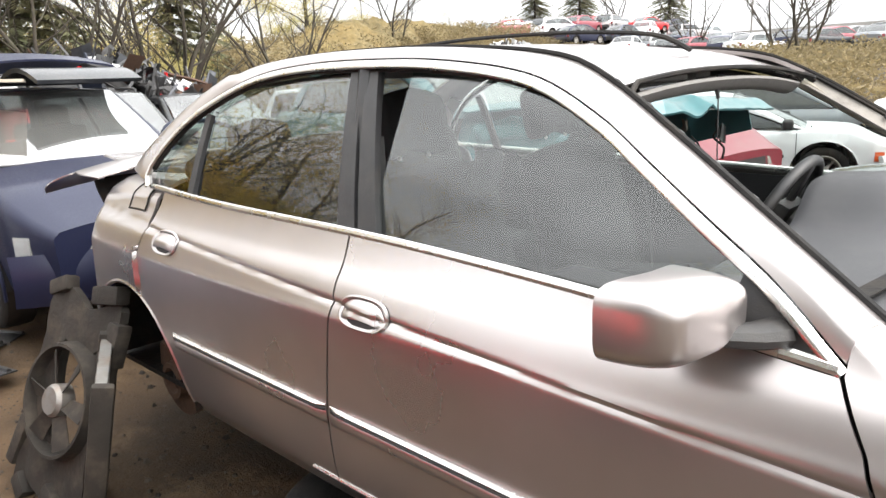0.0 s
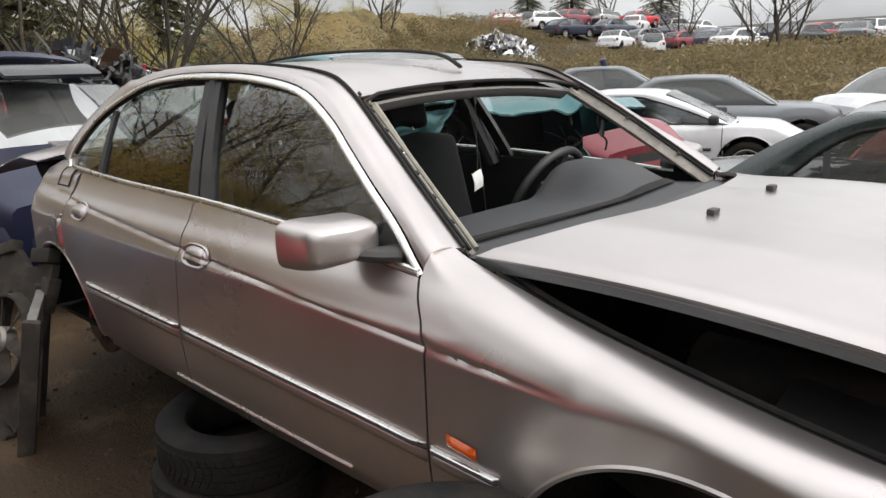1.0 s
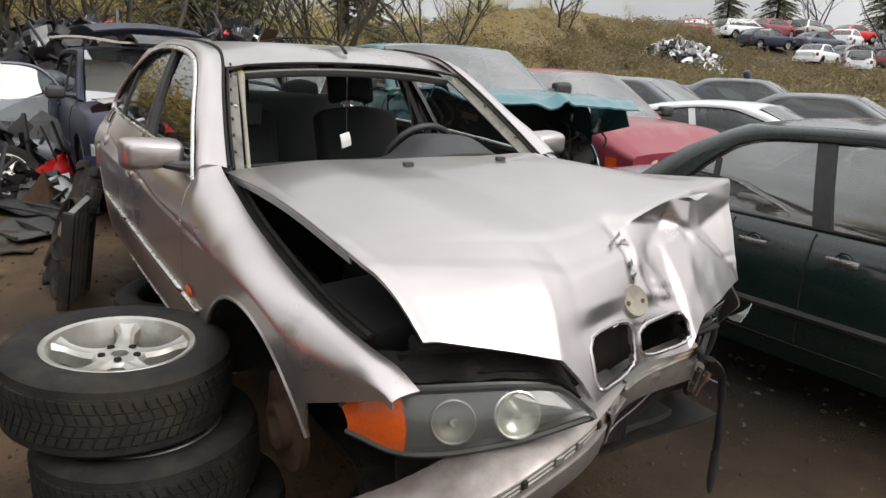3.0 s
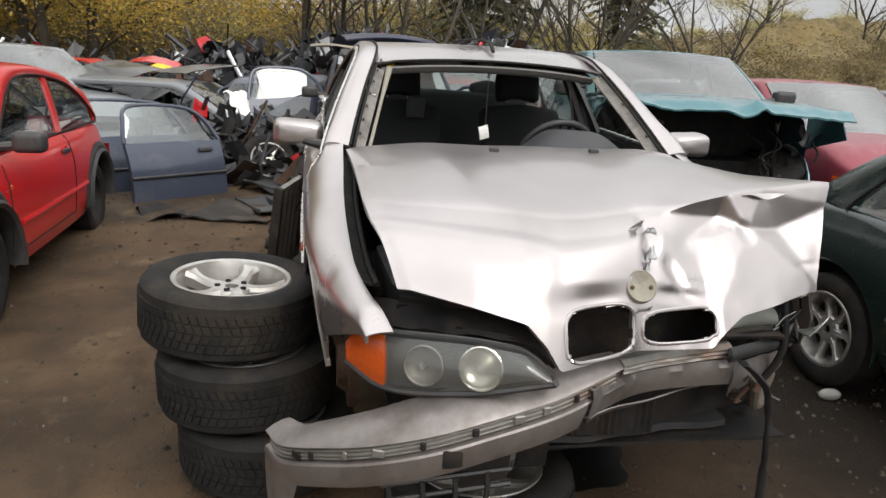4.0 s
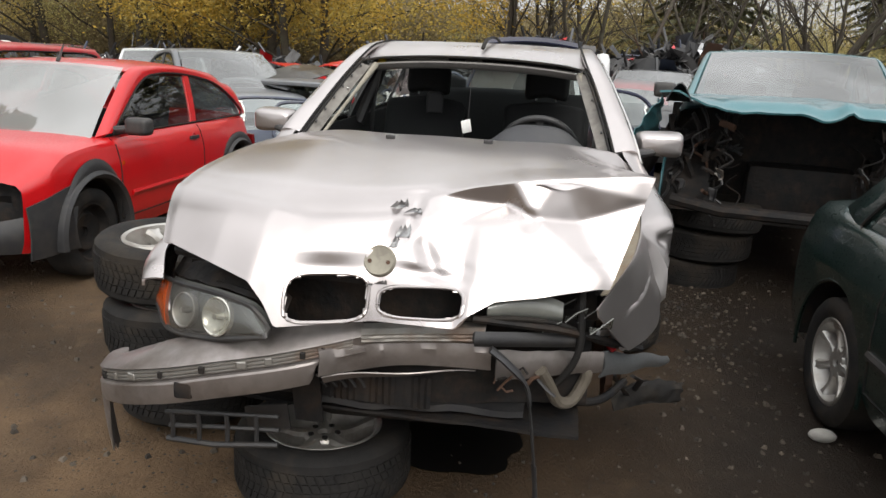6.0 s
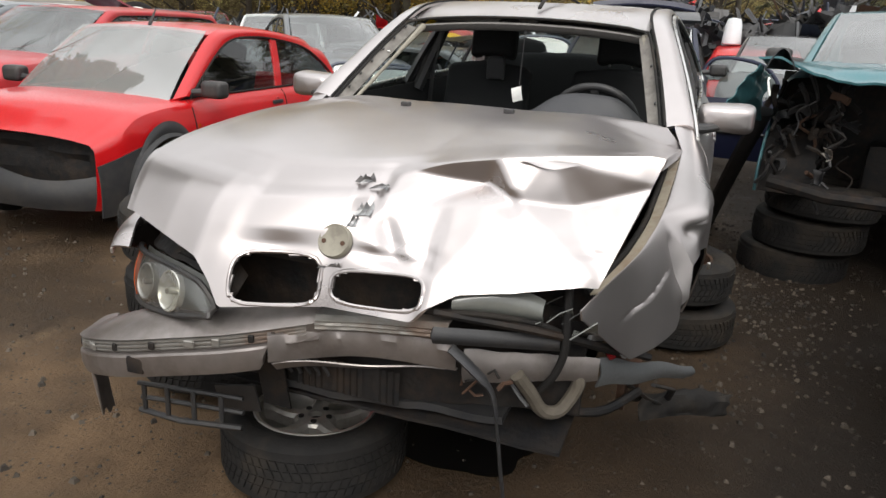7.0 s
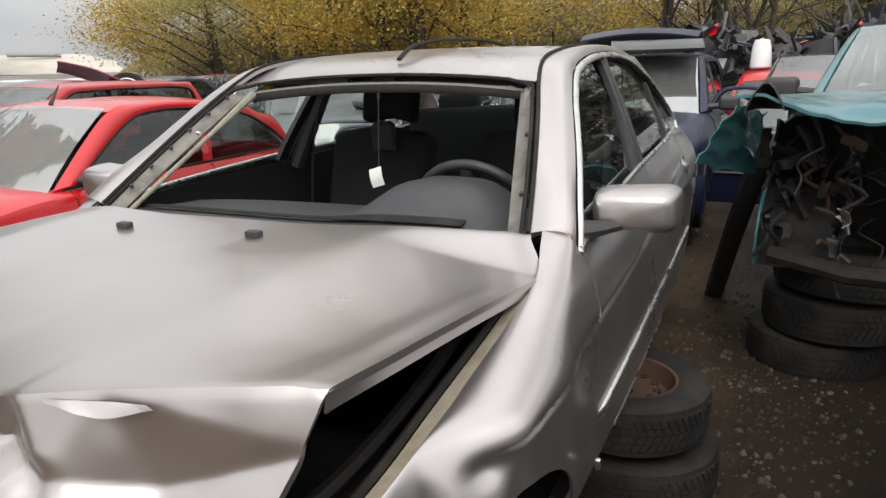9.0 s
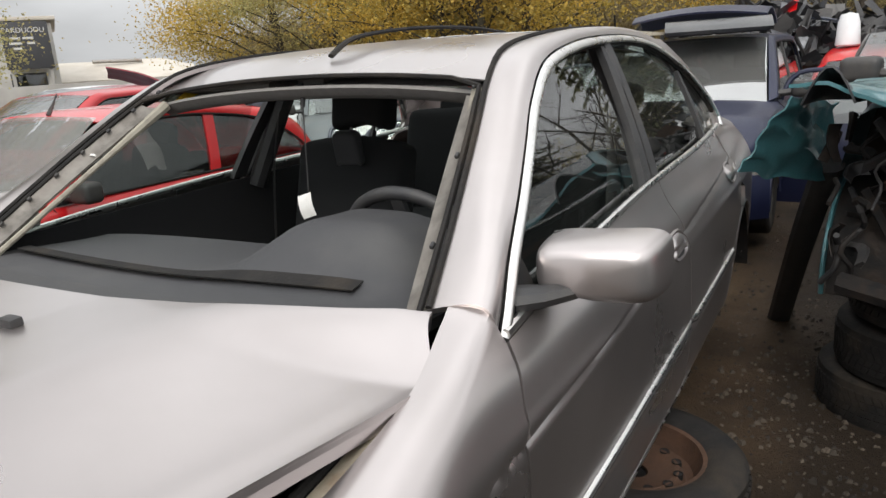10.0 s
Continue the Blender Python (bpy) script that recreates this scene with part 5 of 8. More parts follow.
part("radiator_panel", fn_grid(lambda u, v: (0.60 + 0.015 * nz(u * 20, v * 3) - 0.14 * smoothstep(0.5, 1.0, u), (-1 + 2 * u) * 0.62, 0.5 + 0.4 * v), 40, 8), M["grime"], car, "bent black radiator", 0.02)
part("slam_panel", tube_bm([(0.66, -0.62, 0.95), (0.7, -0.35, 0.93), (0.68, 0.0, 0.92), (0.58, 0.35, 0.93), (0.48, 0.62, 0.92)], 0.032, 8, 0.7), M["grime"], car, "black slam panel")
part("hose", tube_bm(smooth_line([(0.52, -0.45, 0.86), (0.4, -0.52, 0.85), (0.1, -0.56, 0.86), (-0.3, -0.55, 0.9)], 24), 0.02, 8), M["rubber"], car, "black rubber hose")
part("wire_loom", tube_bm(smooth_line([(0.45, 0.5, 0.93), (0.3, 0.62, 0.96), (0.0, 0.66, 1.02), (-0.35, 0.66, 1.1)], 24), 0.014, 6), M["grime"], car, "black wiring")
part("cross_member", tube_bm([(0.35, -0.6, 0.42), (0.45, -0.2, 0.4), (0.42, 0.2, 0.4), (0.3, 0.55, 0.42)], 0.045, 8), M["grime"], car, "black front cross member")
part("under_tray", fn_grid(lambda u, v: (-0.4 + 1.0 * u, (-1 + 2 * v) * 0.6, 0.45 + 0.01 * nz(u * 6, v * 6)), 12, 12), M["grime"], car, "black under tray", 0.01)
part("floor_pan", fn_grid(lambda u, v: (-0.45 - 3.2 * u, (-1 + 2 * v) * 0.76, 0.50 + 0.01 * nz(u * 8, v * 6)), 16, 10), M["grime"], car, "black floor pan", 0.02)
# ---- lamps, bumper, mirrors ----
LX = ([0, 0.25, 0.6, 1], [0.575, 0.70, 0.80, 0.865])
LY = ([0, 0.25, 0.6, 1], [-0.75, -0.64, -0.46, -0.262])
LB = ([0, 0.2, 0.6, 1], [0.735, 0.706, 0.736, 0.785])
LT = ([0, 0.07, 0.3, 0.6, 0.85, 1], [0.785, 0.832, 0.852, 0.862, 0.852, 0.80])


def lamp_point(u, v, out=0.0):
    b = math.sin(math.pi * (0.1 + 0.8 * v)) * 0.03
    x, y = soft(u, *LX), soft(u, *LY)
    z0, z1 = soft(u, *LB), soft(u, *LT)
    return x + b + out - 0.03 * v, y, z0 + (z1 - z0) * v


lamp = part("headlamp", fn_grid(lambda u, v: lamp_point(0.215 + 0.785 * u, v), 30, 12), M["lamp_glass"], car, "clouded twin headlamp lens")
part("lamp_housing", fn_grid(lambda u, v: lamp_point(0.2 + 0.8 * u, v, -0.035), 20, 8), M["lamp_dark"], lamp, "dark lamp housing")
part("indicator_lens", fn_grid(lambda u, v: lamp_point(0.21 * u, v, 0.002), 12, 12), M["amber"], lamp, "amber indicator lens", 0.012)
for u, r in ((0.40, 0.052), (0.655, 0.056)):
    p = lamp_point(u, 0.52, -0.012)
    bl = part("lamp_reflector", lathe_bm([(0.0001, 0.01), (r * 0.16, 0.01), (r * 0.2, -0.016), (r * 0.55, -0.012), (r * 0.88, 0.0), (r * 0.94, 0.006), (r, 0.004), (r, -0.01)], 28, m=pose(p[0], p[1], p[2], 0, 76, -32 + 16 * u)), M["bulb"] if u > 0.5 else M["steel"], lamp, "round lamp reflector behind the lens")
part("lamp_bezel", tube_bm([lamp_point(u, 0.0, 0.0) for u in np.linspace(0, 1, 20)] + [lamp_point(1, v, 0.0) for v in (0.3, 0.6, 0.9)] + [lamp_point(u, 1.0, 0.0) for u in np.linspace(0.97, 0, 20)], 0.008, 6), M["plastic"], lamp)
part("lamp_carrier", fn_grid(lambda u, v: (soft(u, *LX) - 0.05 - 0.08 * v, soft(u, *LY) + 0.02, soft(u, *LT) + 0.005 + 0.05 * v + 0.012 * nz(u * 9, v * 5)), 22, 8), M["grime"], car, "broken black lamp carrier", 0.01)
# smashed lamp on the other side
part("broken_lamp", fn_grid(lambda u, v: (0.66 - 0.09 * u + 0.025 * math.sin(math.pi * v), 0.31 + 0.21 * u, 0.805 + 0.085 * v * (1 - 0.3 * abs(2 * u - 1) ** 2) + 0.02 * (1 - u)), 14, 10), M["lens"], car, "smashed hazy lamp lens", 0.01)
for k in range(7):
    rr = random.Random(40 + k)
    p = Vector((0.56 + rr.uniform(-0.06, 0.06), 0.42 + 0.035 * k, 0.80 + rr.uniform(-0.03, 0.04)))
    part("lamp_shard", fn_grid(lambda u, v: (p.x + 0.05 * (u - 0.5) * rr.uniform(0.8, 1.2), p.y + 0.06 * (v - 0.5), p.z + 0.05 * u * v + rr.uniform(-0.004, 0.004)), 3, 3), M["plastic"] if k % 2 else M["lens"], car, "", 0.003, at=pose(0, 0, 0))
part("lamp_bracket", tube_bm([(0.70, 0.27, 0.835), (0.62, 0.5, 0.80), (0.46, 0.68, 0.72), (0.36, 0.78, 0.67)], 0.011, 6), M["grime"], car, "bent black bracket")
part("torn_wing_edge", fn_grid(lambda u, v: (0.50 - 0.12 * u + 0.02 * math.sin(8 * u), 0.62 + 0.1 * u + 0.02 * v, 0.745 - 0.03 * u + 0.05 * v * math.sin(5 * u + 1) ), 12, 4), M["torn"], car, "jagged torn wing edge", 0.003)

BUMP = [(0.55, -0.965, 0.518), (0.655, -0.92, 0.53), (0.775, -0.81, 0.585), (0.85, -0.69, 0.628), (0.882, -0.55, 0.665), (0.876, -0.41, 0.697), (0.848, -0.25, 0.727), (0.805, -0.135, 0.748), (0.752, -0.02, 0.77)]
BUMP2 = [(0.81, -0.138, 0.712), (0.755, -0.06, 0.715), (0.705, 0.04, 0.722), (0.69, 0.15, 0.73), (0.685, 0.33, 0.735)]


def bumper_skin(path, prof, n, wob=0.0, fade=None):
    """A bent cover: the profile (out, up) is swept along a path in plan."""
    L = smooth_line(path, n)
    P = []
    for i in range(n):
        d = L[min(i + 1, n - 1)] - L[max(i - 1, 0)]
        t = Vector((d[0], d[1], 0)).normalized()
        o = Vector((t.y, -t.x, 0))
        if o.x < -0.2:
            o = -o
        k = fade(i / (n - 1)) if fade else 1.0
        row = []
        for j, (a, b) in enumerate(prof):
            w = wob * nz(i * 0.25, j * 0.4, 3.0)
            row.append(tuple(Vector(L[i]) + o * (a * k + w) + Vector((0, 0, b * k + w * 0.6))))
        P.append(row)
    return np.array(P)


COVER = [(-0.13, 0.05), (-0.09, 0.045), (-0.04, 0.028), (-0.006, 0.006), (0.0, 0.0), (-0.012, -0.003), (-0.013, -0.04), (0.0, -0.044), (0.003, -0.05), (0.002, -0.085),
         (-0.006, -0.112), (-0.012, -0.114)]


def cover_rows(prof, n, u0=0.0, u1=1.0):
    """The straightened cover: its upper face narrows to both ends."""
    L = smooth_line(BUMP, 90)
    P = []
    for i in range(n):
        u = u0 + (u1 - u0) * i / (n - 1)
        k = u * 89
        a = int(min(88, k))
        c = L[a] + (L[a + 1] - L[a]) * (k - a)
        d = L[min(a + 2, 89)] - L[max(a - 2, 0)]
        t = Vector((d[0], d[1], 0)).normalized()
        o = Vector((t.y, -t.x, 0))
        o = o if o.x > 0 else -o
        wide = 0.3 + 0.7 * math.sin(math.pi * min(1, max(0, 0.06 + 0.9 * u))) ** 0.7
        cutoff = smoothstep(0.865, 0.885, u)
        row = []
        for a_, b_ in prof:
            q = wide if b_ > 0 else 1.0
            low = b_ if b_ > -0.045 else b_ + (-0.045 - b_) * cutoff * 0.9
            row.append(tuple(Vector(c) + o * (a_ * q) + Vector((0, 0, low * (1.0 if b_ <= 0 else wide)))))
        P.append(row)
    return np.array(P)


bumper = part("bumper_cover", grid_bm(cover_rows(COVER, 110)), M["silver_dirty"], car, "torn silver bumper cover hanging off one end", 0.004, 25)
part("moulding_channel", grid_bm(cover_rows([(-0.010, -0.005), (-0.004, -0.009), (-0.004, -0.013), (-0.010, -0.016), (-0.004, -0.020), (-0.004, -0.025), (-0.010, -0.028), (-0.004, -0.032), (-0.009, -0.038)], 80, 0.03, 0.97)), M["steel"], bumper, "empty ribbed moulding channel", 0, 20)
CR = cover_rows(COVER, 61)
hp = CR[33, 9]
part("tow_hole", box_bm(0.012, 0.052, 0.048, pose(hp[0] - 0.003, hp[1], hp[2] + 0.012, 0, 0, 4), 0.008), M["grime"], bumper, "square towing eye hole")
for q, wd, bright in ((9, 0.034, 0), (12, 0.018, 0), (18, 0.014, 1), (23, 0.03, 1), (29, 0.014, 0), (36, 0.018, 0), (42, 0.03, 1), (46, 0.022, 1), (51, 0.016, 0), (54, 0.014, 0)):
    c, d = CR[q, 6], CR[q + 1, 6] - CR[q - 1, 6]
    part("clip", box_bm(wd, 0.009, 0.022, pose(c[0] + 0.011, c[1], c[2] + 0.019, 0, 0, math.degrees(math.atan2(d[1], d[0]))), 0.003, seg=1), M["steel"] if bright else M["grime"], bumper)
part("end_flap", grid_bm(np.array([[CR[0, 9] * 0 + cover_rows([(0.002 - 0.02 * v * v, -0.08 - 0.25 * v * (1 - 0.1 * smoothstep(0.0, 0.08, u) - 0.6 * smoothstep(0.08, 0.12, u) - 0.28 * smoothstep(0.12, 0.18, u)) + 0.012 * math.sin(23 * u * 6) * v)], 2, u, min(1, u + 0.01))[0, 0] for v in np.linspace(0, 1, 12)] for u in np.linspace(0.0, 0.19, 22)])), M["silver_dirty"], bumper, "hanging torn end of the cover", 0.004)
grille_low = part("lower_grille", tube_bm([(0.72, -0.66, 0.345), (0.73, -0.5, 0.35), (0.71, -0.3, 0.365)], 0.009, 6), M["plastic"], car, "broken black lower grille")
for a, b in (((0.72, -0.66, 0.435), (0.70, -0.3, 0.455)), ((0.72, -0.65, 0.39), (0.70, -0.3, 0.41)), ((0.72, -0.64, 0.34), (0.72, -0.64, 0.44)), ((0.725, -0.55, 0.345), (0.725, -0.55, 0.445)), ((0.72, -0.46, 0.35), (0.72, -0.46, 0.45)), ((0.71, -0.37, 0.355), (0.71, -0.37, 0.455))):
    part("grille_bar", tube_bm([a, [(p + q) / 2 + 0.004 for p, q in zip(a, b)], b], 0.0075, 6), M["plastic"], grille_low)
part("hanging_plate", fn_grid(lambda u, v: (0.66 - 0.03 * v, -0.43 + 0.14 * u, 0.45 + 0.03 * u - 0.10 * v), 8, 6), M["plastic"], car, "hanging black plastic plate", 0.006)
part("hanging_plate", fn_grid(lambda u, v: (0.68 - 0.04 * v, -0.27 + 0.09 * u, 0.60 - 0.18 * v), 6, 6), M["grime"], car, "hanging black plastic plate", 0.006)

# crushed half: bent face, bare moulding, pointed lower strip, far panel and bars
part("crushed_bumper", grid_bm(bumper_skin(BUMP2, [(-0.02, 0.03), (0.004, 0.022), (0.01, 0.0), (0.006, -0.03), (0.0, -0.055), (-0.02, -0.06)], 50, 0.005)), M["silver_dirty"], car, "crushed remains of the silver bumper", 0.004, 25)
part("bare_moulding", grid_bm(bumper_skin([(0.76, -0.03, 0.775), (0.725, 0.08, 0.778), (0.715, 0.2, 0.788), (0.71, 0.31, 0.798)], [(-0.06, 0.012), (-0.02, 0.01), (0.0, 0.0), (-0.006, -0.006), (0.0, -0.011), (-0.006, -0.017), (0.0, -0.022), (-0.008, -0.03)], 40, 0.003)), M["steel"], car, "bare bent bumper moulding", 0.004, 20)
part("torn_strip", fn_grid(lambda u, v: (0.805 - 0.185 * u ** 0.8 - 0.022 * v, -0.13 + 0.41 * u, 0.652 - 0.012 * u - (0.024 * (1 - u) ** 0.7 + 0.002) * v + 0.004 * math.sin(9 * u)), 30, 5), M["silver_dirty"], car, "pointed torn bumper strip", 0.004)
part("far_panel", fn_grid(lambda u, v: (0.665 - 0.215 * u + 0.012 * math.sin(math.pi * v), 0.345 + 0.315 * u, 0.735 - 0.055 * u - 0.095 * (1 - 0.3 * u) * v + 0.005 * nz(u * 6, v * 3)), 24, 8), M["silver_dirty"], car, "bent silver bumper corner", 0.005)
part("grey_bar", fn_grid(lambda u, v: (0.455 - 0.30 * u - 0.02 * v, 0.655 + 0.245 * u + 0.012 * math.sin(math.pi * v), 0.682 - 0.105 * u - 0.098 * v * (1 - 0.55 * u) + 0.005 * math.sin(12 * u)), 20, 6), M["grey"], car, "dull grey bumper carrier", 0.006)
part("foam_bar", fn_grid(lambda u, v: (0.735 - 0.19 * u + 0.015 * math.sin(math.pi * v), 0.285 + 0.28 * u, 0.812 - 0.045 * u - 0.045 * v), 14, 6), M["plastic"], car, "dark slate crash bar", 0.012)
for k in range(9):
    rr = random.Random(300 + k)
    c = Vector((0.66 + rr.uniform(-0.04, 0.03), 0.33 + rr.uniform(-0.03, 0.14), 0.655 + rr.uniform(-0.03, 0.05)))
    e = c + Vector((rr.uniform(-0.04, 0.04), rr.uniform(-0.06, 0.06), rr.uniform(-0.05, 0.03)))
    part("debris", tube_bm([c, c.lerp(e, 0.5) + Vector((rr.uniform(-0.015, 0.015), 0, rr.uniform(-0.015, 0.015))), e], rr.uniform(0.004, 0.009), 5, 0.5), M[rr.choice(("grime", "rust", "plastic"))], car)
part("ac_condenser", fn_grid(lambda u, v: (0.62 + 0.004 * math.sin(u * 200), -0.45 + 0.6 * u, 0.50 + 0.1 * v), 60, 5), M["grime"], car, "finned condenser")
part("fan_grille", join(*[tube_bm([(0.66, -0.2 + r * math.cos(a), 0.55 + 0.55 * r * math.sin(a)) for a in np.linspace(0.2, 2.9, 18)], 0.005, 5) for r in (0.04, 0.07, 0.1, 0.13, 0.16)]), M["plastic"], car, "round black fan guard")
part("engine_guard", fn_grid(lambda u, v: (0.63 - 0.2 * v - 0.08 * u, -0.25 + 0.68 * u, 0.475 + 0.015 * nz(u * 5, v * 5)), 16, 6), M["plastic"], car, "sagging black engine guard", 0.022)
# loose hose and cables at the crushed corner
part("loose_hose", tube_bm(smooth_line([(0.60, 0.47, 0.66), (0.565, 0.50, 0.60), (0.53, 0.53, 0.535), (0.50, 0.57, 0.525), (0.475, 0.60, 0.57), (0.47, 0.61, 0.62), (0.45, 0.56, 0.66)], 30), 0.019, 10), M["tan_hose"], car, "looped dirty tan rubber hose")
part("hanging_strap", tube_bm(smooth_line([(0.735, 0.33, 0.765), (0.73, 0.38, 0.725), (0.715, 0.435, 0.66), (0.71, 0.455, 0.56), (0.705, 0.47, 0.45), (0.70, 0.475, 0.41)], 26), [0.022] * 8 + [0.015] * 6 + [0.009] * 4 + [0.012] * 8, 8, 0.4), M["plastic"], car, "hanging black plastic strap")
part("strap_end", tube_bm(smooth_line([(0.70, 0.475, 0.41), (0.695, 0.482, 0.35), (0.69, 0.488, 0.29), (0.69, 0.49, 0.245)], 12), [0.013] * 9 + [0.011, 0.008, 0.004], 8, 0.35), M["plastic"], car, "ragged end of the strap")
part("cable", tube_bm(smooth_line([(0.53, 0.57, 0.91), (0.55, 0.575, 0.83), (0.56, 0.58, 0.74), (0.55, 0.56, 0.66), (0.53, 0.52, 0.59)], 20), 0.011, 8), M["rubber"], car, "dangling black cable")
part("cable", tube_bm(smooth_line([(0.69, 0.25, 0.83), (0.66, 0.4, 0.835), (0.58, 0.52, 0.80), (0.5, 0.62, 0.735), (0.42, 0.70, 0.69)], 20), 0.008, 8), M["rubber"], car, "dangling black cable")


def liner(u, v):
    a = math.pi * (0.05 + 0.9 * v)
    r = 0.082 + 0.006 * math.sin(9 * v + 2 * u) + 0.035 * nz(u * 3, v * 2.5, 1.0) + 0.012 * nz(u * 9, v * 6, 4.0)
    return -0.15 - 0.21 * u - 0.75 * r * math.cos(a), 0.75 + 0.30 * u + 0.025 * math.sin(5 * v) + 0.03 * nz(u * 2, v * 7, 8.0) * u - 0.4 * r * math.cos(a), 0.215 - 0.03 * u + r * math.sin(a) * (1 - 0.25 * abs(2 * u - 1) ** 3)


part("loose_liner", fn_grid(liner, 60, 16), M["rubber"], car, "ribbed black wheel liner hanging loose", 0.006)
for q in ((0.2, 0.72, 0.5), (0.1, 0.8, 0.46)):
    part("liner_strap", tube_bm([q, (q[0] - 0.2, q[1] + 0.06, 0.36), (-0.22, 0.84, 0.23)], 0.012, 6, 0.5), M["plastic"], car)
part("under_brace", tube_bm(smooth_line([(0.50, 0.30, 0.52), (0.45, 0.5, 0.5), (0.36, 0.66, 0.47), (0.2, 0.76, 0.48)], 16), 0.014, 8), M["grime"], car, "bent grimy under brace")

def mirror_shell(s):
    """The mirror's rounded housing: a domed shell, taller and fuller at its outer end."""
    rows = []
    for i in range(14):
        v = i / 13
        k = max(0.0, math.cos(v * math.pi / 2)) ** 0.32
        row = []
        for q in range(48):
            a = 2 * math.pi * q / 48
            c, e = math.cos(a), math.sin(a)
            yy = 0.107 * abs(c) ** 0.4 * (1 if c > 0 else -1) * (0.35 + 0.65 * k)
            hh = 0.055 + 0.09 * (yy if yy > 0 else yy * 1.3) * (1 if e < 0 else 0.35)
            zz = hh * abs(e) ** 0.42 * (1 if e > 0 else -1) * k
            yy *= 1.0 if v < 0.97 else 0.6
            row.append((-0.805 + 0.115 * math.sin(v * math.pi / 2) - 0.25 * max(0.0, yy), s * (0.905 + yy), 1.215 + zz))
        rows.append(row + row[:1])
    return grid_bm(np.array(rows).transpose(1, 0, 2))


for s in (-1, 1):
    mir = part("door_mirror", mirror_shell(s), SILVER, car, "silver door mirror housing")
    part("mirror_glass", box_bm(0.004, 0.15, 0.084, pose(-0.812, s * 0.905, 1.215, 0, 0, s * 10), 0.0015), M["chrome"], mir, "mirror glass")
    part("mirror_rim", box_bm(0.012, 0.19, 0.1, pose(-0.806, s * 0.905, 1.215, 0, 0, s * 10), 0.005), M["plastic"], mir, "black mirror rim")
    part("mirror_arm", tube_bm([(-0.66, s * 0.79, 1.175), (-0.68, s * 0.83, 1.178), (-0.715, s * 0.875, 1.185)], [0.034, 0.028, 0.024], 10, 0.7), M["plastic"], mir, "black mirror arm")

# ---- interior ----
def dash_z(x, y):
    hump = 0.108 * math.exp(-((y - 0.36) / 0.20) ** 4) * smoothstep(-0.52, -0.78, x)
    return 1.178 - 0.03 * smoothstep(-0.45, -0.95, x) + hump - 0.02 * abs(y / 0.68) ** 3


part("dashboard", fn_grid(lambda u, v: (lambda x, y: (x + 0.09 * (y / 0.68) ** 2 * -1.0 * (1 - u), y, dash_z(x, y) - (0.22 * smoothstep(0.86, 1.0, u))))(-0.37 - 0.58 * min(1, u / 0.9), (-1 + 2 * v) * 0.68), 34, 40), M["dash"], car, "grey vinyl dashboard with an instrument hood", 0.02)
part("defrost_vent", fn_grid(lambda u, v: (lambda x, y: (x - 0.09 * (y / 0.68) ** 2, y, dash_z(x, y) + 0.012))(-0.545 - 0.036 * v, -0.6 + 1.1 * u), 30, 3), M["rubber"], car, "black defroster slot", 0.003)
part("scuttle", fn_grid(lambda u, v: (lambda y: (-0.30 - 0.12 * v - 0.13 * (y / 0.71) ** 2, y, 1.19 + 0.004 * v - 0.03 * (y / 0.71) ** 2))(-0.69 + 1.38 * u), 24, 5), M["plastic"], car, "black scuttle panel", 0.01)
part("dash_front", fn_grid(lambda u, v: (-0.90 + 0.04 * v, (-1 + 2 * u) * 0.68, 1.0 - 0.38 * v), 10, 5), M["cloth"], car, "dark lower dash")
wheel_m = pose(-1.05, 0.36, 1.112, 0, -64, 0)
sw = part("steering_wheel", lathe_bm([(0.19 + 0.0165 * math.cos(a), 0.0165 * math.sin(a)) for a in np.linspace(0, 2 * math.pi, 13)], 44, m=wheel_m), M["plastic"], car, "black steering wheel")
part("hub_pad", box_bm(0.13, 0.15, 0.05, wheel_m @ pose(0, 0, -0.01), 0.02), M["plastic"], sw)
for a in (0, 150, 210):
    part("spoke", box_bm(0.14, 0.035, 0.018, wheel_m @ pose(0, 0, 0, 0, 0, a) @ pose(0.11, 0, -0.004), 0.006), M["plastic"], sw)
part("steering_column", tube_bm([(-1.04, 0.36, 1.105), (-0.75, 0.36, 1.0)], 0.05, 10), M["plastic"], sw)


def cushion_bm(w, d, h, m, belly=0.03):
    b = box_bm(d, w, h, None, min(h, d, w) * 0.38, seg=4)
    bmesh.ops.subdivide_edges(b, edges=[e for e in b.edges if e.calc_length() > 0.12], cuts=3, use_grid_fill=True)
    for v in b.verts:
        v.co.z += 0.012 * math.cos(v.co.y / w * 6.0)
    bmesh.ops.transform(b, matrix=m, verts=b.verts)
    return b


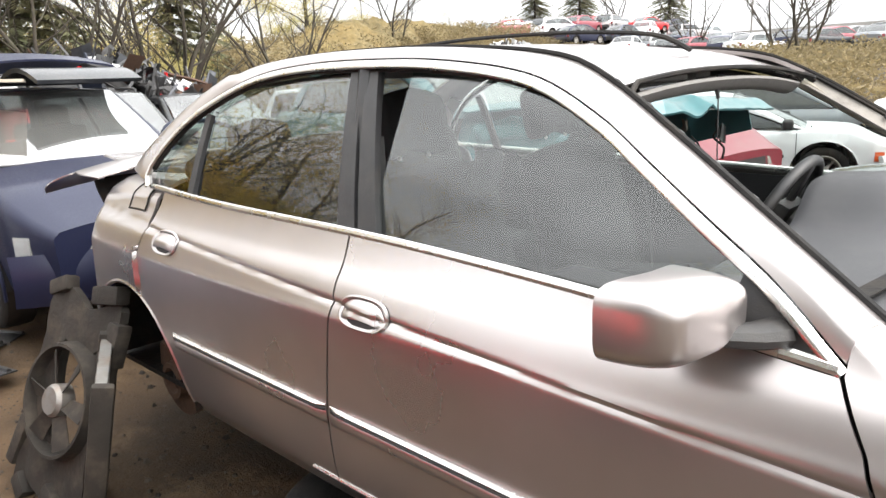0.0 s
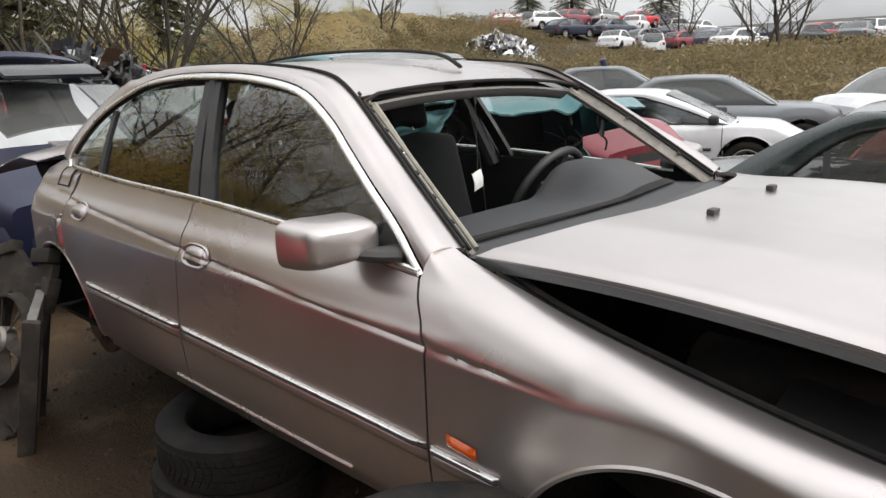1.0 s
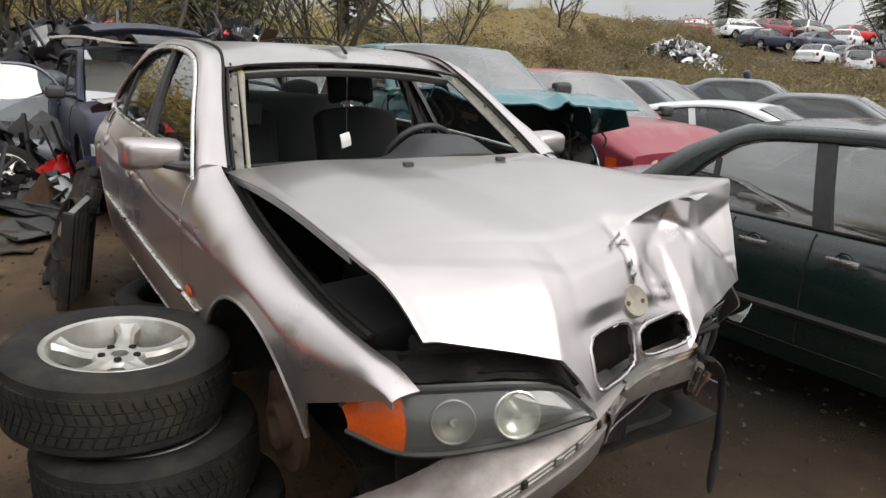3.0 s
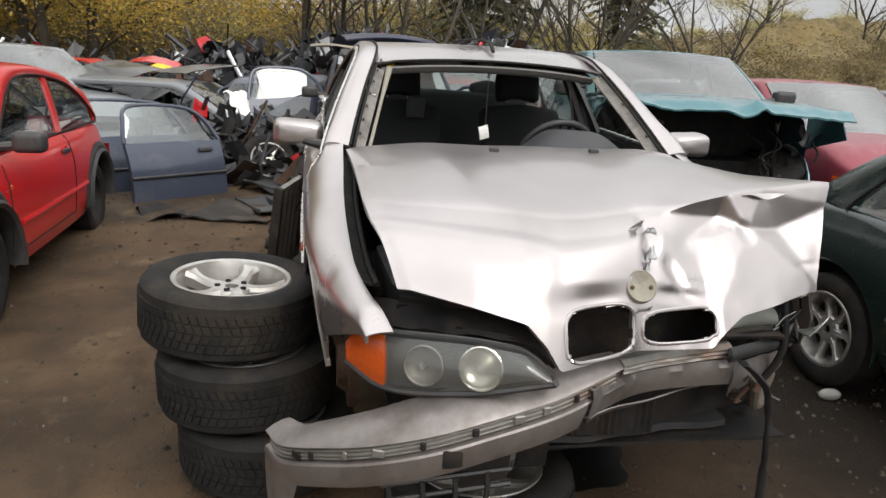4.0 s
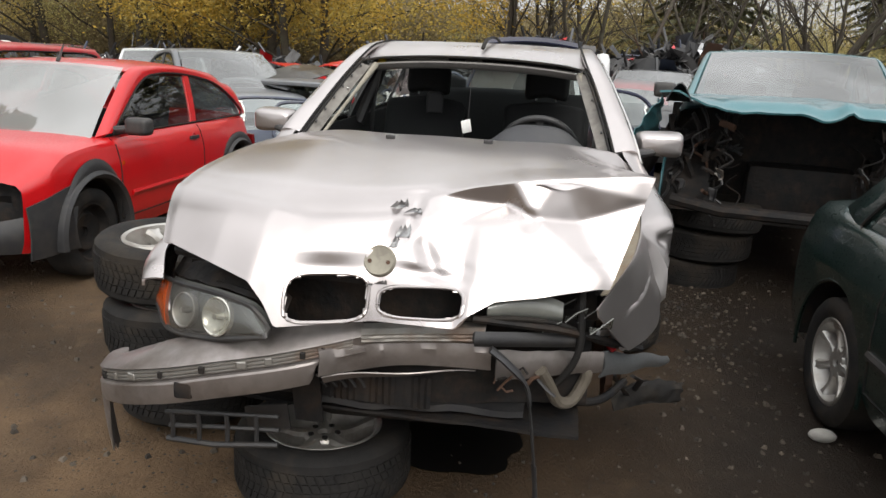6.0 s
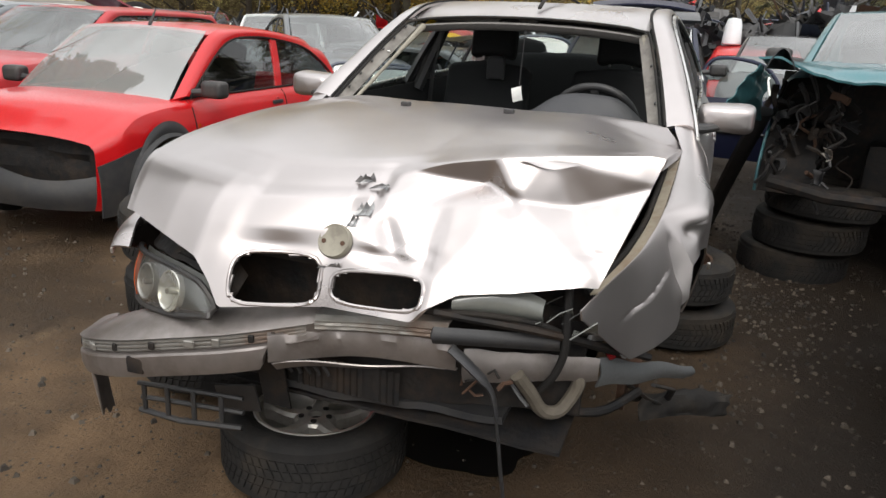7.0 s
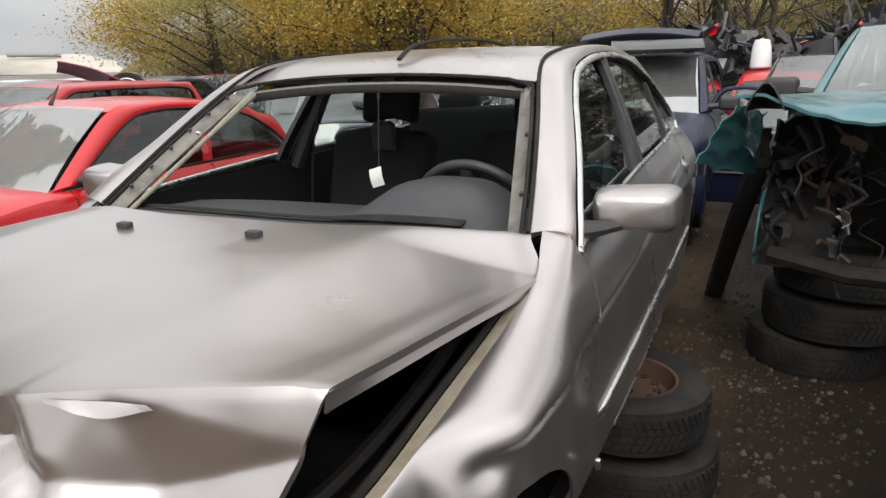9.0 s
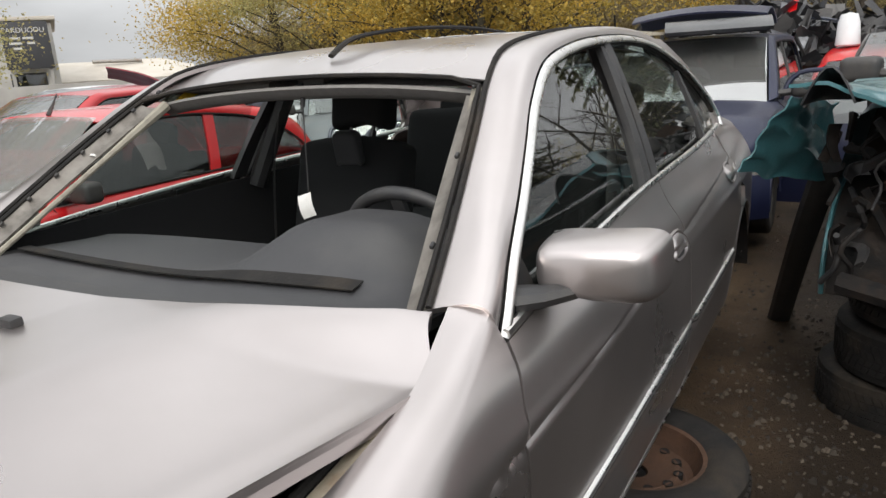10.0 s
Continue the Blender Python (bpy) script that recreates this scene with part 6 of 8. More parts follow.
for s in (-1, 1):
    y = s * 0.36
    seat = part("front_seat", cushion_bm(0.5, 0.52, 0.16, pose(-1.42, y, 0.80, 0, -8, 0)), M["cloth"], car, "dark cloth front seat")
    part("backrest", cushion_bm(0.48, 0.14, 0.56, pose(-1.725, y, 1.035, 0, -16, 0)), M["cloth"], seat)
    part("headrest", cushion_bm(0.26, 0.1, 0.18, pose(-1.86, y, 1.43, 0, -12, 0)), M["cloth"], seat)
    for q in (-0.06, 0.06):
        part("headrest_post", tube_bm([(-1.84, y + q, 1.33), (-1.865, y + q, 1.42)], 0.006, 6), M["chrome"], seat)
    part("door_trim", fn_grid(lambda u, v: (-0.6 - 1.95 * u, s * (0.78 - 0.03 * math.sin(v * 3.1) - 0.02 * v), 0.6 + 0.57 * v + 0.03 * u), 20, 8), M["cloth"], car, "dark door lining", 0.01)
    part("inner_b_pillar", tube_bm([(-1.63, s * 0.74, 1.15), (-1.72, s * 0.64, 1.45), (-1.75, s * 0.585, 1.58)], 0.035, 8), M["plastic"], car, "dark inner pillar")
    belt = part("seat_belt", tube_bm(smooth_line([(-1.69, s * 0.64, 1.42), (-1.66, s * 0.66, 1.25), (-1.62, s * 0.66, 1.0), (-1.6, s * 0.66, 0.75)], 14), 0.022, 6, 0.12), M["plastic"], car, "black seat belt")
    part("rear_headrest", cushion_bm(0.24, 0.09, 0.14, pose(-2.66, s * 0.36, 1.36, 0, -14, 0)), M["cloth"], car, "dark rear headrest")
part("rear_seat", join(cushion_bm(1.3, 0.5, 0.18, pose(-2.3, 0, 0.82)), cushion_bm(1.3, 0.16, 0.62, pose(-2.58, 0, 1.05, 0, -18, 0))), M["cloth"], car, "dark cloth rear bench")
part("parcel_shelf", fn_grid(lambda u, v: (-2.66 - 0.4 * u, (-1 + 2 * v) * 0.6, 1.255 + 0.004 * nz(u * 5, v * 9)), 6, 12), M["cloth"], car, "dark parcel shelf", 0.015)
part("centre_console", box_bm(0.7, 0.2, 0.3, pose(-1.25, 0, 0.8), 0.03), M["plastic"], car, "dark centre console")
part("roof_lamp", box_bm(0.13, 0.09, 0.025, pose(-1.2, 0.0, 1.535, 0, -6, 0), 0.008), M["headliner"], car, "grey roof lamp")
part("mirror_stalk", tube_bm([(-1.09, 0.0, 1.535), (-1.1, 0.0, 1.50), (-1.095, 0.0, 1.475)], [0.012, 0.007, 0.005], 8), M["plastic"], car, "broken mirror stalk")
part("string", tube_bm([(-1.095, 0.0, 1.475), (-1.09, -0.004, 1.35), (-1.085, -0.006, 1.245)], 0.0018, 5), M["plastic"], car)
tag = part("hanging_tag", fn_grid(lambda u, v: (-1.083 + 0.006 * math.sin(3 * v), -0.03 + 0.046 * u - 0.012 * v, 1.175 + 0.062 * v + 0.014 * u), 5, 6), M["paper"], car, "white printed card hanging on a string", 0.002)
part("tag_print", fn_grid(lambda u, v: (-1.077, -0.018 + 0.02 * u - 0.012 * v, 1.196 + 0.026 * v + 0.01 * u), 3, 3), M["plastic"], tag)
part("sun_visor", box_bm(0.17, 0.34, 0.02, pose(-1.2, -0.3, 1.525, 0, -8, 0), 0.008), M["headliner"], car, "grey sun visor")
part("loose_papers", fn_grid(lambda u, v: (-1.72 + 0.2 * u, -0.42 + 0.3 * v, 0.905 + 0.03 * nz(u * 4, v * 4, 2.0)), 8, 8), M["paper"], car, "crumpled papers on the seat")
part("lamp_fragment", box_bm(0.05, 0.02, 0.014, pose(0.42, 0.675, 0.69, 10, 20, 40), 0.005), M["tail"], car, "red lamp fragment")
TQ = [EDGE_S[0] + (EDGE_S[16] - EDGE_S[0]) * q for q in (0.86, 0.92, 0.98)]
part("yellow_tape", tube_bm([(p[0] - 0.035, -(p[1] - 0.075), p[2] - 0.03) for p in TQ], 0.019, 8), M["yellow"], car, "yellow tape round the pillar")
part("white_clip", lathe_bm([(0.0001, 0.008), (0.007, 0.006), (0.009, 0.0)], 12, m=pose(-0.86, -0.575, 1.375, 0, -30, 0)), M["paper"], car, "white plastic clip")
part("hanging_belt_pad", cushion_bm(0.1, 0.05, 0.12, pose(-1.63, -0.28, 1.30, 0, 10, 10)), M["dash"], car, "grey pad hanging by the seat")

# boot and broken tail
part("boot_lid", fn_grid(lambda u, v: (-3.07 - 0.5 * u, (-1 + 2 * v) * (0.63 - 0.05 * u), 1.265 - 0.02 * u + 0.02 * math.cos((-1 + 2 * v) * 1.5) + 0.05 * u * (v < 0.5) * (0.5 - v) * 2), 16, 16), SILVER, car, "bent silver boot lid", 0.01)
part("boot_corner", fn_grid(lambda u, v: (-3.14 - 0.58 * u, -0.78 + 0.36 * v + 0.1 * u * v - 0.03 * math.sin(9 * u) * (1 - v), 1.275 + 0.03 * math.sin(3.1 * u) - 0.1 * u * u + 0.015 * v - 0.03 * (1 - v) ** 2), 22, 12), SILVER, car, "torn boot corner bent outwards", 0.006)
part("tail_panel", fn_grid(lambda u, v: (-3.55 + 0.03 * nz(u * 6, v * 6), (-1 + 2 * u) * 0.6, 0.6 + 0.6 * v), 14, 8), M["grime"], car, "bare dark tail panel", 0.01)
part("bent_tail_metal", fn_grid(lambda u, v: (-3.30 - 0.05 * u + 0.015 * math.sin(9 * v), -0.72 + 0.4 * u + 0.02 * math.sin(11 * v), 0.6 + 0.62 * v), 12, 14), M["grime"], car, "crushed dark metal of the torn tail", 0.01)
part("roof_strip", tube_bm(smooth_line([(-1.19, 0.035, 1.6), (-1.23, 0.037, 1.622), (-1.32, 0.04, 1.65), (-1.6, 0.04, 1.672), (-2.0, 0.03, 1.676), (-2.35, 0.02, 1.655), (-2.5, 0.02, 1.622)], 34), 0.011, 6, 0.6), M["rubber"], car, "loose black roof moulding")
for k in range(7):
    part("chalk_mark", box_bm(0.012, 0.03 + 0.02 * (k % 3), 0.002, pose(-1.55 - 0.03 * (k % 2), 0.12 + 0.055 * k, soft(-1.55, *ROOF_Z) + 0.001 - 0.012 * (0.2 + 0.1 * k) ** 2.2, 0, -4, 20 * (k % 3)), 0.0005, seg=1), M["letter"], car)
# ---- parked and scrapped cars, one builder ----
def parked_car(name, label, m, paint, L=4.3, W=1.7, H=1.4, shape="saloon", wheels="alloy", bumpers="paint", plastic_arch=False, front=True,
               glass="glass_dark", screen="glass_clear", doors=4, lite=False, mirrors=True, cut=0.0, belt_k=0.655, hood_k=0.64, rear=True, wb_k=0.6, axle_k=0.19, top_k=0.45):
    """A car along +x, standing on z = 0 of m, built of body, roof, frames, glass, doors, lamps and wheels."""
    c = thing(name, label, "car", m)
    P, w = M[paint], W / 2
    front_x, rear_x = L / 2, -L / 2
    wb = L * wb_k
    ax_f, ax_r = front_x - L * axle_k, front_x - L * axle_k - wb
    belt, low = H * belt_k, 0.24
    hood = H * hood_k
    nose = H * 0.5
    wsb, wst = front_x - L * 0.285, front_x - L * 0.45
    if shape == "saloon":
        rt, rb, deck, tail = rear_x + L * 0.27, rear_x + L * 0.13, H * 0.69, H * 0.66
    elif shape == "hatch":
        wsb, wst = front_x - L * 0.25, front_x - L * top_k
        rt, rb, deck, tail = rear_x + L * 0.14, rear_x + L * 0.03, H * 0.64, H * 0.58
    else:
        rt, rb, deck, tail = rear_x + L * 0.07, rear_x + L * 0.02, H * 0.66, H * 0.62
    R = 0.3 if H < 1.6 else 0.34
    top_knots = ([rear_x, rear_x + 0.06, rb, (rb + wsb) / 2, wsb, front_x - 0.45, front_x - 0.12, front_x], [tail - 0.12, tail, deck, belt, hood, (hood + nose) / 2 + 0.06, nose, nose - 0.05])

    def half(x):
        u = (x - (front_x + rear_x) / 2) / (L / 2)
        return w * (1 - 0.10 * abs(u) ** 3 - 0.13 * max(0, abs(u) - 0.86) / 0.14)

    def bottom(x):
        z = low + 0.04 * smoothstep(L / 2 - 0.5, L / 2, abs(x))
        for a in (ax_f, ax_r):
            if abs(x - a) < R + 0.07:
                z = max(z, R + math.sqrt(max(0, (R + 0.07) ** 2 - (x - a) ** 2)))
        return z

    def prof(x, v):
        """Side from the bottom (v = 0) to the shoulder (1): half width and height."""
        z0, z1 = bottom(x), soft(x, *top_knots)
        z1 = max(z1, z0 + 0.05)
        z = z0 + (z1 - z0) * v
        y = half(x) + lerp(z / H, [0.16, 0.25, 0.42, 0.52, 0.6, 0.7], [-0.06, -0.015, 0.0, -0.004, -0.03, -0.075])
        if v > 0.9:
            y -= 0.035 * ((v - 0.9) / 0.1) ** 2
        return y, z
    nx, nv = (40, 10) if lite else (72, 14)
    xs = np.linspace(rear_x, front_x - cut, nx)
    cabin = [rb + 0.02 < x < wsb - 0.02 for x in xs]
    rows = []
    for x, cab in zip(xs, cabin):
        side = [prof(x, j / (nv - 1)) for j in range(nv)]
        yt, zt = side[-1]
        if cab:
            inner = [(yt - 0.03, zt), (yt - 0.05, zt - 0.02), (yt - 0.07, 0.45), (0.0, 0.42)]
        else:
            inner = [(yt * 0.8, zt + 0.018), (yt * 0.55, zt + 0.03), (yt * 0.25, zt + 0.037), (0.0, zt + 0.038)]
        half_row = [(x, y, z) for y, z in side + inner]
        rows.append(half_row + [(x, -y, z) for _, y, z in half_row[-2::-1]])
    A = np.array(rows)
    bm = grid_bm(A)
    bm.faces.ensure_lookup_table()
    k = nv + 4
    for f in bm.faces:
        cc = f.calc_center_median()
        if rb + 0.02 < cc.x < wsb - 0.02 and cc.z < belt - 0.01 and abs(cc.y) < half(cc.x) - 0.11:
            f.material_index = 1
    bm.verts.ensure_lookup_table()
    for e in ((0, -1) if not cut else (0,)):
        loop = [min(bm.verts, key=lambda q: (q.co - Vector(p)).length_squared) for p in A[e]]
        try:
            bm.faces.new(loop)
        except ValueError:
            pass
    body = part("body", bm, [P, M["cloth"]], c, "", smooth=40)
    # greenhouse
    wb_y, wr = half(0) - 0.09, half(0) - 0.09 - (H - belt) * 0.30
    roof_z = H - 0.035
    edge = [(wsb + 0.02, wb_y - 0.05, hood + 0.01), ((wsb + wst) / 2, (wb_y + wr) / 2 - 0.025, (hood + roof_z) / 2 + 0.02), (wst, wr, roof_z - 0.01), (wst - 0.25, wr - 0.01, roof_z + 0.012),
            ((wst + rt) / 2, wr - 0.01, roof_z + 0.018), (rt + 0.1, wr - 0.01, roof_z), (rt, wr, roof_z - 0.02), ((rt + rb) / 2, (wb_y + wr) / 2 - 0.02, (deck + roof_z) / 2 + 0.03), (rb - 0.01, wb_y - 0.06, deck + 0.01)]
    if shape == "hatch":
        edge[2] = (wst, wr, roof_z - 0.03)
        edge[4:7] = [((wst + rt) / 2, wr - 0.01, roof_z + 0.008), (rt + 0.16, wr - 0.015, roof_z - 0.06), (rt - 0.02, wr - 0.02, roof_z - 0.13)]
    ES = smooth_line(edge, 48)
    cp = 0.32 if shape == "saloon" else 0.2

    def gy(z):
        return wb_y + 0.006 + (wr + 0.015 - wb_y) * max(0, (z - belt) / (roof_z - belt)) ** 1.2
    dlo = [(wsb - 0.10, belt + 0.005), ((wsb + wst) / 2 - 0.09, (hood + roof_z) / 2 - 0.03), (wst - 0.10, roof_z - 0.075), (wst - 0.35, roof_z - 0.05), ((wst + rt) / 2, roof_z - 0.045),
           (rt + 0.16, roof_z - 0.07), ((rt + rb) / 2 + cp * 0.75, (deck + roof_z) / 2 + 0.02), (rb + cp, belt + 0.04), (rb + cp + 0.02, belt + 0.005)]
    if shape == "hatch":
        dlo[2] = (wst - 0.1, roof_z - 0.105)
        dlo[4:7] = [((wst + rt) / 2, roof_z - 0.055), (rt + 0.27, roof_z - 0.13), ((rt + rb) / 2 + cp * 0.9, (deck + roof_z) / 2 - 0.03)]
    DS = smooth_line(dlo, 48)
    heights = (-0.012, 0.008, 0.018, 0.002, -0.02) if shape != "hatch" else (-0.03, 0.008, 0.012, -0.055, -0.13)
    for s in (-1, 1):
        def skin(u, v):
            i = min(46, int(u * 47))
            t = u * 47 - i
            d, e = DS[i] * (1 - t) + DS[i + 1] * t, ES[i] * (1 - t) + ES[i + 1] * t
            a = np.array((d[0], gy(d[1]), d[1]))
            p = a * (1 - v) + e * v
            b = 0.02 * math.sin(math.pi * v)
            return p[0], s * (p[1] + b), p[2] + b * 0.6
        part("roof_frame", fn_grid(skin, 48, 5 if lite else 7), P, c, "", 0.02)

        def pane(u, v):
            x = DS[-1][0] + (DS[0][0] - DS[-1][0]) * u
            o = np.argsort(DS[:, 0])
            zt = float(np.interp(x, DS[o, 0], DS[o, 1])) - 0.004
            z = belt - 0.01 + max(0.0, zt - belt + 0.01) * v
            return x, s * (gy(z) - 0.012), z
        g = part("side_glass", fn_grid(pane, 26, 7), M[glass], c, "side window glass")
        g.visible_shadow = False
        if lite:
            continue
        part("window_seal", tube_bm([(x, s * (gy(z) + 0.002), z) for x, z in DS] + [(DS[0][0] + (DS[-1][0] - DS[0][0]) * (1 - q / 12), s * (gy(belt) + 0.004), belt) for q in range(13)], 0.008, 6), M["rubber"], c)
        xb = wst - 0.62 if doors == 4 else wst - 0.75
        part("b_pillar", fn_grid(lambda u, v: (xb - 0.04 + 0.09 * u - 0.1 * v, s * (gy(belt + (roof_z - 0.05 - belt) * v) - 0.002), belt + (roof_z - 0.05 - belt) * v), 3, 7), P if doors == 2 else M["plastic"], c, "", 0.02)
        if doors == 4:
            part("window_bar", fn_grid(lambda u, v: (rb + cp + 0.25 + 0.03 * u - 0.03 * v, s * (gy(belt + 0.25 * v) - 0.004), belt + 0.25 * v), 3, 5), M["plastic"], c, "", 0.015)
        # door gaps, handles, mirrors

        def gap(pts, r=0.0045):
            return tube_bm([(x, s * (prof(x, (z - bottom(x)) / max(0.05, soft(x, *top_knots) - bottom(x)))[0] + 0.001), z) for x, z in pts], r, 6)
        cuts = [wsb - 0.06, xb] + ([ax_r + 0.42] if doors == 4 else [])
        for x in cuts:
            part("door_gap", gap([(x, z) for z in np.linspace(low + 0.1, belt - 0.02, 12)]), M["rubber"], c)
        part("door_gap", gap([(x, low + 0.1) for x in np.linspace(wsb - 0.06, cuts[-1], 14)]), M["rubber"], c)
        for x in ([xb + 0.16, ax_r + 0.56] if doors == 4 else [xb + 0.15]):
            z = belt - 0.11
            y = prof(x, (z - bottom(x)) / (soft(x, *top_knots) - bottom(x)))[0]
            hd = part("door_handle", box_bm(0.15, 0.02, 0.03, pose(x, s * (y + 0.012), z), 0.008), M["chrome"] if wheels == "alloy" and paint == "green" else M["plastic"], c, "door handle")
            part("handle_cup", lathe_bm([(0.0001, 0.0), (0.03, 0.001), (0.036, 0.006), (0.042, 0.0)], 18, "y", pose(x, s * y, z, 0, 0, 0)), P, hd)
        if mirrors:
            mr = part("door_mirror", box_bm(0.12, 0.17, 0.12, pose(wsb - 0.16, s * (wb_y + 0.17), belt + 0.06), 0.04, seg=4), M["plastic"] if paint != "green" else P, c, "door mirror")
            part("mirror_arm", tube_bm([(wsb - 0.14, s * (wb_y - 0.01), belt + 0.03), (wsb - 0.15, s * (wb_y + 0.1), belt + 0.04)], 0.026, 8), M["plastic"], mr)
        part("side_moulding", tube_bm([(x, s * (prof(x, (0.5 - bottom(x)) / (soft(x, *top_knots) - bottom(x)))[0] + 0.004), 0.5) for x in np.linspace(ax_r + R + 0.12, ax_f - R - 0.12, 14)], 0.014, 6, 1.4), M["plastic"] if not plastic_arch else P, c, "side moulding")
        for a in (ax_f, ax_r):
            pts = [(a + (R + 0.07) * math.cos(q), s * (half(a) - 0.012), R + (R + 0.07) * math.sin(q)) for q in np.linspace(-0.15, math.pi + 0.15, 24)]
            if plastic_arch:
                part("arch_cladding", tube_bm([(x, y, z + 0.02) for x, y, z in pts], 0.06, 8, 0.5), M["plastic"], c, "black plastic arch cladding")
            else:
                part("arch_lip", tube_bm(pts, 0.01, 6), P, c)
            part("wheel_liner", fn_grid(lambda u, v: (a + (R + 0.065) * math.cos(math.pi * u), s * (half(a) - 0.02 - 0.3 * v), R + (R + 0.065) * math.sin(math.pi * u)), 14, 4), M["grime"], c)
    part("roof", fn_grid(lambda u, v: (wst + 0.01 + (rt - wst - 0.01) * u, (-1 + 2 * v) * (wr + 0.002), lerp(u, [0, 0.15, 0.5, 0.88, 1], [roof_z + q for q in heights]) + 0.03 * (1 - abs(-1 + 2 * v) ** 2.4)), 16, 14), P, c, "", 0.008)
    for nm, (x0, z0, y0), (x1, z1, y1), gm in (("windscreen", (wsb + 0.05, hood + 0.0, wb_y - 0.06), (wst + 0.01, roof_z - 0.004, wr - 0.01), screen), ("rear_window", (rb - 0.02, deck + 0.0, wb_y - 0.07), (rt, roof_z + heights[-1], wr - 0.01), glass)):
        sg = 1 if x0 > x1 else -1
        g = part(nm, fn_grid(lambda u, v: (x0 + (x1 - x0) * v + sg * (0.03 * math.sin(math.pi * v) + 0.09 * (1 - abs(-1 + 2 * u) ** 2) * (1 - 0.5 * v) * (1 if sg > 0 else 0.5)), (-1 + 2 * u) * (y0 + (y1 - y0) * v), z0 + (z1 - z0) * v + 0.02 * (1 - (-1 + 2 * u) ** 2) * v), 14, 8), M[gm], c, "dusty " + nm.replace("_", " "))
        g.visible_shadow = False
    part("dash_top", fn_grid(lambda u, v: (wsb + 0.1 - 0.5 * u, (-1 + 2 * v) * (wb_y - 0.08), hood - 0.04 - 0.04 * u), 5, 6), M["cloth"], c, "", 0.02)
    if not lite:
        for s in (-1, 1):
            st = part("front_seat", cushion_bm(0.46, 0.14, 0.6, pose(wst - 0.55, s * 0.34, 0.82, 0, -16, 0)), M["cloth"], c, "dark front seat")
            part("headrest", cushion_bm(0.24, 0.09, 0.16, pose(wst - 0.66, s * 0.34, belt + 0.26, 0, -12, 0)), M["cloth"], st)
    # bumpers and lamps
    bmats = {"paint": P, "black": M["plastic"]}[bumpers]
    for s in [q for q, on in ((1, front), (-1, rear)) if on]:
        e = front_x if s > 0 else rear_x

        def bump(u, v):
            a = -1 + 2 * u
            x = e + s * (0.035 - 0.22 * abs(a) ** 3.2 + 0.03 * math.sin(math.pi * v))
            return x, a * (w - 0.005), 0.26 + (H * 0.2 if s > 0 else H * 0.22) * v
        part("bumper", fn_grid(bump, 24, 7), bmats, c, "bumper", 0.05)
        for q in (-1, 1):
            if s > 0:
                lp = part("headlamp", fn_grid(lambda u, v: (front_x + 0.016 - 0.17 * u ** 2.2 - 0.02 * v, q * (w * 0.44 + w * 0.42 * u), nose - 0.21 + (0.165 - 0.01 * u) * v), 8, 6), M["bulb"], c, "clear headlamp", 0.03)
                part("indicator_lens", fn_grid(lambda u, v: (front_x - 0.15 - 0.1 * u, q * (w * 0.86 + w * 0.06 * u), nose - 0.19 + 0.11 * v), 4, 4), M["bulb"] if paint == "navy" else M["amber"], lp, "", 0.02)
            else:
                part("tail_lamp", fn_grid(lambda u, v: (rear_x - 0.012 + 0.1 * u ** 2 + 0.03 * v, q * (w * 0.6 + w * 0.36 * u), tail - 0.3 + 0.2 * v), 6, 5), M["tail"], c, "red tail lamp", 0.03)
    if front and not lite:
        part("grille", fn_grid(lambda u, v: (front_x + 0.012 - 0.01 * v, (-1 + 2 * u) * w * 0.4, nose - 0.18 + 0.1 * v), 10, 4), M["plastic"], c, "dark grille", 0.02)
        for q in (-0.32, 0.12):
            part("wiper", tube_bm([(wsb + 0.12, q + 0.1, hood + 0.02), (wsb + 0.1, q - 0.3, hood + 0.03)], 0.008, 6), M["plastic"], c, "black wiper")
    if wheels:
        for x in (ax_f, ax_r):
            for s in (-1, 1):
                build_wheel(c, x, s * (half(x) - 0.115), R, s, wheels)
    return c


WHEEL_MESH = {}


def build_wheel(parent, x, y, R, s, kind):
    """A wheel with tyre and rim as a part of a car; the meshes are shared."""
    key = (round(R, 2), kind)
    if key not in WHEEL_MESH:
        r = R * 0.64
        WHEEL_MESH[key] = (mesh_of("tyre", tyre_bm(R, 0.19, r, 40), M["rubber"]), mesh_of("rim", alloy_bm(r, 0.175, 7, 0.62) if kind == "alloy" else steel_bm(r, 0.175), M["alloy"] if kind == "alloy" else M["grime"]), mesh_of("brake", lathe_bm([(0.001, 0.0), (r * 0.8, 0.0)], 24), M["grime"]))
    for nm, me in zip(("tyre", "rim", "brake_disc"), WHEEL_MESH[key]):
        if nm == "tyre":
            t = new("wheel", me)
            t.parent, t.matrix_basis = parent, pose(x, y, R, -90 if s > 0 else 90, 0, 0)
            continue
        o = new(nm, me)
        o.parent = t
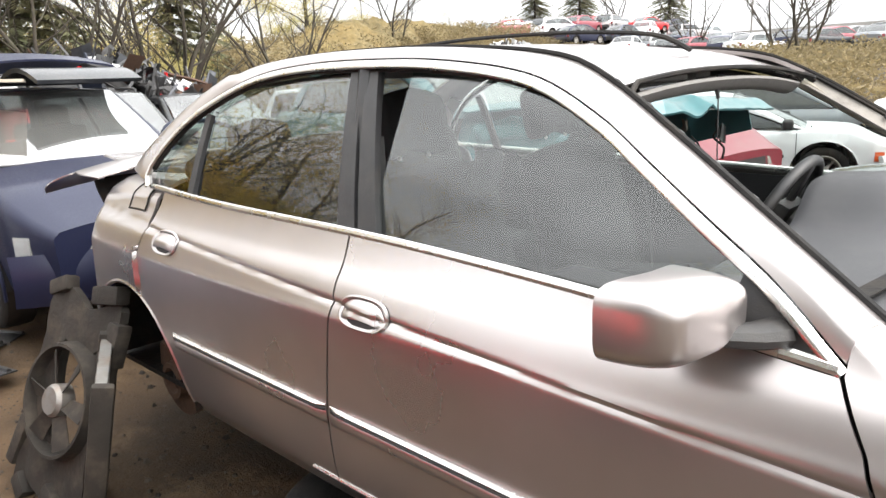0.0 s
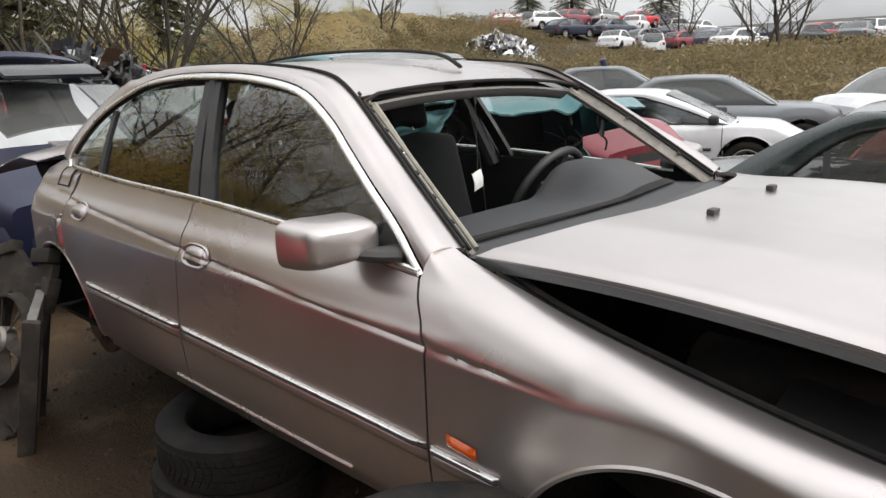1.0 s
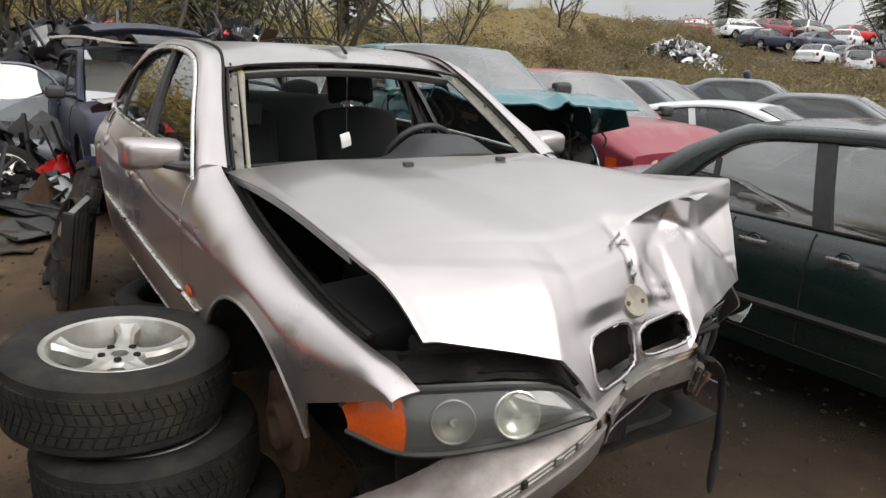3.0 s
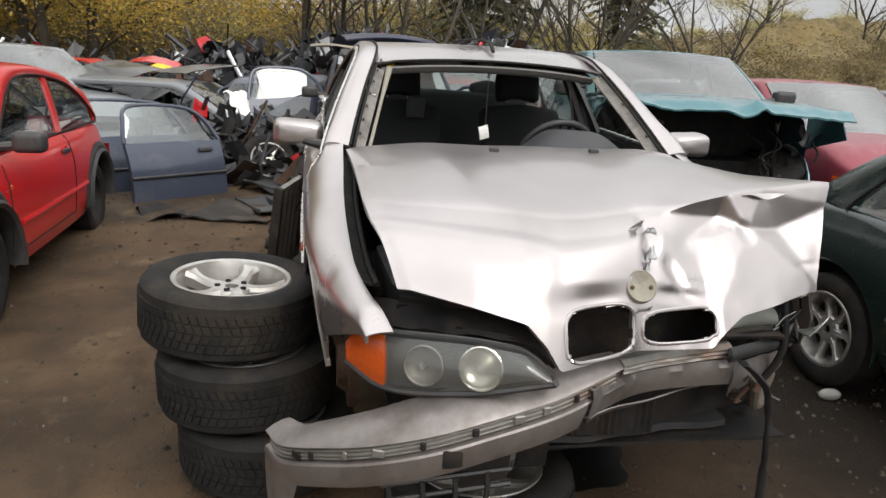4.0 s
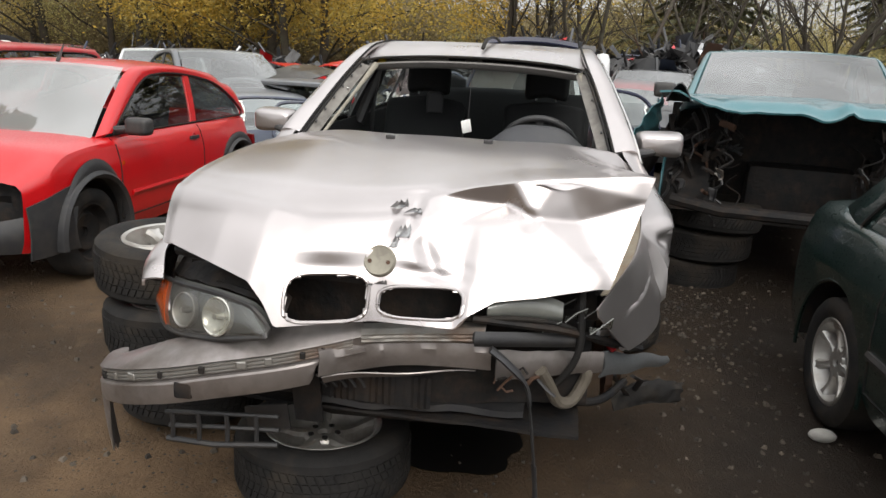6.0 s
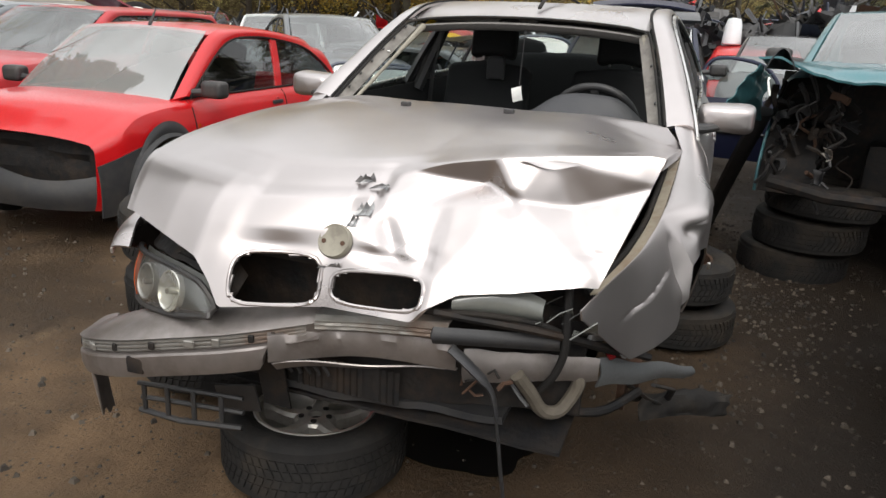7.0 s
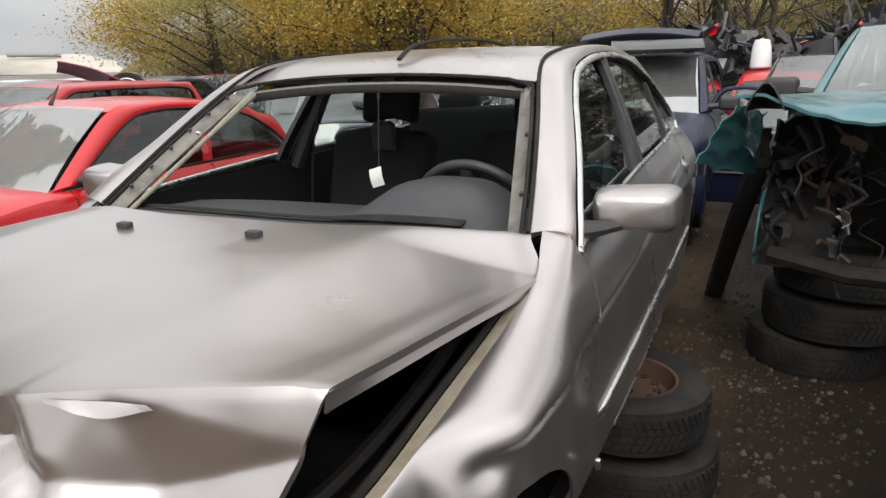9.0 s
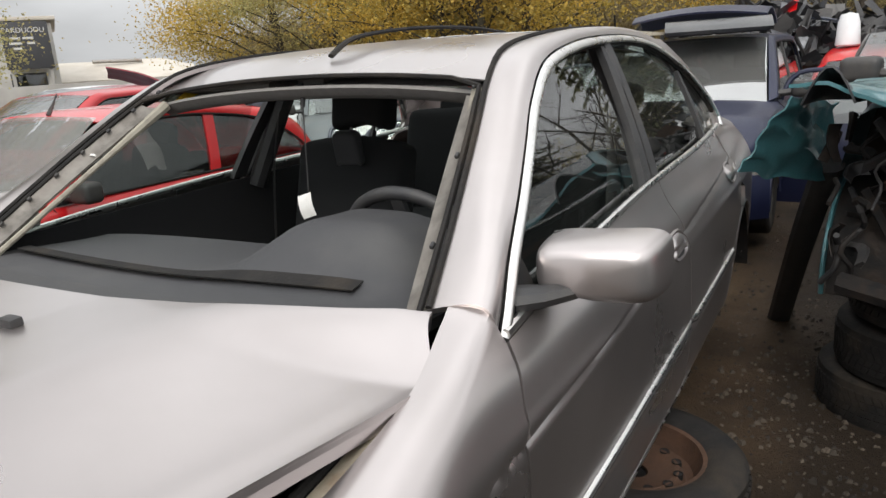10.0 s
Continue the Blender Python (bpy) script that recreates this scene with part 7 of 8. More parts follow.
# ---- cars standing round the wreck ----
red_car = parked_car("red_hatchback", "small red three-door hatchback with black arches and broken front bumper", pose(-2.76, -3.27, 0.02, 0, 0, 1.0), "red", 3.5, 1.63, 1.39, "hatch", "steel", "black", True,
                     front=False, doors=2, glass="glass_dark", screen="glass_grey", cut=0.1, wb_k=0.66, axle_k=0.18, top_k=0.41)
for k in range(9):
    part("chalk_mark", box_bm(0.02, 0.05 + 0.03 * (k % 3), 0.002, pose(0.02 + 0.05 * (k % 2), -0.34 + 0.075 * k, 1.392 - 0.0 * k, 0, -2, 8 * (k % 3)), 0.0005, seg=1), M["letter"], red_car)
part("antenna", tube_bm([(0.25, 0, 1.37), (0.22, 0, 1.41), (0.16, 0, 1.5)], [0.016, 0.012, 0.004], 6), M["plastic"], red_car, "black roof aerial stub")
part("bare_front", fn_grid(lambda u, v: (1.5 + 0.05 * nz(u * 6, v * 6), (-1 + 2 * u) * 0.72, 0.28 + 0.4 * v), 14, 10), M["grime"], red_car, "bare black front panel without lamps", 0.02)
part("broken_bumper", fn_grid(lambda u, v: (lambda a: (1.66 - 0.35 * abs(a) ** 3 + 0.03 * math.sin(math.pi * v), a * 0.8, 0.24 + (0.24 + 0.05 * math.sin(7 * u)) * v))(-1 + 2 * u), 30, 7), M["plastic"], red_car, "broken black bumper skin", 0.03)
for s in (-1, 1):
    part("wing_cladding", fn_grid(lambda u, v: (1.12 + 0.36 * math.cos(math.pi * u), s * (0.80 + 0.018 * math.sin(math.pi * v)), 0.3 + (0.37 + 0.12 * v) * math.sin(math.pi * u) + 0.0 * v), 24, 5), M["plastic"], red_car, "wide black arch cladding", 0.012)
    part("wing_cladding", fn_grid(lambda u, v: (-1.19 + (0.36 + 0.1 * v) * math.cos(math.pi * u), s * (0.80 + 0.018 * math.sin(math.pi * v)), 0.3 + (0.37 + 0.1 * v) * math.sin(math.pi * u)), 24, 5), M["plastic"], red_car, "wide black arch cladding", 0.012)
    part("front_cladding", fn_grid(lambda u, v: (lambda x: (x, s * (0.83 * (1 - 0.1 * (x / 1.75) ** 3) + 0.012 * math.sin(math.pi * v) - 0.12 * max(0.0, x - 1.55)), 0.25 + (0.40 - 0.08 * u) * v))(1.36 + 0.33 * u), 12, 6), M["plastic"], red_car, "black plastic lower wing", 0.012)
    part("repeater", box_bm(0.03, 0.01, 0.03, pose(0.78, s * 0.80, 0.72), 0.004), M["amber"], red_car, "round amber side repeater")
parked_car("green_saloon", "dark green four-door saloon on alloy wheels", pose(0.59, 2.60, 0, 0, 0, 0.5), "green", 4.3, 1.72, 1.37, "saloon", "alloy", "paint", glass="glass_green", rear=False)
parked_car("navy_estate", "navy blue estate car nosed against the wreck", pose(-6.45, 0.15, 0.2, 0, 0, -1), "navy", 4.3, 1.62, 1.42, "estate", "steel", "paint", screen="glass_glare")
teal_car = parked_car("teal_saloon", "teal saloon with its front end stripped, raised on tyres", pose(-4.05, 2.41, 0.36, 0, 0, -12.5), "teal", 4.3, 1.68, 1.4, "saloon", "", "paint", front=False, cut=0.62, belt_k=0.70, hood_k=0.705)
red_estate = parked_car("red_estate", "faded red estate car with dark windows", pose(-4.6, -6.1, 0.08, 0, 0, 4), "red_faded", 4.4, 1.7, 1.42, "estate", "steel", "black")
parked_car("silver_hatchback", "silver grey hatchback parked across the yard", pose(-7.6, -4.4, 0.1, 0, 0, 40), "grey", 4.0, 1.68, 1.45, "hatch", "steel", "paint")
white_coupe = parked_car("white_coupe", "white coupe with a dark roofline", pose(-4.1, 7.6, 0, 0, 0, 18), "white", 4.0, 1.66, 1.24, "hatch", "alloy", "paint", doors=2)
parked_car("maroon_saloon", "faded maroon saloon without a grille", pose(-4.7, 4.6, 0.17, 0, 0, -8), "maroon", 4.4, 1.7, 1.4, "saloon", "steel", "paint")
grey_coupe = parked_car("grey_coupe", "stripped dark grey coupe", pose(-4.4, 10.4, 0, 0, 0, 22), "grey", 4.3, 1.7, 1.36, "saloon", "steel", "paint", lite=True)

parked_car("red_hatchback", "red hatchback half buried by the scrap heap", pose(-11.2, 1.75, 0.0, 0, 0, 176), "red", 3.8, 1.64, 1.4, "hatch", "steel", "black", lite=True)
grey_estate = parked_car("grey_estate", "stripped grey estate car sunk among the scrap", pose(-7.5, -2.3, -0.2, 0, 0, 78), "grey", 4.2, 1.66, 1.4, "estate", "", "black", lite=True)
parked_car("dark_hatchback", "dark blue-grey hatchback buried in scrap", pose(-8.6, -0.75, -0.05, 0, 0, 160), "slate", 3.8, 1.62, 1.38, "hatch", "", "black", lite=True)

off_roader = parked_car("dark_off_roader", "dark stripped off-roader with roof rails and no glass", pose(-10.2, 2.15, 0.02, 0, 0, -8), "black_paint", 4.2, 1.7, 1.56, "estate", "steel", "black", glass="glass_clear", mirrors=False)
for s in (-1, 1):
    rail = part("roof_rail", tube_bm(smooth_line([(0.1, s * 0.56, 1.5), (0.0, s * 0.56, 1.575), (-0.8, s * 0.56, 1.59), (-1.6, s * 0.56, 1.575), (-1.7, s * 0.56, 1.5)], 24), 0.02, 8), M["plastic"], off_roader, "black roof rail")
blue_saloon = parked_car("blue_saloon", "bright blue scrap saloon standing in scrub", pose(-8.7, 12.6, 0.1, 0, 0, 10), "blue", 4.3, 1.68, 1.25, "saloon", "steel", "paint", lite=True)
solo("car_seat", join(cushion_bm(0.5, 0.14, 0.6, pose(0, 0, 0.3, 0, -12, 0)), cushion_bm(0.5, 0.4, 0.16, pose(0.2, 0, 0.08))), M["navy"], "dark blue car seat standing on a car roof", "car seat", pose(-7.9, 12.9, 1.12, 0, 0, 30))
solo("navy_bonnet", fn_grid(lambda u, v: ((u - 0.5) * 1.0, (v - 0.5) * 1.2 * (1 - 0.12 * u), 0.09 * math.sin(3.1 * u) + 0.05 * (1 - (2 * v - 1) ** 2)), 16, 14), M["navy"], "navy blue car bonnet lying on a car roof", "bonnet", pose(-6.55, 0.15, 1.72, 0, -3, 4), thick=0.015)
# ---- tyres under the teal car ----
big_tyre.matrix_basis = pose(-2.93, 1.60, 0.112, 0, 0, 0)
big_tyre["group"] = "tyres under the teal car"
lay(big_tyre, -2.88, 1.66, 0.337, 1, 0, 33, "tyres under the teal car")
lay(big_tyre, -2.84, 1.70, 0.56, -2, 2, 66, "tyres under the teal car")

# stripped front of the teal car
def wreck_front(c, L, w, hood):
    x1, x0 = L / 2 - 0.02, L / 2 - 0.64
    bon = part("bent_bonnet", fn_grid(lambda u, v: (x0 - 0.5 + 1.06 * u, (-1 + 2 * v) * (w + 0.02), hood + 0.045 + 0.03 * (1 - (-1 + 2 * v) ** 2) - 0.02 * u * u + u * u * (0.035 * math.exp(-((v - 0.62 - 0.1 * (u - 0.8)) / 0.02) ** 2) - 0.03 * math.exp(-((v - 0.56) / 0.04) ** 2) + 0.07 * smoothstep(0.25, 0.0, v)) - 0.055 * smoothstep(0.88, 1.0, u) * smoothstep(0.05, 0.3, v) + 0.012 * nz(u * 6, v * 9) + 0.009 * nz(u * 14, v * 22, 4.0) * u), 44, 60), M["teal"], c, "buckled teal bonnet", 0.012)
    part("torn_wing", fn_grid(lambda u, v: (x0 - 0.15 + 0.75 * u, -w - 0.03 - 0.10 * u * v - 0.03 * math.sin(5 * u + 3 * v) + 0.03 * nz(u * 5, v * 5, 2.0), hood - 0.02 - 0.34 * v * (1 - 0.5 * u) + 0.08 * u * (1 - v) + 0.03 * nz(u * 6, v * 6, 7.0)), 26, 20), M["teal"], c, "torn teal wing skin", 0.006)
    part("torn_wing", fn_grid(lambda u, v: (x0 - 0.1 + 0.5 * u, w + 0.01 + 0.05 * u * v, hood - 0.04 - 0.25 * v * (1 - 0.5 * u)), 14, 10), M["teal"], c, "torn teal wing skin", 0.006)
    part("peaked_corner", fn_grid(lambda u, v: (x1 - 0.30 + 0.25 * u, -w + 0.02 + 0.16 * v, hood + 0.03 + 0.12 * math.sin(3.1 * v) * u), 8, 8), M["black_paint"], c, "folded up bonnet corner", 0.006)
    part("engine_block", box_bm(0.3, 0.7, 0.36, pose(x0 - 0.2, 0.1, 0.4), 0.06), M["grime"], c, "dark engine")
    # Dark sheet set deep inside to black out the empty, shaded front.
    part("dark_backing", fn_grid(lambda u, v: (x0 - 0.38 - 0.05 * abs(-1 + 2 * u), (-1 + 2 * u) * w * 0.98, 0.2 + 0.76 * v), 12, 8), M["grime"], c, "dark backing sheet for the shaded front cavity", 0.02)
    part("cross_bar", tube_bm([(x1 - 0.3, -0.72, 0.34), (x1 - 0.24, -0.4, 0.3), (x1 - 0.26, 0.3, 0.3), (x1 - 0.3, 0.7, 0.34)], 0.035, 8, 1.2), M["grime"], c, "bare black bumper beam")
    rr = random.Random(31)
    for k in range(84):
        s = -1 if k % 4 else 1
        p = Vector((x1 - rr.uniform(0.24, 0.6), s * rr.uniform(0.34, 0.8), rr.uniform(0.36, 0.9)))
        mt = M[rr.choice(["grime", "plastic", "grime", "steel" if k % 3 == 0 else "grime", "rust" if k % 5 == 0 else "plastic"])]
        turn = pose(*p, rr.uniform(0, 360), rr.uniform(0, 360), rr.uniform(0, 360))
        if k % 3 == 0:
            l, h = rr.uniform(0.05, 0.16), rr.uniform(0.02, 0.07)
            bm = fn_grid(lambda u, v: (l * (u - 0.5), h * (v - 0.5) * (1 - 0.5 * u), 0.25 * l * math.sin(4 * u + k) + 0.02 * math.sin(5 * v + k)), 8, 4)
            bm.transform(turn)
            part("torn_plate", bm, mt, c, "", 0.004)
        elif k % 3 == 1:
            part("hose", tube_bm(smooth_line([p + Vector((rr.uniform(-0.07, 0.07), rr.uniform(-0.07, 0.07), -0.07 * q)) for q in range(4)], 12), rr.uniform(0.004, 0.012), 7), mt, c)
        else:
            part("rod", tube_bm([turn @ Vector((-rr.uniform(0.03, 0.12), 0, 0)), turn @ Vector((0, 0.012, 0.01)), turn @ Vector((rr.uniform(0.03, 0.12), 0, 0))], rr.uniform(0.005, 0.012), 6, rr.uniform(0.5, 2.5)), mt, c)
    for s in (-1, 1):
        part("wheel_liner", fn_grid(lambda u, v: (x0 - 0.2 + 0.4 * math.cos(math.pi * u), s * (w - 0.05 - 0.3 * v), 0.25 + 0.38 * math.sin(math.pi * u)), 12, 4), M["grime"], c)
    part("under_body", box_bm(L * 0.8, w * 1.7, 0.1, pose(-0.3, 0, 0.2), 0.03), M["grime"], c, "dark underbody")


wreck_front(teal_car, 4.3, 0.84, 1.4 * 0.69)
lay(big_tyre, -5.3, 2.1, 0.12, 0, 0, 0, "tyres under the teal car")
lay(big_tyre, -5.3, 2.1, 0.345, 0, 0, 40, "tyres under the teal car")
lay(big_tyre, -2.6, 2.75, 0.112, 0, 0, 10, "tyres under the teal car")
lay(big_tyre, -2.58, 2.77, 0.337, 0, 0, 70, "tyres under the teal car")
# boards on the navy estate
solo("trim_board", fn_grid(lambda u, v: ((u - 0.5) * 0.5, (v - 0.5) * 0.8, 0.09 * math.sin(u * 3.1) + 0.01), 10, 8), M["black_paint"], "black carpeted trim board lying on a car roof", "board", pose(-6.0, 0.35, 1.62, 0, 0, 10), thick=0.03)
solo("trim_board", fn_grid(lambda u, v: ((u - 0.5) * 0.4, (v - 0.5) * 0.7, 0.03 + 0.02 * math.sin(v * 5)), 8, 8), M["beige"], "pale board lying on a car roof", "board", pose(-5.95, -0.35, 1.64, 0, 0, -20), thick=0.02)
# ---- trees, brush and the far bank ----
def branch_mesh(rng, height, r0, levels, spread, droop=0.0, n0=9, bare_to=0.25, limb_k=0.3, stems=1):
    """Tapered trunk with limbs: vertices, faces, and the tips where leaves grow."""
    V, F, tips = [], [], []

    def limb(p, d, length, r, level):
        segs = 9 if level == 0 else 6
        prev = None
        pts = [p]
        for i in range(segs + 1):
            t = i / segs
            rr = r * (1 - 0.75 * t)
            side = d.cross(Vector((0.3, 0.2, 1))).normalized()
            up = side.cross(d).normalized()
            o = len(V)
            k = 7 if level == 0 else 4
            V.extend([tuple(p + (side * math.cos(6.2832 * q / k) + up * math.sin(6.2832 * q / k)) * rr) for q in range(k)])
            if prev is not None:
                F.extend([(prev + q, prev + (q + 1) % k, o + (q + 1) % k, o + q) for q in range(k)])
            prev = o
            if i < segs:
                bend = (0.07 if stems == 1 else 0.15) if level == 0 else 0.28
                d = (d + Vector((rng.uniform(-bend, bend), rng.uniform(-bend, bend), rng.uniform(-bend, bend) * 0.6 - droop * (level > 0)))).normalized()
                p = p + d * (length / segs)
                pts.append(p)
        if level >= levels:
            tips.extend(pts[2:])
            return
        n = n0 if level == 0 else rng.randint(3, 5)
        for q in range(n):
            t = bare_to + (1 - bare_to) * (q + rng.random()) / n if level == 0 else rng.uniform(0.3, 1.0)
            i = min(len(pts) - 2, int(t * (len(pts) - 1)))
            b = pts[i].lerp(pts[i + 1], t * (len(pts) - 1) - i)
            a = rng.uniform(0, 6.2832)
            nd = (d * (0.6 if level == 0 else 0.8) + Vector((math.cos(a), math.sin(a), rng.uniform(0.0, 0.6))) * spread).normalized()
            limb(b, nd, length * rng.uniform(0.3, 0.5) * (1.15 - 0.5 * t), r * (1 - 0.6 * t) * (limb_k if level == 0 else 0.55), level + 1)
    for k in range(stems):
        lean = 0.05 if stems == 1 else 0.42
        a = 6.2832 * (k + rng.random() * 0.6) / stems
        foot = Vector((0.12 * math.cos(a), 0.12 * math.sin(a), -0.2)) if stems > 1 else Vector((0, 0, -0.2))
        limb(foot, Vector((lean * math.cos(a) * rng.uniform(0.4, 1), lean * math.sin(a) * rng.uniform(0.4, 1), 1)).normalized(), height * (1 if stems == 1 else rng.uniform(0.65, 1.0)), r0, 0)
    return V, F, tips


def leaf_mesh(rng, tips, per, size, reach, flat=0.6, full=99.0):
    """Single leaves round the tips; above the height `full` only a few are left."""
    V, F = [], []
    for p in tips:
        for q in range(int(per * (1.0 - 0.9 * smoothstep(full, full + 1.6, p.z)))):
            c = p + Vector((rng.gauss(0, reach), rng.gauss(0, reach), rng.gauss(0, reach * flat)))
            a = Vector((rng.gauss(0, 1), rng.gauss(0, 1), rng.gauss(0, 0.6))).normalized()
            b = a.cross(Vector((rng.gauss(0, 1), rng.gauss(0, 1), rng.gauss(0, 1)))).normalized()
            s = size * rng.uniform(0.6, 1.4)
            o = len(V)
            V.extend([tuple(c - a * s), tuple(c + b * s * 0.55), tuple(c + a * s), tuple(c - b * s * 0.55)])
            F.append((o, o + 1, o + 2, o + 3))
    return V, F


def make_tree(name, label, seed, height, r0, leaf, per, size, reach, levels=2, spread=0.8, droop=0.0, n0=9, bare_to=0.25, limb_k=0.3, full=99.0, stems=1):
    rng = random.Random(seed)
    t = thing(name, label, "tree")
    V, F, tips = branch_mesh(rng, height, r0, levels, spread, droop, n0, bare_to, limb_k, stems)
    tr = new("trunk", raw_mesh("trunk", V, F, M["bark"], True))
    tr.parent = t
    if per:
        cr = new("crown", raw_mesh("crown", *leaf_mesh(rng, tips, per, size, reach, 0.6, full), M[leaf]))
        cr.parent = t
    return t


def make_conifer(seed, height, width):
    rng = random.Random(seed)
    t = thing("spruce", "tall dark green spruce with drooping branches", "tree")
    V, F, W, G = [], [], [], []
    k = 7
    for i in range(9):
        rr = 0.2 * (1 - i / 8.5)
        V += [(rr * math.cos(6.2832 * q / k), rr * math.sin(6.2832 * q / k), height * i / 8) for q in range(k)]
        if i:
            F += [((i - 1) * k + q, (i - 1) * k + (q + 1) % k, i * k + (q + 1) % k, i * k + q) for q in range(k)]
    z = 0.9
    while z < height * 0.98:
        reach = width * (1 - z / height) ** 0.8 + 0.15
        for q in range(7):
            a = rng.uniform(0, 6.2832)
            L = reach * rng.uniform(0.7, 1.1)
            c, s = math.cos(a), math.sin(a)
            o = len(V)
            for e in range(5):
                u = e / 4
                V += [(c * L * u + s * w_, s * L * u - c * w_, z - 0.25 * L * u * u + h_) for w_, h_ in ((0.02 * (1 - u), 0), (-0.02 * (1 - u), 0), (0, 0.03 * (1 - u)))]
                if e:
                    F += [(o + 3 * (e - 1) + x, o + 3 * (e - 1) + (x + 1) % 3, o + 3 * e + (x + 1) % 3, o + 3 * e + x) for x in range(3)]
            for e in range(int(40 * L) + 12):
                u = rng.uniform(0.15, 1.0)
                b = Vector((c * L * u, s * L * u, z - 0.25 * L * u * u))
                sd = rng.choice((-1, 1))
                d = Vector((c * 0.5 - s * sd, s * 0.5 + c * sd, rng.uniform(-0.9, -0.1))).normalized() * rng.uniform(0.16, 0.36)
                w_ = d.cross(Vector((0, 0, 1))).normalized() * 0.045
                o2 = len(W)
                W += [tuple(b), tuple(b + d * 0.5 + w_), tuple(b + d), tuple(b + d * 0.5 - w_)]
                G.append((o2, o2 + 1, o2 + 2, o2 + 3))
        z += 0.22
    for nm, vv, ff, mm in (("trunk", V, F, M["bark"]), ("crown", W, G, M["needle"])):
        ob = new(nm, raw_mesh(nm, vv, ff, mm))
        ob.parent = t
    return t


def put(src, x, y, rz=0.0, s=1.0):
    c = copy_thing(src, pose(x, y, ground_z(x, y), 0, 0, rz))
    c.scale = (s, s, s)
    return c


gold_a = make_tree("tree", "roadside tree with thin yellow autumn leaves", 11, 9, 0.14, "leaf_gold", 95, 0.042, 0.5, 2, 0.85, 0.05, 22, 0.12, full=3.9)
gold_b = make_tree("tree", "roadside tree with thin yellow autumn leaves", 12, 10, 0.15, "leaf_gold", 92, 0.042, 0.52, 2, 0.8, 0.05, 22, 0.1, full=4.2)
olive_a = make_tree("tree", "broad tree with olive and brown leaves", 13, 8, 0.14, "leaf_olive", 85, 0.042, 0.48, 2, 0.9, 0.04, 22, 0.08, full=4.4)
bare_a = make_tree("bare_tree", "leafless tree with thin dark branches", 14, 7.5, 0.075, "", 0, 0, 0, 3, 0.8, -0.04, 8, 0.15, 0.5, stems=4)
bare_b = make_tree("bare_tree", "leafless tree with thin dark branches", 15, 7, 0.07, "", 0, 0, 0, 3, 0.85, -0.04, 8, 0.12, 0.5, stems=5)
spruce = make_conifer(16, 11, 2.6)
gold_a.matrix_basis, gold_b.matrix_basis, olive_a.matrix_basis = pose(-16.5, -9.6, 0.1), pose(-17, -8.3, 0.1), pose(-21, -14.5, 0.1)
bare_a.matrix_basis, bare_b.matrix_basis, spruce.matrix_basis = pose(-15.5, 1.6, 0.1), pose(-16.5, 4.2, 0.1), pose(-26.5, 12.0, 0.6)
# Spots with x above -7 and y below -9 are unseen, added for reflections.
for src, spots in ((gold_a, ((-17.5, -7.5, 60), (-16.8, -0.6, 200), (-19, -11.5, 120))),
                   (gold_b, ((-16.6, -6.6, 100), (-17.2, -5.9, 220), (-20, -13.0, 10), (-21, -17.0, 150))),
                   (olive_a, ((-6.5, -15.5, 10), (6.0, -17.0, 130), (-23, -19, 40), (-20.5, -10, 200), (-34, 24, 70), (-27, -16, 0))),
                   (bare_a, ((-35.7, 62, 10), (-23.7, 52, 60), (-12.4, 36, 30), (-11.9, 38, 150), (-1.5, -11.5, 20), (2.6, -11.0, 140), (-19.8, 8.3, 70), (-30, 27, 200))),
                   (bare_b, ((-18.2, 7.2, 200), (-19, 0.4, 160), (-21.5, 13.5, 30))),
                   (spruce, ((-20, 4.6, 20), (-45, 62, 0), (-40.3, 63, 0), (-36, 74, 30), (-1.6, -9.8, 50), (-3.0, -12.5, 170)))):
    for x, y, a in spots:
        put(src, x, y, a, random.uniform(0.85, 1.15))


for x, y, a, k in ((-21, 3.2, 10, 0.45), (-22, 7.0, 80, 0.4), (-24, 9.5, 40, 0.42), (-22.5, 0.5, 190, 0.45), (-23, -2.5, 260, 0.5), (-28, 20, 110, 0.25), (-31, 24, 10, 0.25), (-23.5, 6.5, 130, 0.65), (-25, 9.5, 200, 0.6), (-24, 3.5, 310, 0.65), (-22.5, 8.6, 50, 0.52),
                   (-48, 35, 300, 0.62), (-50, 33, 20, 0.5), (-44, 37, 200, 0.52), (-43, 40, 250, 0.35), (-52, 29, 70, 0.4), (-46, 43, 140, 0.36), (-56, 33, 330, 0.4), (-41, 44, 90, 0.3), (-60, 30, 10, 0.42)):
    put(olive_a, x, y, a, k)


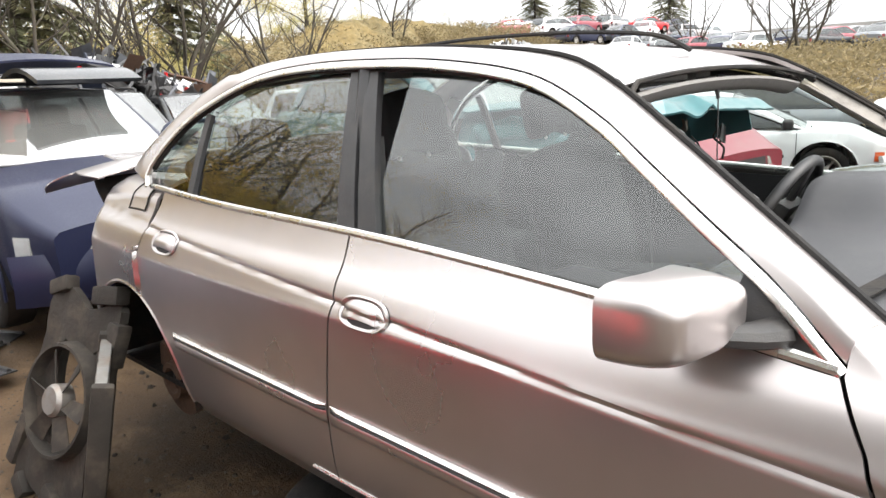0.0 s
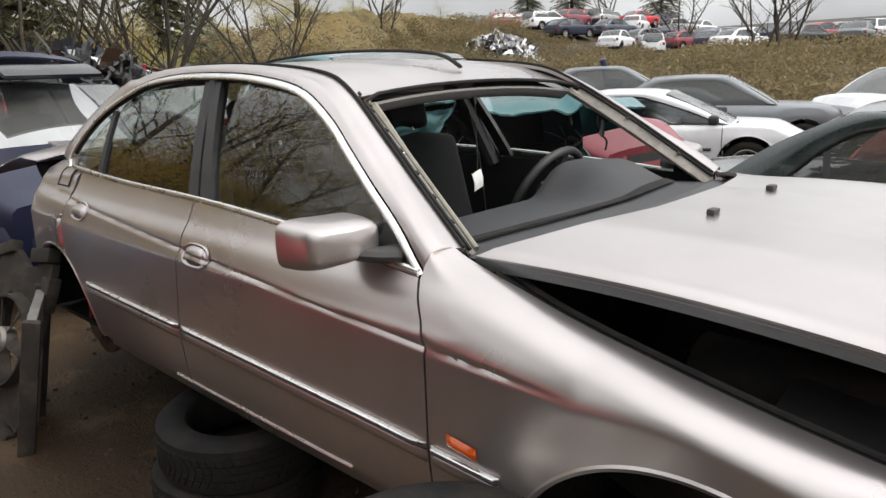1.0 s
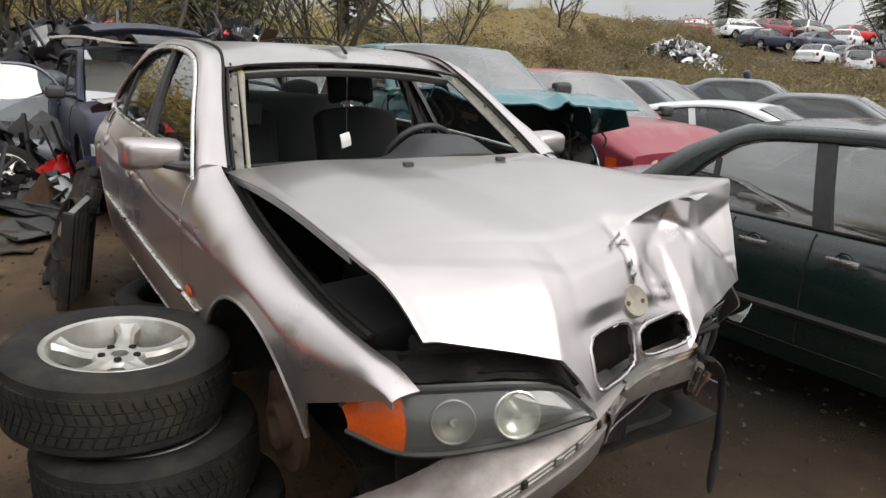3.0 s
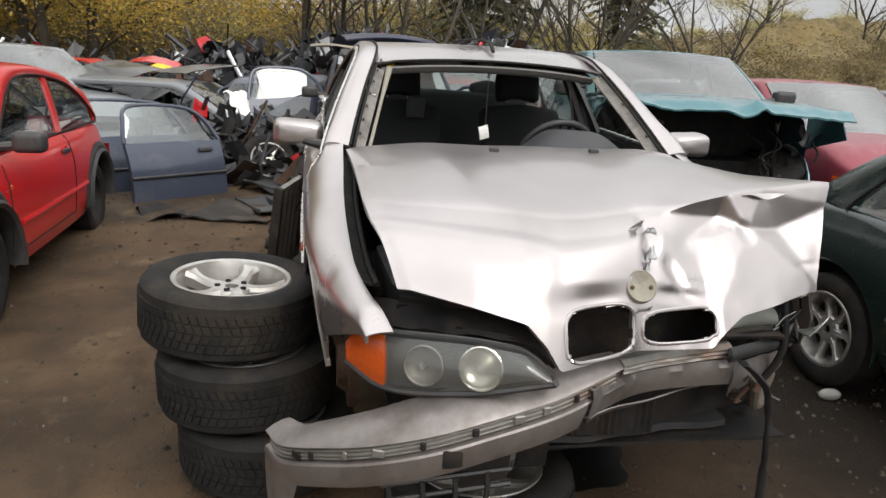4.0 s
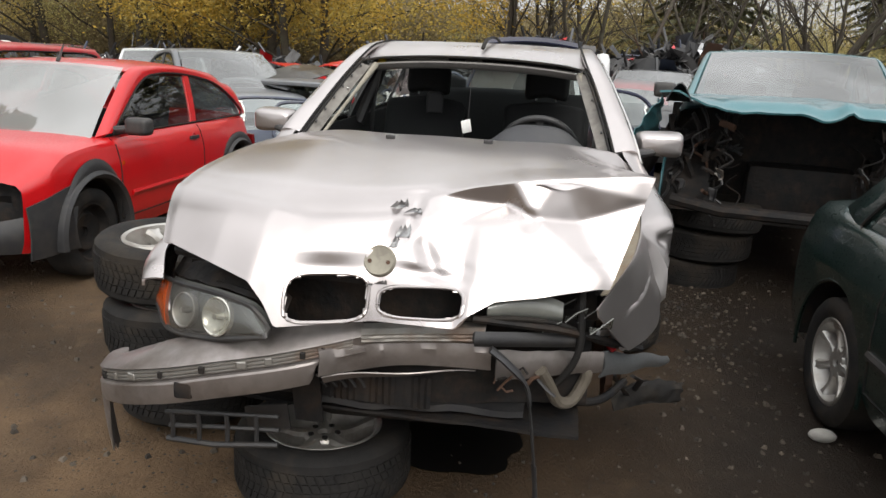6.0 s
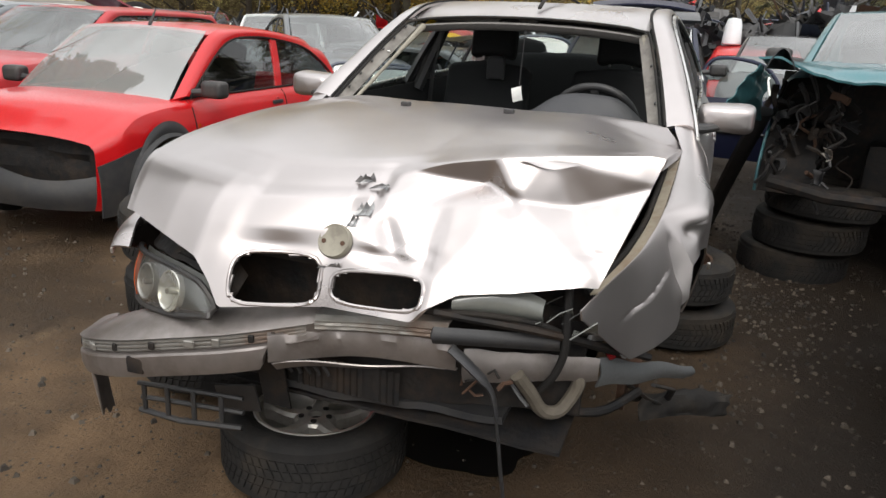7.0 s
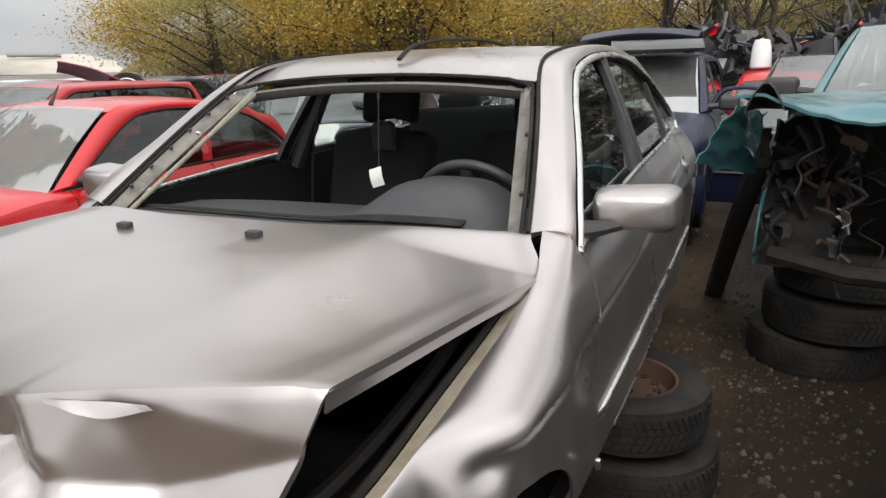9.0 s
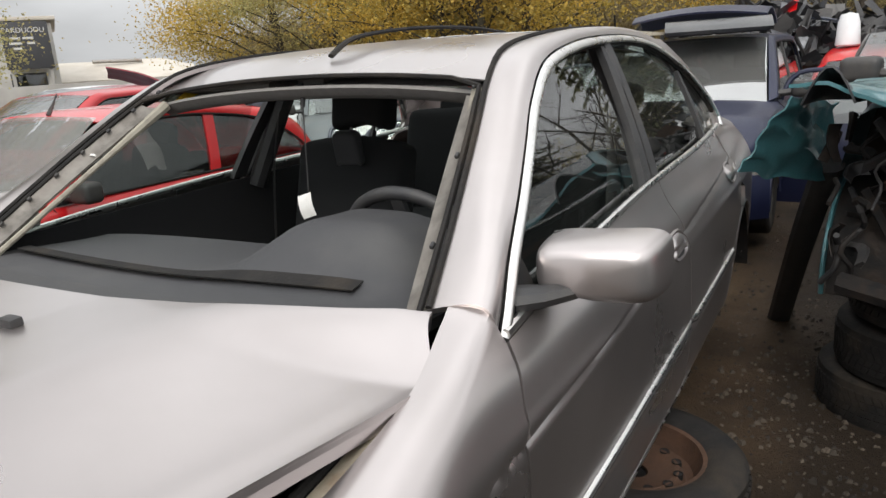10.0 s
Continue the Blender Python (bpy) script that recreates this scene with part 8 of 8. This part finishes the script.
def brush_mesh():
    """Dense dry scrub in a belt behind the yard and over the far bank, with an unseen strip on the wreck's right."""
    rng = random.Random(8)
    V, F = [], []
    spots = []
    for k in range(760):
        t = rng.random()
        if t < 0.45:
            y = rng.uniform(-24, 16)
            spots.append((-22 - rng.uniform(0, 6) - 0.02 * y * y * 0.3, y, rng.uniform(1.5, 2.9) * (1.0 - 0.45 * smoothstep(4, 12, y))))
        elif t < 0.6:
            a = rng.uniform(0, 1)
            spots.append((-26 - 8 * a + rng.uniform(-4, 3), 8 + 34 * a, rng.uniform(0.5, 1.1)))
        else:
            spots.append((rng.uniform(-36, 8), rng.uniform(13, 42), rng.uniform(0.25, 0.6)))
    for k in range(170):
        spots.append((rng.uniform(-34, 6), rng.uniform(13, 44), rng.uniform(0.35, 0.85)))
    # Unseen scrub, added to darken what the car's right side reflects.
    for k in range(60):
        spots.append((rng.uniform(-7, 11), rng.uniform(-18.5, -15.0), rng.uniform(0.8, 1.6)))
    for x, y, h in spots:
        z0 = ground_z(x, y)
        n = int(240 + 260 * h)
        for q in range(n):
            a, rr = rng.uniform(0, 6.2832), rng.random() ** 0.6 * (0.9 + h * 0.55)
            zz = z0 + h * 1.5 * rng.random() ** 0.8 * (1 - 0.35 * (rr / (0.9 + h * 0.55)) ** 2)
            c = Vector((x + rr * math.cos(a), y + rr * math.sin(a), zz))
            d = Vector((rng.gauss(0, 1), rng.gauss(0, 1), rng.gauss(0, 0.8))).normalized()
            b = d.cross(Vector((rng.gauss(0, 1), rng.gauss(0, 1), 0.1))).normalized()
            s = rng.uniform(0.045, 0.11)
            o = len(V)
            V.extend([tuple(c - d * s), tuple(c + b * s * 0.4), tuple(c + d * s), tuple(c - b * s * 0.4)])
            F.append((o, o + 1, o + 2, o + 3))
    return V, F


def thicket_mesh():
    """The tangled mass of twigs inside the scrub belt: one uneven ridge."""
    V, F = [], []
    ys, us = np.linspace(-30, 44, 230), np.linspace(-1, 1, 15)
    for y in ys:
        xc = -25.5 - 0.006 * y * y * (1 if y < 10 else 1.4)
        h = (2.5 + 0.9 * nz(y, 1.0, 0.0, 0.22)) * (1 - 0.45 * smoothstep(4, 14, y))
        for u in us:
            x = xc + 3.4 * u + 0.5 * nz(y, u * 3, 2.0, 1.3)
            top = h * max(0.0, 1 - abs(u) ** 2.2) * (1 + 0.3 * nz(x, y, 4.0, 0.9) + 0.25 * nz(x, y, 7.0, 2.6))
            V.append((x, y + 0.25 * nz(x, y, 3.0, 2.0), ground_z(x, y) + top - 0.1))
    k = len(us)
    for i in range(len(ys) - 1):
        for j in range(k - 1):
            F.append((i * k + j, (i + 1) * k + j, (i + 1) * k + j + 1, i * k + j + 1))
    return V, F


M["thicket"] = mat("twig_thicket", (0.2, 0.16, 0.085), 1.0, col2=(0.11, 0.09, 0.05), scale=5.0, amount=1.0, bump=1.0, bump_scale=14, spec=0.1,
                   stain=(0.2, 0.13, 0.04), stain_scale=0.35, stain_amount=0.5)
tagged(new("thicket", raw_mesh("thicket", *thicket_mesh(), M["thicket"], True)), "dense brown twigs inside the scrub belt", "thicket", kind="stuff")
tagged(new("brush", raw_mesh("brush", *brush_mesh(), M["brush"])), "dense dry olive-brown scrub behind the yard", "brush", kind="stuff")
# ---- scrap heap ----
def heap_mesh(seed, count, area, height, mats, mix):
    """Bent panels, bars and blocks thrown in a long pile."""
    rng = random.Random(seed)
    V, F, I = [], [], []
    for k in range(count):
        cx, cy, hx, hy = area
        u, v = rng.uniform(-1, 1), rng.uniform(-1, 1)
        x, y = cx + u * hx, cy + v * hy
        top = height(y) * (1 - u * u) * (0.9 + 0.1 * math.sin(y * 2.3 + 1))
        z = ground_z(x, y) + 0.05 + top * rng.random() ** 0.55
        m = pose(x, y, z, rng.uniform(-70, 70), rng.uniform(-70, 70), rng.uniform(0, 360))
        kind = rng.random()
        mi = rng.choices(range(len(mats)), mix)[0]
        o = len(V)
        if kind < 0.6:
            w, l, b = rng.uniform(0.08, 0.34), rng.uniform(0.2, 0.8), rng.uniform(-0.14, 0.14)
            for i in range(4):
                for j in range(3):
                    V.append(tuple(m @ Vector(((i / 3 - 0.5) * l, (j / 2 - 0.5) * w, b * math.sin(i * 1.1) + 0.025 * rng.uniform(-1, 1)))))
            for i in range(3):
                for j in range(2):
                    F.append((o + i * 3 + j, o + i * 3 + 3 + j, o + i * 3 + 4 + j, o + i * 3 + 1 + j))
                    I.append(mi)
        elif kind < 0.85:
            l, r = rng.uniform(0.3, 1.2), rng.uniform(0.01, 0.035)
            b = rng.uniform(-0.25, 0.25)
            for i in range(4):
                t = i / 3 - 0.5
                for q in range(4):
                    V.append(tuple(m @ Vector((t * l, b * (1 - 4 * t * t) + r * math.cos(q * 1.571), r * math.sin(q * 1.571)))))
            for i in range(3):
                for q in range(4):
                    F.append((o + i * 4 + q, o + i * 4 + (q + 1) % 4, o + i * 4 + 4 + (q + 1) % 4, o + i * 4 + 4 + q))
                    I.append(mi)
        else:
            d = [rng.uniform(0.03, 0.11) for _ in range(3)]
            V += [tuple(m @ Vector((sx * d[0], sy * d[1], sz * d[2]))) for sx in (-1, 1) for sy in (-0.8, 1) for sz in (-1, 0.8)]
            F += [tuple(o + q for q in f) for f in ((0, 1, 3, 2), (4, 6, 7, 5), (0, 4, 5, 1), (2, 3, 7, 6), (0, 2, 6, 4), (1, 5, 7, 3))]
            I += [0] * 6
    return V, F, I


# In the default mix, light grey and white pieces stand in for glints.
def heap(label, seed, count, area, height, mix=(12, 4, 0.15, 0.6, 0.5, 0.5)):
    mats = [M["scrap"], M["scrap_light"], M["red"], M["slate"], M["white"], M["rust"]]
    V, F, I = heap_mesh(seed, count, area, height, mats, mix)
    me = raw_mesh("scrap_heap", V, F, mats)
    me.polygons.foreach_set("material_index", I)
    return tagged(new("scrap_heap", me), label, "scrap heap", kind="stuff")


heap("long heap of black bumpers, panels and car scrap", 21, 11000, (-11.8, -2.8, 2.0, 7.4), lambda y: 1.25 + 0.65 * smoothstep(-5, 0.5, y))
heap("tall heap of black scrap and torn car parts", 22, 4200, (-12.4, 1.6, 1.5, 2.6), lambda y: 1.9)
heap("low scatter of scrap between the cars", 23, 900, (-7.0, -1.3, 1.2, 1.3), lambda y: 0.75)
heap("white bagged rubble and scrap on the far bank", 25, 420, (-26, 33, 2.4, 1.4), lambda y: 1.7, (2, 3, 0.3, 0.3, 8, 0.5))


# ---- loose car parts ----
def car_door(name, label, paint, m, l=1.0, side=1):
    d = thing(name, label, "car door", m)
    P = M[paint]
    part("skin", fn_grid(lambda u, v: ((u - 0.5) * l, 0.05 * math.sin(v * 2.8) + 0.01 * (v > 0.5), 0.02 + 0.62 * v), 10, 12), P, d, "", 0.05)
    top = [(-l / 2, 0.02, 0.64), (-l / 2 + 0.1, -0.03, 0.86), (-l / 2 + 0.3, -0.07, 1.0), (l / 2 - 0.16, -0.07, 1.02), (l / 2 - 0.04, -0.02, 0.84), (l / 2, 0.02, 0.64)]
    part("window_frame", tube_bm(smooth_line(top, 26), 0.02, 8), P, d)
    L = smooth_line(top, 26)
    g = part("glass", fn_grid(lambda u, v: (lambda x: (x, 0.015 - 0.08 * v, 0.63 + (float(np.interp(x, L[:, 0], L[:, 2])) - 0.64) * v))(-l / 2 + 0.02 + (l - 0.04) * u), 14, 5), M["glass"], d, "pale green door glass")
    part("handle", box_bm(0.16, 0.03, 0.04, pose(side * (l / 2 - 0.2), 0.065, 0.54), 0.01), M["plastic"], d, "black door handle")
    part("moulding", tube_bm([(-l / 2, 0.06, 0.3), (l / 2, 0.06, 0.3)], 0.016, 6), M["plastic"], d, "black door moulding")
    return d


car_door("blue_car_door", "slate blue car door with its window, leaning", "slate", pose(-5.08, -2.0, 0.04, 16, 0, -51), 1.02, -1)
car_door("grey_car_door", "grey blue car door with its window, leaning behind another", "slate", pose(-5.45, -2.52, 0.04, 14, 0, -54), 1.3, -1)
car_door("dark_car_door", "dark grey car door lying against the scrap", "slate", pose(-6.9, -0.95, 0.42, 10, 4, -80), 0.95)
car_door("navy_car_door", "dark navy car door standing open with its window", "navy", pose(-5.75, 1.25, 0.28, 0, 0, -96), 0.85, -1)
lay(alloy_wheel, -6.05, -1.22, 0.36, 0, 62, 14, "loose wheels among the scrap", "dirty wheel leaning against a car door")
lay(bare_tyre, -6.3, -1.5, 0.36, 0, 72, 25, "loose wheels among the scrap", "old black tyre leaning among the scrap")

plate = solo("metal_plate", fn_grid(lambda u, v: ((u - 0.5) * 0.75, (v - 0.5) * 0.5 * (1 - 0.3 * u), 0.05 + 0.10 * math.sin(u * 5) * v * v + 0.03 * nz(u * 4, v * 4)), 18, 12), M["dirt_black"], "torn grey metal undertray lying on the mud", "scrap metal", pose(-4.25, -1.45, 0.06, 0, 0, 70), thick=0.012)
solo("metal_plate", fn_grid(lambda u, v: ((u - 0.5) * 0.5, (v - 0.5) * 0.35, 0.04 + 0.06 * math.sin(u * 6 + v * 3)), 12, 8), M["grime"], "dark crumpled panel lying on the mud", "scrap metal", pose(-4.35, -2.1, 0.05, 0, 0, 20), thick=0.01)


def radiator_fan(m):
    f = thing("radiator_fan", "dirty black radiator fan and cowl leaning on the car's tail", "radiator fan", m)
    part("cowl", fn_grid(lambda u, v: (-0.235 + 0.47 * u, 0.015 * math.sin(u * 3.1) + 0.02 * nz(u * 5, v * 5), 0.05 + 0.76 * v + 0.03 * math.sin(u * 9)), 14, 14, np.array([[not (3 < i < 10 and 3 < j < 10) for j in range(14)] for i in range(14)])), M["dirt_black"], f, "black fan cowl", 0.03)
    part("fan_ring", lathe_bm([(0.19, 0.01), (0.2, -0.06), (0.212, -0.06), (0.225, 0.01)], 36, "y", pose(0.0, -0.01, 0.43)), M["dirt_black"], f, "round cowl ring")
    fan = part("fan", lathe_bm([(0.0001, -0.085), (0.05, -0.085), (0.062, -0.07), (0.062, -0.02)], 24, "y", pose(0, 0, 0.43)), M["steel"], f, "fan hub")
    for k in range(6):
        part("blade", fn_grid(lambda u, v: (0.055 + 0.13 * u, -0.05 + 0.03 * (v - 0.5), 0.06 * (v - 0.5) * (0.6 + 0.5 * u)), 6, 4), M["dirt_black"], fan, "", 0.004, at=pose(0, 0, 0.43) @ pose(0, 0, 0, 0, 60 * k, 0))
    for k, (x, z, a, b) in enumerate(((-0.2, 0.83, 0.12, 0.06), (0.12, 0.86, 0.16, 0.07), (0.22, 0.7, 0.07, 0.16), (-0.24, 0.2, 0.06, 0.2), (0.1, 0.05, 0.2, 0.07), (-0.16, 0.04, 0.1, 0.06))):
        part("bracket", box_bm(a, 0.06, b, pose(x, -0.015, z, 0, 12 * (k - 2), 0), 0.012), M["dirt_black"], f, "dirty black bracket")
    core = part("radiator_core", fn_grid(lambda u, v: (0.0 + 0.34 * u, 0.12 + 0.003 * math.sin(u * 200), 0.0 + 0.72 * v), 60, 4), M["steel"], f, "finned radiator core", 0.035, at=pose(0.02, 0.06, 0.02, 8, 16, -30))
    for x in (-0.01, 0.35):
        part("tank", box_bm(0.035, 0.07, 0.76, pose(x, 0.11, 0.36), 0.012), M["dirt_black"] if x > 0 else M["dirt_black"], core, "side tank")
    return f


radiator_fan(pose(-3.14, -1.085, 0.03, -20, 5, 6))
bar = thing("bumper_bar", "long black plastic bumper bar leaning on the teal car", "bumper")
part("skin", tube_bm(smooth_line([(-3.7, 1.05, 0.06), (-3.38, 1.115, 0.42), (-3.05, 1.18, 0.76), (-2.73, 1.25, 1.08)], 20), [0.058] * 20, 10, 0.7), M["plastic"], bar, "scuffed black plastic")
solo("stone", (lambda b: ([setattr(v, "co", v.co * (1 + 0.25 * nz(*v.co, 3.0))) for v in b.verts], b)[1])((lambda b: (bmesh.ops.create_icosphere(b, subdivisions=3, radius=0.05), b)[1])(bmesh.new())), M["stone"], "pale fist-sized stone lying on the mud", "stone", Matrix.Translation((-0.47, 1.735, 0.02)) @ Matrix.Diagonal((0.7, 1.2, 0.6, 1)))

# white tank on the red car behind, pole lamp
solo("plastic_drum", lathe_bm([(0.001, 0.42), (0.1, 0.4), (0.13, 0.3), (0.15, 0.02), (0.13, 0.0), (0.001, 0.0)], 20), M["white"], "small white plastic drum standing on scrap", "drum", pose(-10.6, 1.3, 1.4))
row_rng = random.Random(77)

# ---- far rows of scrapped cars, built once in each colour ----
far_src = []
for k, (paint, shape, L) in enumerate((("white", "hatch", 3.9), ("grey", "saloon", 4.4), ("navy", "hatch", 4.0), ("grey", "hatch", 4.1), ("silver", "estate", 4.4), ("black_paint", "saloon", 4.5), ("white", "estate", 4.5), ("slate", "saloon", 4.2), ("red", "saloon", 4.3), ("white", "saloon", 4.3), ("maroon", "hatch", 4.0))):
    far_src.append(parked_car("scrap_car", "weathered %s scrap car standing in a row" % {"black_paint": "black", "navy": "dark blue"}.get(paint, paint), pose(0, 0, 0), paint, L, 1.68, 1.42, shape, "steel" if k % 2 else "alloy", "black" if k % 3 else "paint", lite=True))
rowspots = []
for row, y0 in ((0, 47.0), (1, 52.0), (2, 57.0), (3, 63.0), (4, 69.0)):
    for x in np.arange(-54, 14, 3.1):
        rowspots.append((x + row_rng.uniform(-0.6, 0.6), y0 + row_rng.uniform(-0.8, 0.8) + 0.02 * x, 90 + row_rng.uniform(-25, 25)))
for x, y, a in ((-9.6, -6.4, 30), (-9.2, -9.0, 10), (-12.6, -11.5, 60), (-10.0, -12.8, 20), (-14.0, -15.5, 80), (-7.4, -10.6, -10), (-15.5, -12.5, 40), (-12.0, -17.0, 15), (-17.5, -18.5, 70), (-6.6, -14.5, 5),
                (-9.2, 6.4, 5), (-8.6, 8.6, -15), (-1.2, 12.2, 50), (1.8, 9.4, 70), (-7.5, 12.6, 30), (2.5, 13.5, 100), (-10.4, 3.8, -8), (-6.2, 7.8, 20), (0.2, 6.6, 75)):
    rowspots.append((x, y, a))
used = set()
for k, (x, y, a) in enumerate(rowspots):
    j = (k * 7 + k // 5) % len(far_src)
    m = pose(x, y, ground_z(x, y) - 0.02, 0, 0, a)
    if j in used:
        ob = copy_thing(far_src[j], m)
    else:
        used.add(j)
        ob = far_src[j]
        ob.matrix_basis = m
    ob["group"] = "scrapped cars in rows"

# ---- sheds with a sign, wall and poles ----
def shed():
    b = thing("shed", "whitewashed shed with a flat pale roof", "building", pose(-23.4, -40.5, 0, 0, 0, -33))
    part("wall", box_bm(7, 6, 4.9, pose(0, 0, 2.45), 0.03), M["wall"], b, "stained whitewashed wall")
    part("roof", box_bm(7.5, 6.6, 0.2, pose(0, 0, 5.0, 2, 0, 0), 0.04), M["rooftin"], b, "pale sheet roof")
    for x in (-2.0, 1.2):
        wi = part("window", box_bm(1.7, 0.1, 1.3, pose(x, 3.02, 1.7), 0.02), M["plastic"], b, "dark shed window")
        part("pane", box_bm(1.5, 0.04, 1.1, pose(x, 3.07, 1.7), 0.01), M["glass_dark"], wi)
    return b


shed()
low = thing("warehouse", "long low warehouse with a pale sloping roof", "building", pose(-32.2, -41.8, 0, 0, 0, -37))
part("wall", box_bm(10, 8, 1.75, pose(0, 0, 0.87), 0.03), M["concrete"], low, "grey concrete wall")
part("roof", fn_grid(lambda u, v: (-5.3 + 10.6 * u, -4.4 + 8.8 * v, 1.75 + (1.25 - 0.5 * smoothstep(0.2, 0.0, u)) * (1 - abs(2 * v - 1)) + 0.03 * nz(u * 9, v * 6)), 24, 13), M["rooftin"], low, "pale roof sheets", 0.1)
part("vent_pipe", tube_bm([(-2.0, 1.0, 2.9), (1.0, 1.2, 2.95)], 0.12, 8), M["steel"], low, "dark pipe along the ridge")
SIGN = pose(-23.35, -36.35, 0, 0, 0, -33)
sign = thing("sign_board", "dark sign board on posts with white painted words", "sign", SIGN)
part("board", box_bm(2.2, 0.1, 2.4, pose(0, 0, 3.75), 0.02), M["signboard"], sign, "dark painted board")
for x in (-0.9, 0.9):
    part("post", box_bm(0.18, 0.18, 2.6, pose(x, -0.16, 1.3), 0.02), M["concrete"], sign, "concrete post")


def words(text, size, m, parent):
    cu = bpy.data.curves.new("lettering", "FONT")
    cu.body, cu.size, cu.align_x, cu.extrude = text, size, "CENTER", 0.01
    tmp = new("lettering", cu)
    me = bpy.data.meshes.new_from_object(tmp.evaluated_get(bpy.context.evaluated_depsgraph_get()))
    bpy.data.objects.remove(tmp)
    me.materials.append(M["letter"])
    ob = new("lettering", me)
    ob.parent, ob.matrix_basis = parent, m
    return ob


words("PARDUODU", 0.36, pose(0.06, 0.07, 4.4, 90, 0, 180), sign)
for k, (x, wd) in enumerate(((0.5, 0.5), (-0.1, 0.5), (0.5, 0.6), (-0.2, 0.35), (0.45, 0.4))):
    part("text_bar", box_bm(wd, 0.02, 0.11, pose(x, 0.06, 4.12 - 0.26 * (k // 2)), 0.01), M["letter"], sign)
yard_wall = solo("yard_wall", box_bm(24, 0.25, 1.62, pose(0, 0, 0.81), 0.02), M["concrete"], "long grey concrete yard wall", "wall", pose(-28, -26.5, 0.05, 0, 0, -43), kind="structure")
for x, y, h in ((-28, 76, 10), (-14, 78, 10), (0, 77, 10)):
    lamp_post = thing("street_lamp", "tall grey street lamp beyond the far cars", "street lamp", pose(x, y, 2.8))
    part("pole", tube_bm([(0, 0, 0), (0, 0, h * 0.8), (0.3, 0, h * 0.95), (1.2, 0, h)], [0.1, 0.08, 0.06, 0.05], 8), M["steel"], lamp_post)
    part("head", box_bm(0.7, 0.25, 0.12, pose(1.5, 0, h), 0.03), M["steel"], lamp_post)
solo("far_fence", box_bm(110, 0.2, 2.6, pose(0, 0, 1.3), 0.02), M["concrete"], "pale wall behind the far cars", "wall", pose(-18, 84, 2.8, 0, 0, 0), kind="structure")


# maroon bonnet and wheel thrown on a sunken car, cloth and panels on the heap
sunk = copy_thing(far_src[0], pose(-7.7, -7.9, -0.32, 0, 0, 25))
sunk["label"] = "white hatchback sunk among other scrap cars"
solo("maroon_bonnet", fn_grid(lambda u, v: ((u - 0.5) * 1.15, (v - 0.5) * 1.0 * (1 - 0.25 * u), 0.07 * math.sin(3.1 * u) - 0.12 * (v - 0.5) ** 2 + 0.02 * nz(u * 4, v * 4)), 18, 14), M["maroon"], "faded maroon bonnet propped up on a scrap car", "bonnet", pose(-7.25, -8.05, 1.5, 12, -24, -42), thick=0.02)
lay(alloy_wheel, -7.5, -7.75, 1.3, 0, 58, 40, "loose wheels among the scrap", "dirty wheel thrown on a scrap car's roof")
solo("white_cloth", fn_grid(lambda u, v: ((u - 0.5) * 0.24 + 0.05 * nz(u * 6, v * 6), (v - 0.5) * 0.4, 0.02 - 0.26 * smoothstep(0.5, 1.0, v) + 0.06 * nz(u * 5, v * 7, 3.0)), 16, 20), M["paper"], "crumpled white sheet hanging over scrap", "cloth", pose(-6.95, -1.6, 1.06, 0, 0, -70), thick=0.004)
for k, (x, y, z, pt, w_, l_) in enumerate(((-8.6, -3.55, 1.28, "red", 0.5, 0.9), (-8.9, -2.9, 1.36, "red", 0.5, 0.6), (-8.5, -2.75, 1.28, "yellow", 0.22, 0.32), (-8.2, -2.0, 1.32, "black_paint", 0.7, 1.5), (-7.7, -3.2, 1.22, "black_paint", 0.7, 1.4))):
    solo("scrap_sheet", fn_grid(lambda u, v: ((u - 0.5) * l_, (v - 0.5) * w_, 0.06 * math.sin(3.1 * u) + 0.02 * nz(u * 5, v * 5, k)), 14, 8), M[pt], "bent %s body panel lying on scrap" % {"black_paint": "black"}.get(pt, pt), "scrap sheet", pose(x, y, z, 8 * (k % 3), 14 - 6 * k, 60 + 25 * k), thick=0.01)


def undertray(m, label):
    """A ribbed black plastic sheet."""
    t = thing("undertray", label, "undertray", m)
    part("sheet", fn_grid(lambda u, v: ((u - 0.5) * 0.95, (v - 0.5) * 0.6 * (1 - 0.2 * u), 0.03 + 0.012 * math.sin(9 * u) + 0.03 * nz(u * 3, v * 3)), 24, 14), M["plastic"], t, "", 0.008)
    for q in (-0.28, 0.0, 0.26):
        part("rib", tube_bm([(-0.46, q, 0.05), (0.0, q * 0.9, 0.055), (0.46, q * 0.8, 0.05)], 0.014, 6), M["plastic"], t)


undertray(pose(-4.75, -1.12, 0.1, 4, -3, 14), "broken ribbed black undertray lying on the mud")
undertray(pose(-5.4, -0.95, 0.12, -5, 4, 40), "dirty black plastic tray lying on the mud")


def oil_patch():
    """A black oil stain soaked into the mud, with an uneven rim."""
    V, F, n = [(-0.05, 0.15, 0.0)], [], 40
    for k in range(n):
        a = 6.2832 * k / n
        r = 0.27 * (1 + 0.35 * nz(math.cos(a) * 1.7, math.sin(a) * 1.7, 8.0))
        V.append((-0.05 + r * 0.9 * math.cos(a), 0.15 + r * math.sin(a), 0.0))
    V = [(x, y, ground_z(x, y) + 0.006) for x, y, z in V]
    F = [(0, 1 + k, 1 + (k + 1) % n) for k in range(n)]
    return V, F


oil = mat("black_oil", (0.004, 0.004, 0.004), 0.35, col2=(0.01, 0.008, 0.006), scale=30)
tagged(new("oil_puddle", raw_mesh("oil_puddle", *oil_patch(), oil)), "black oil puddle soaked into the mud", "puddle")
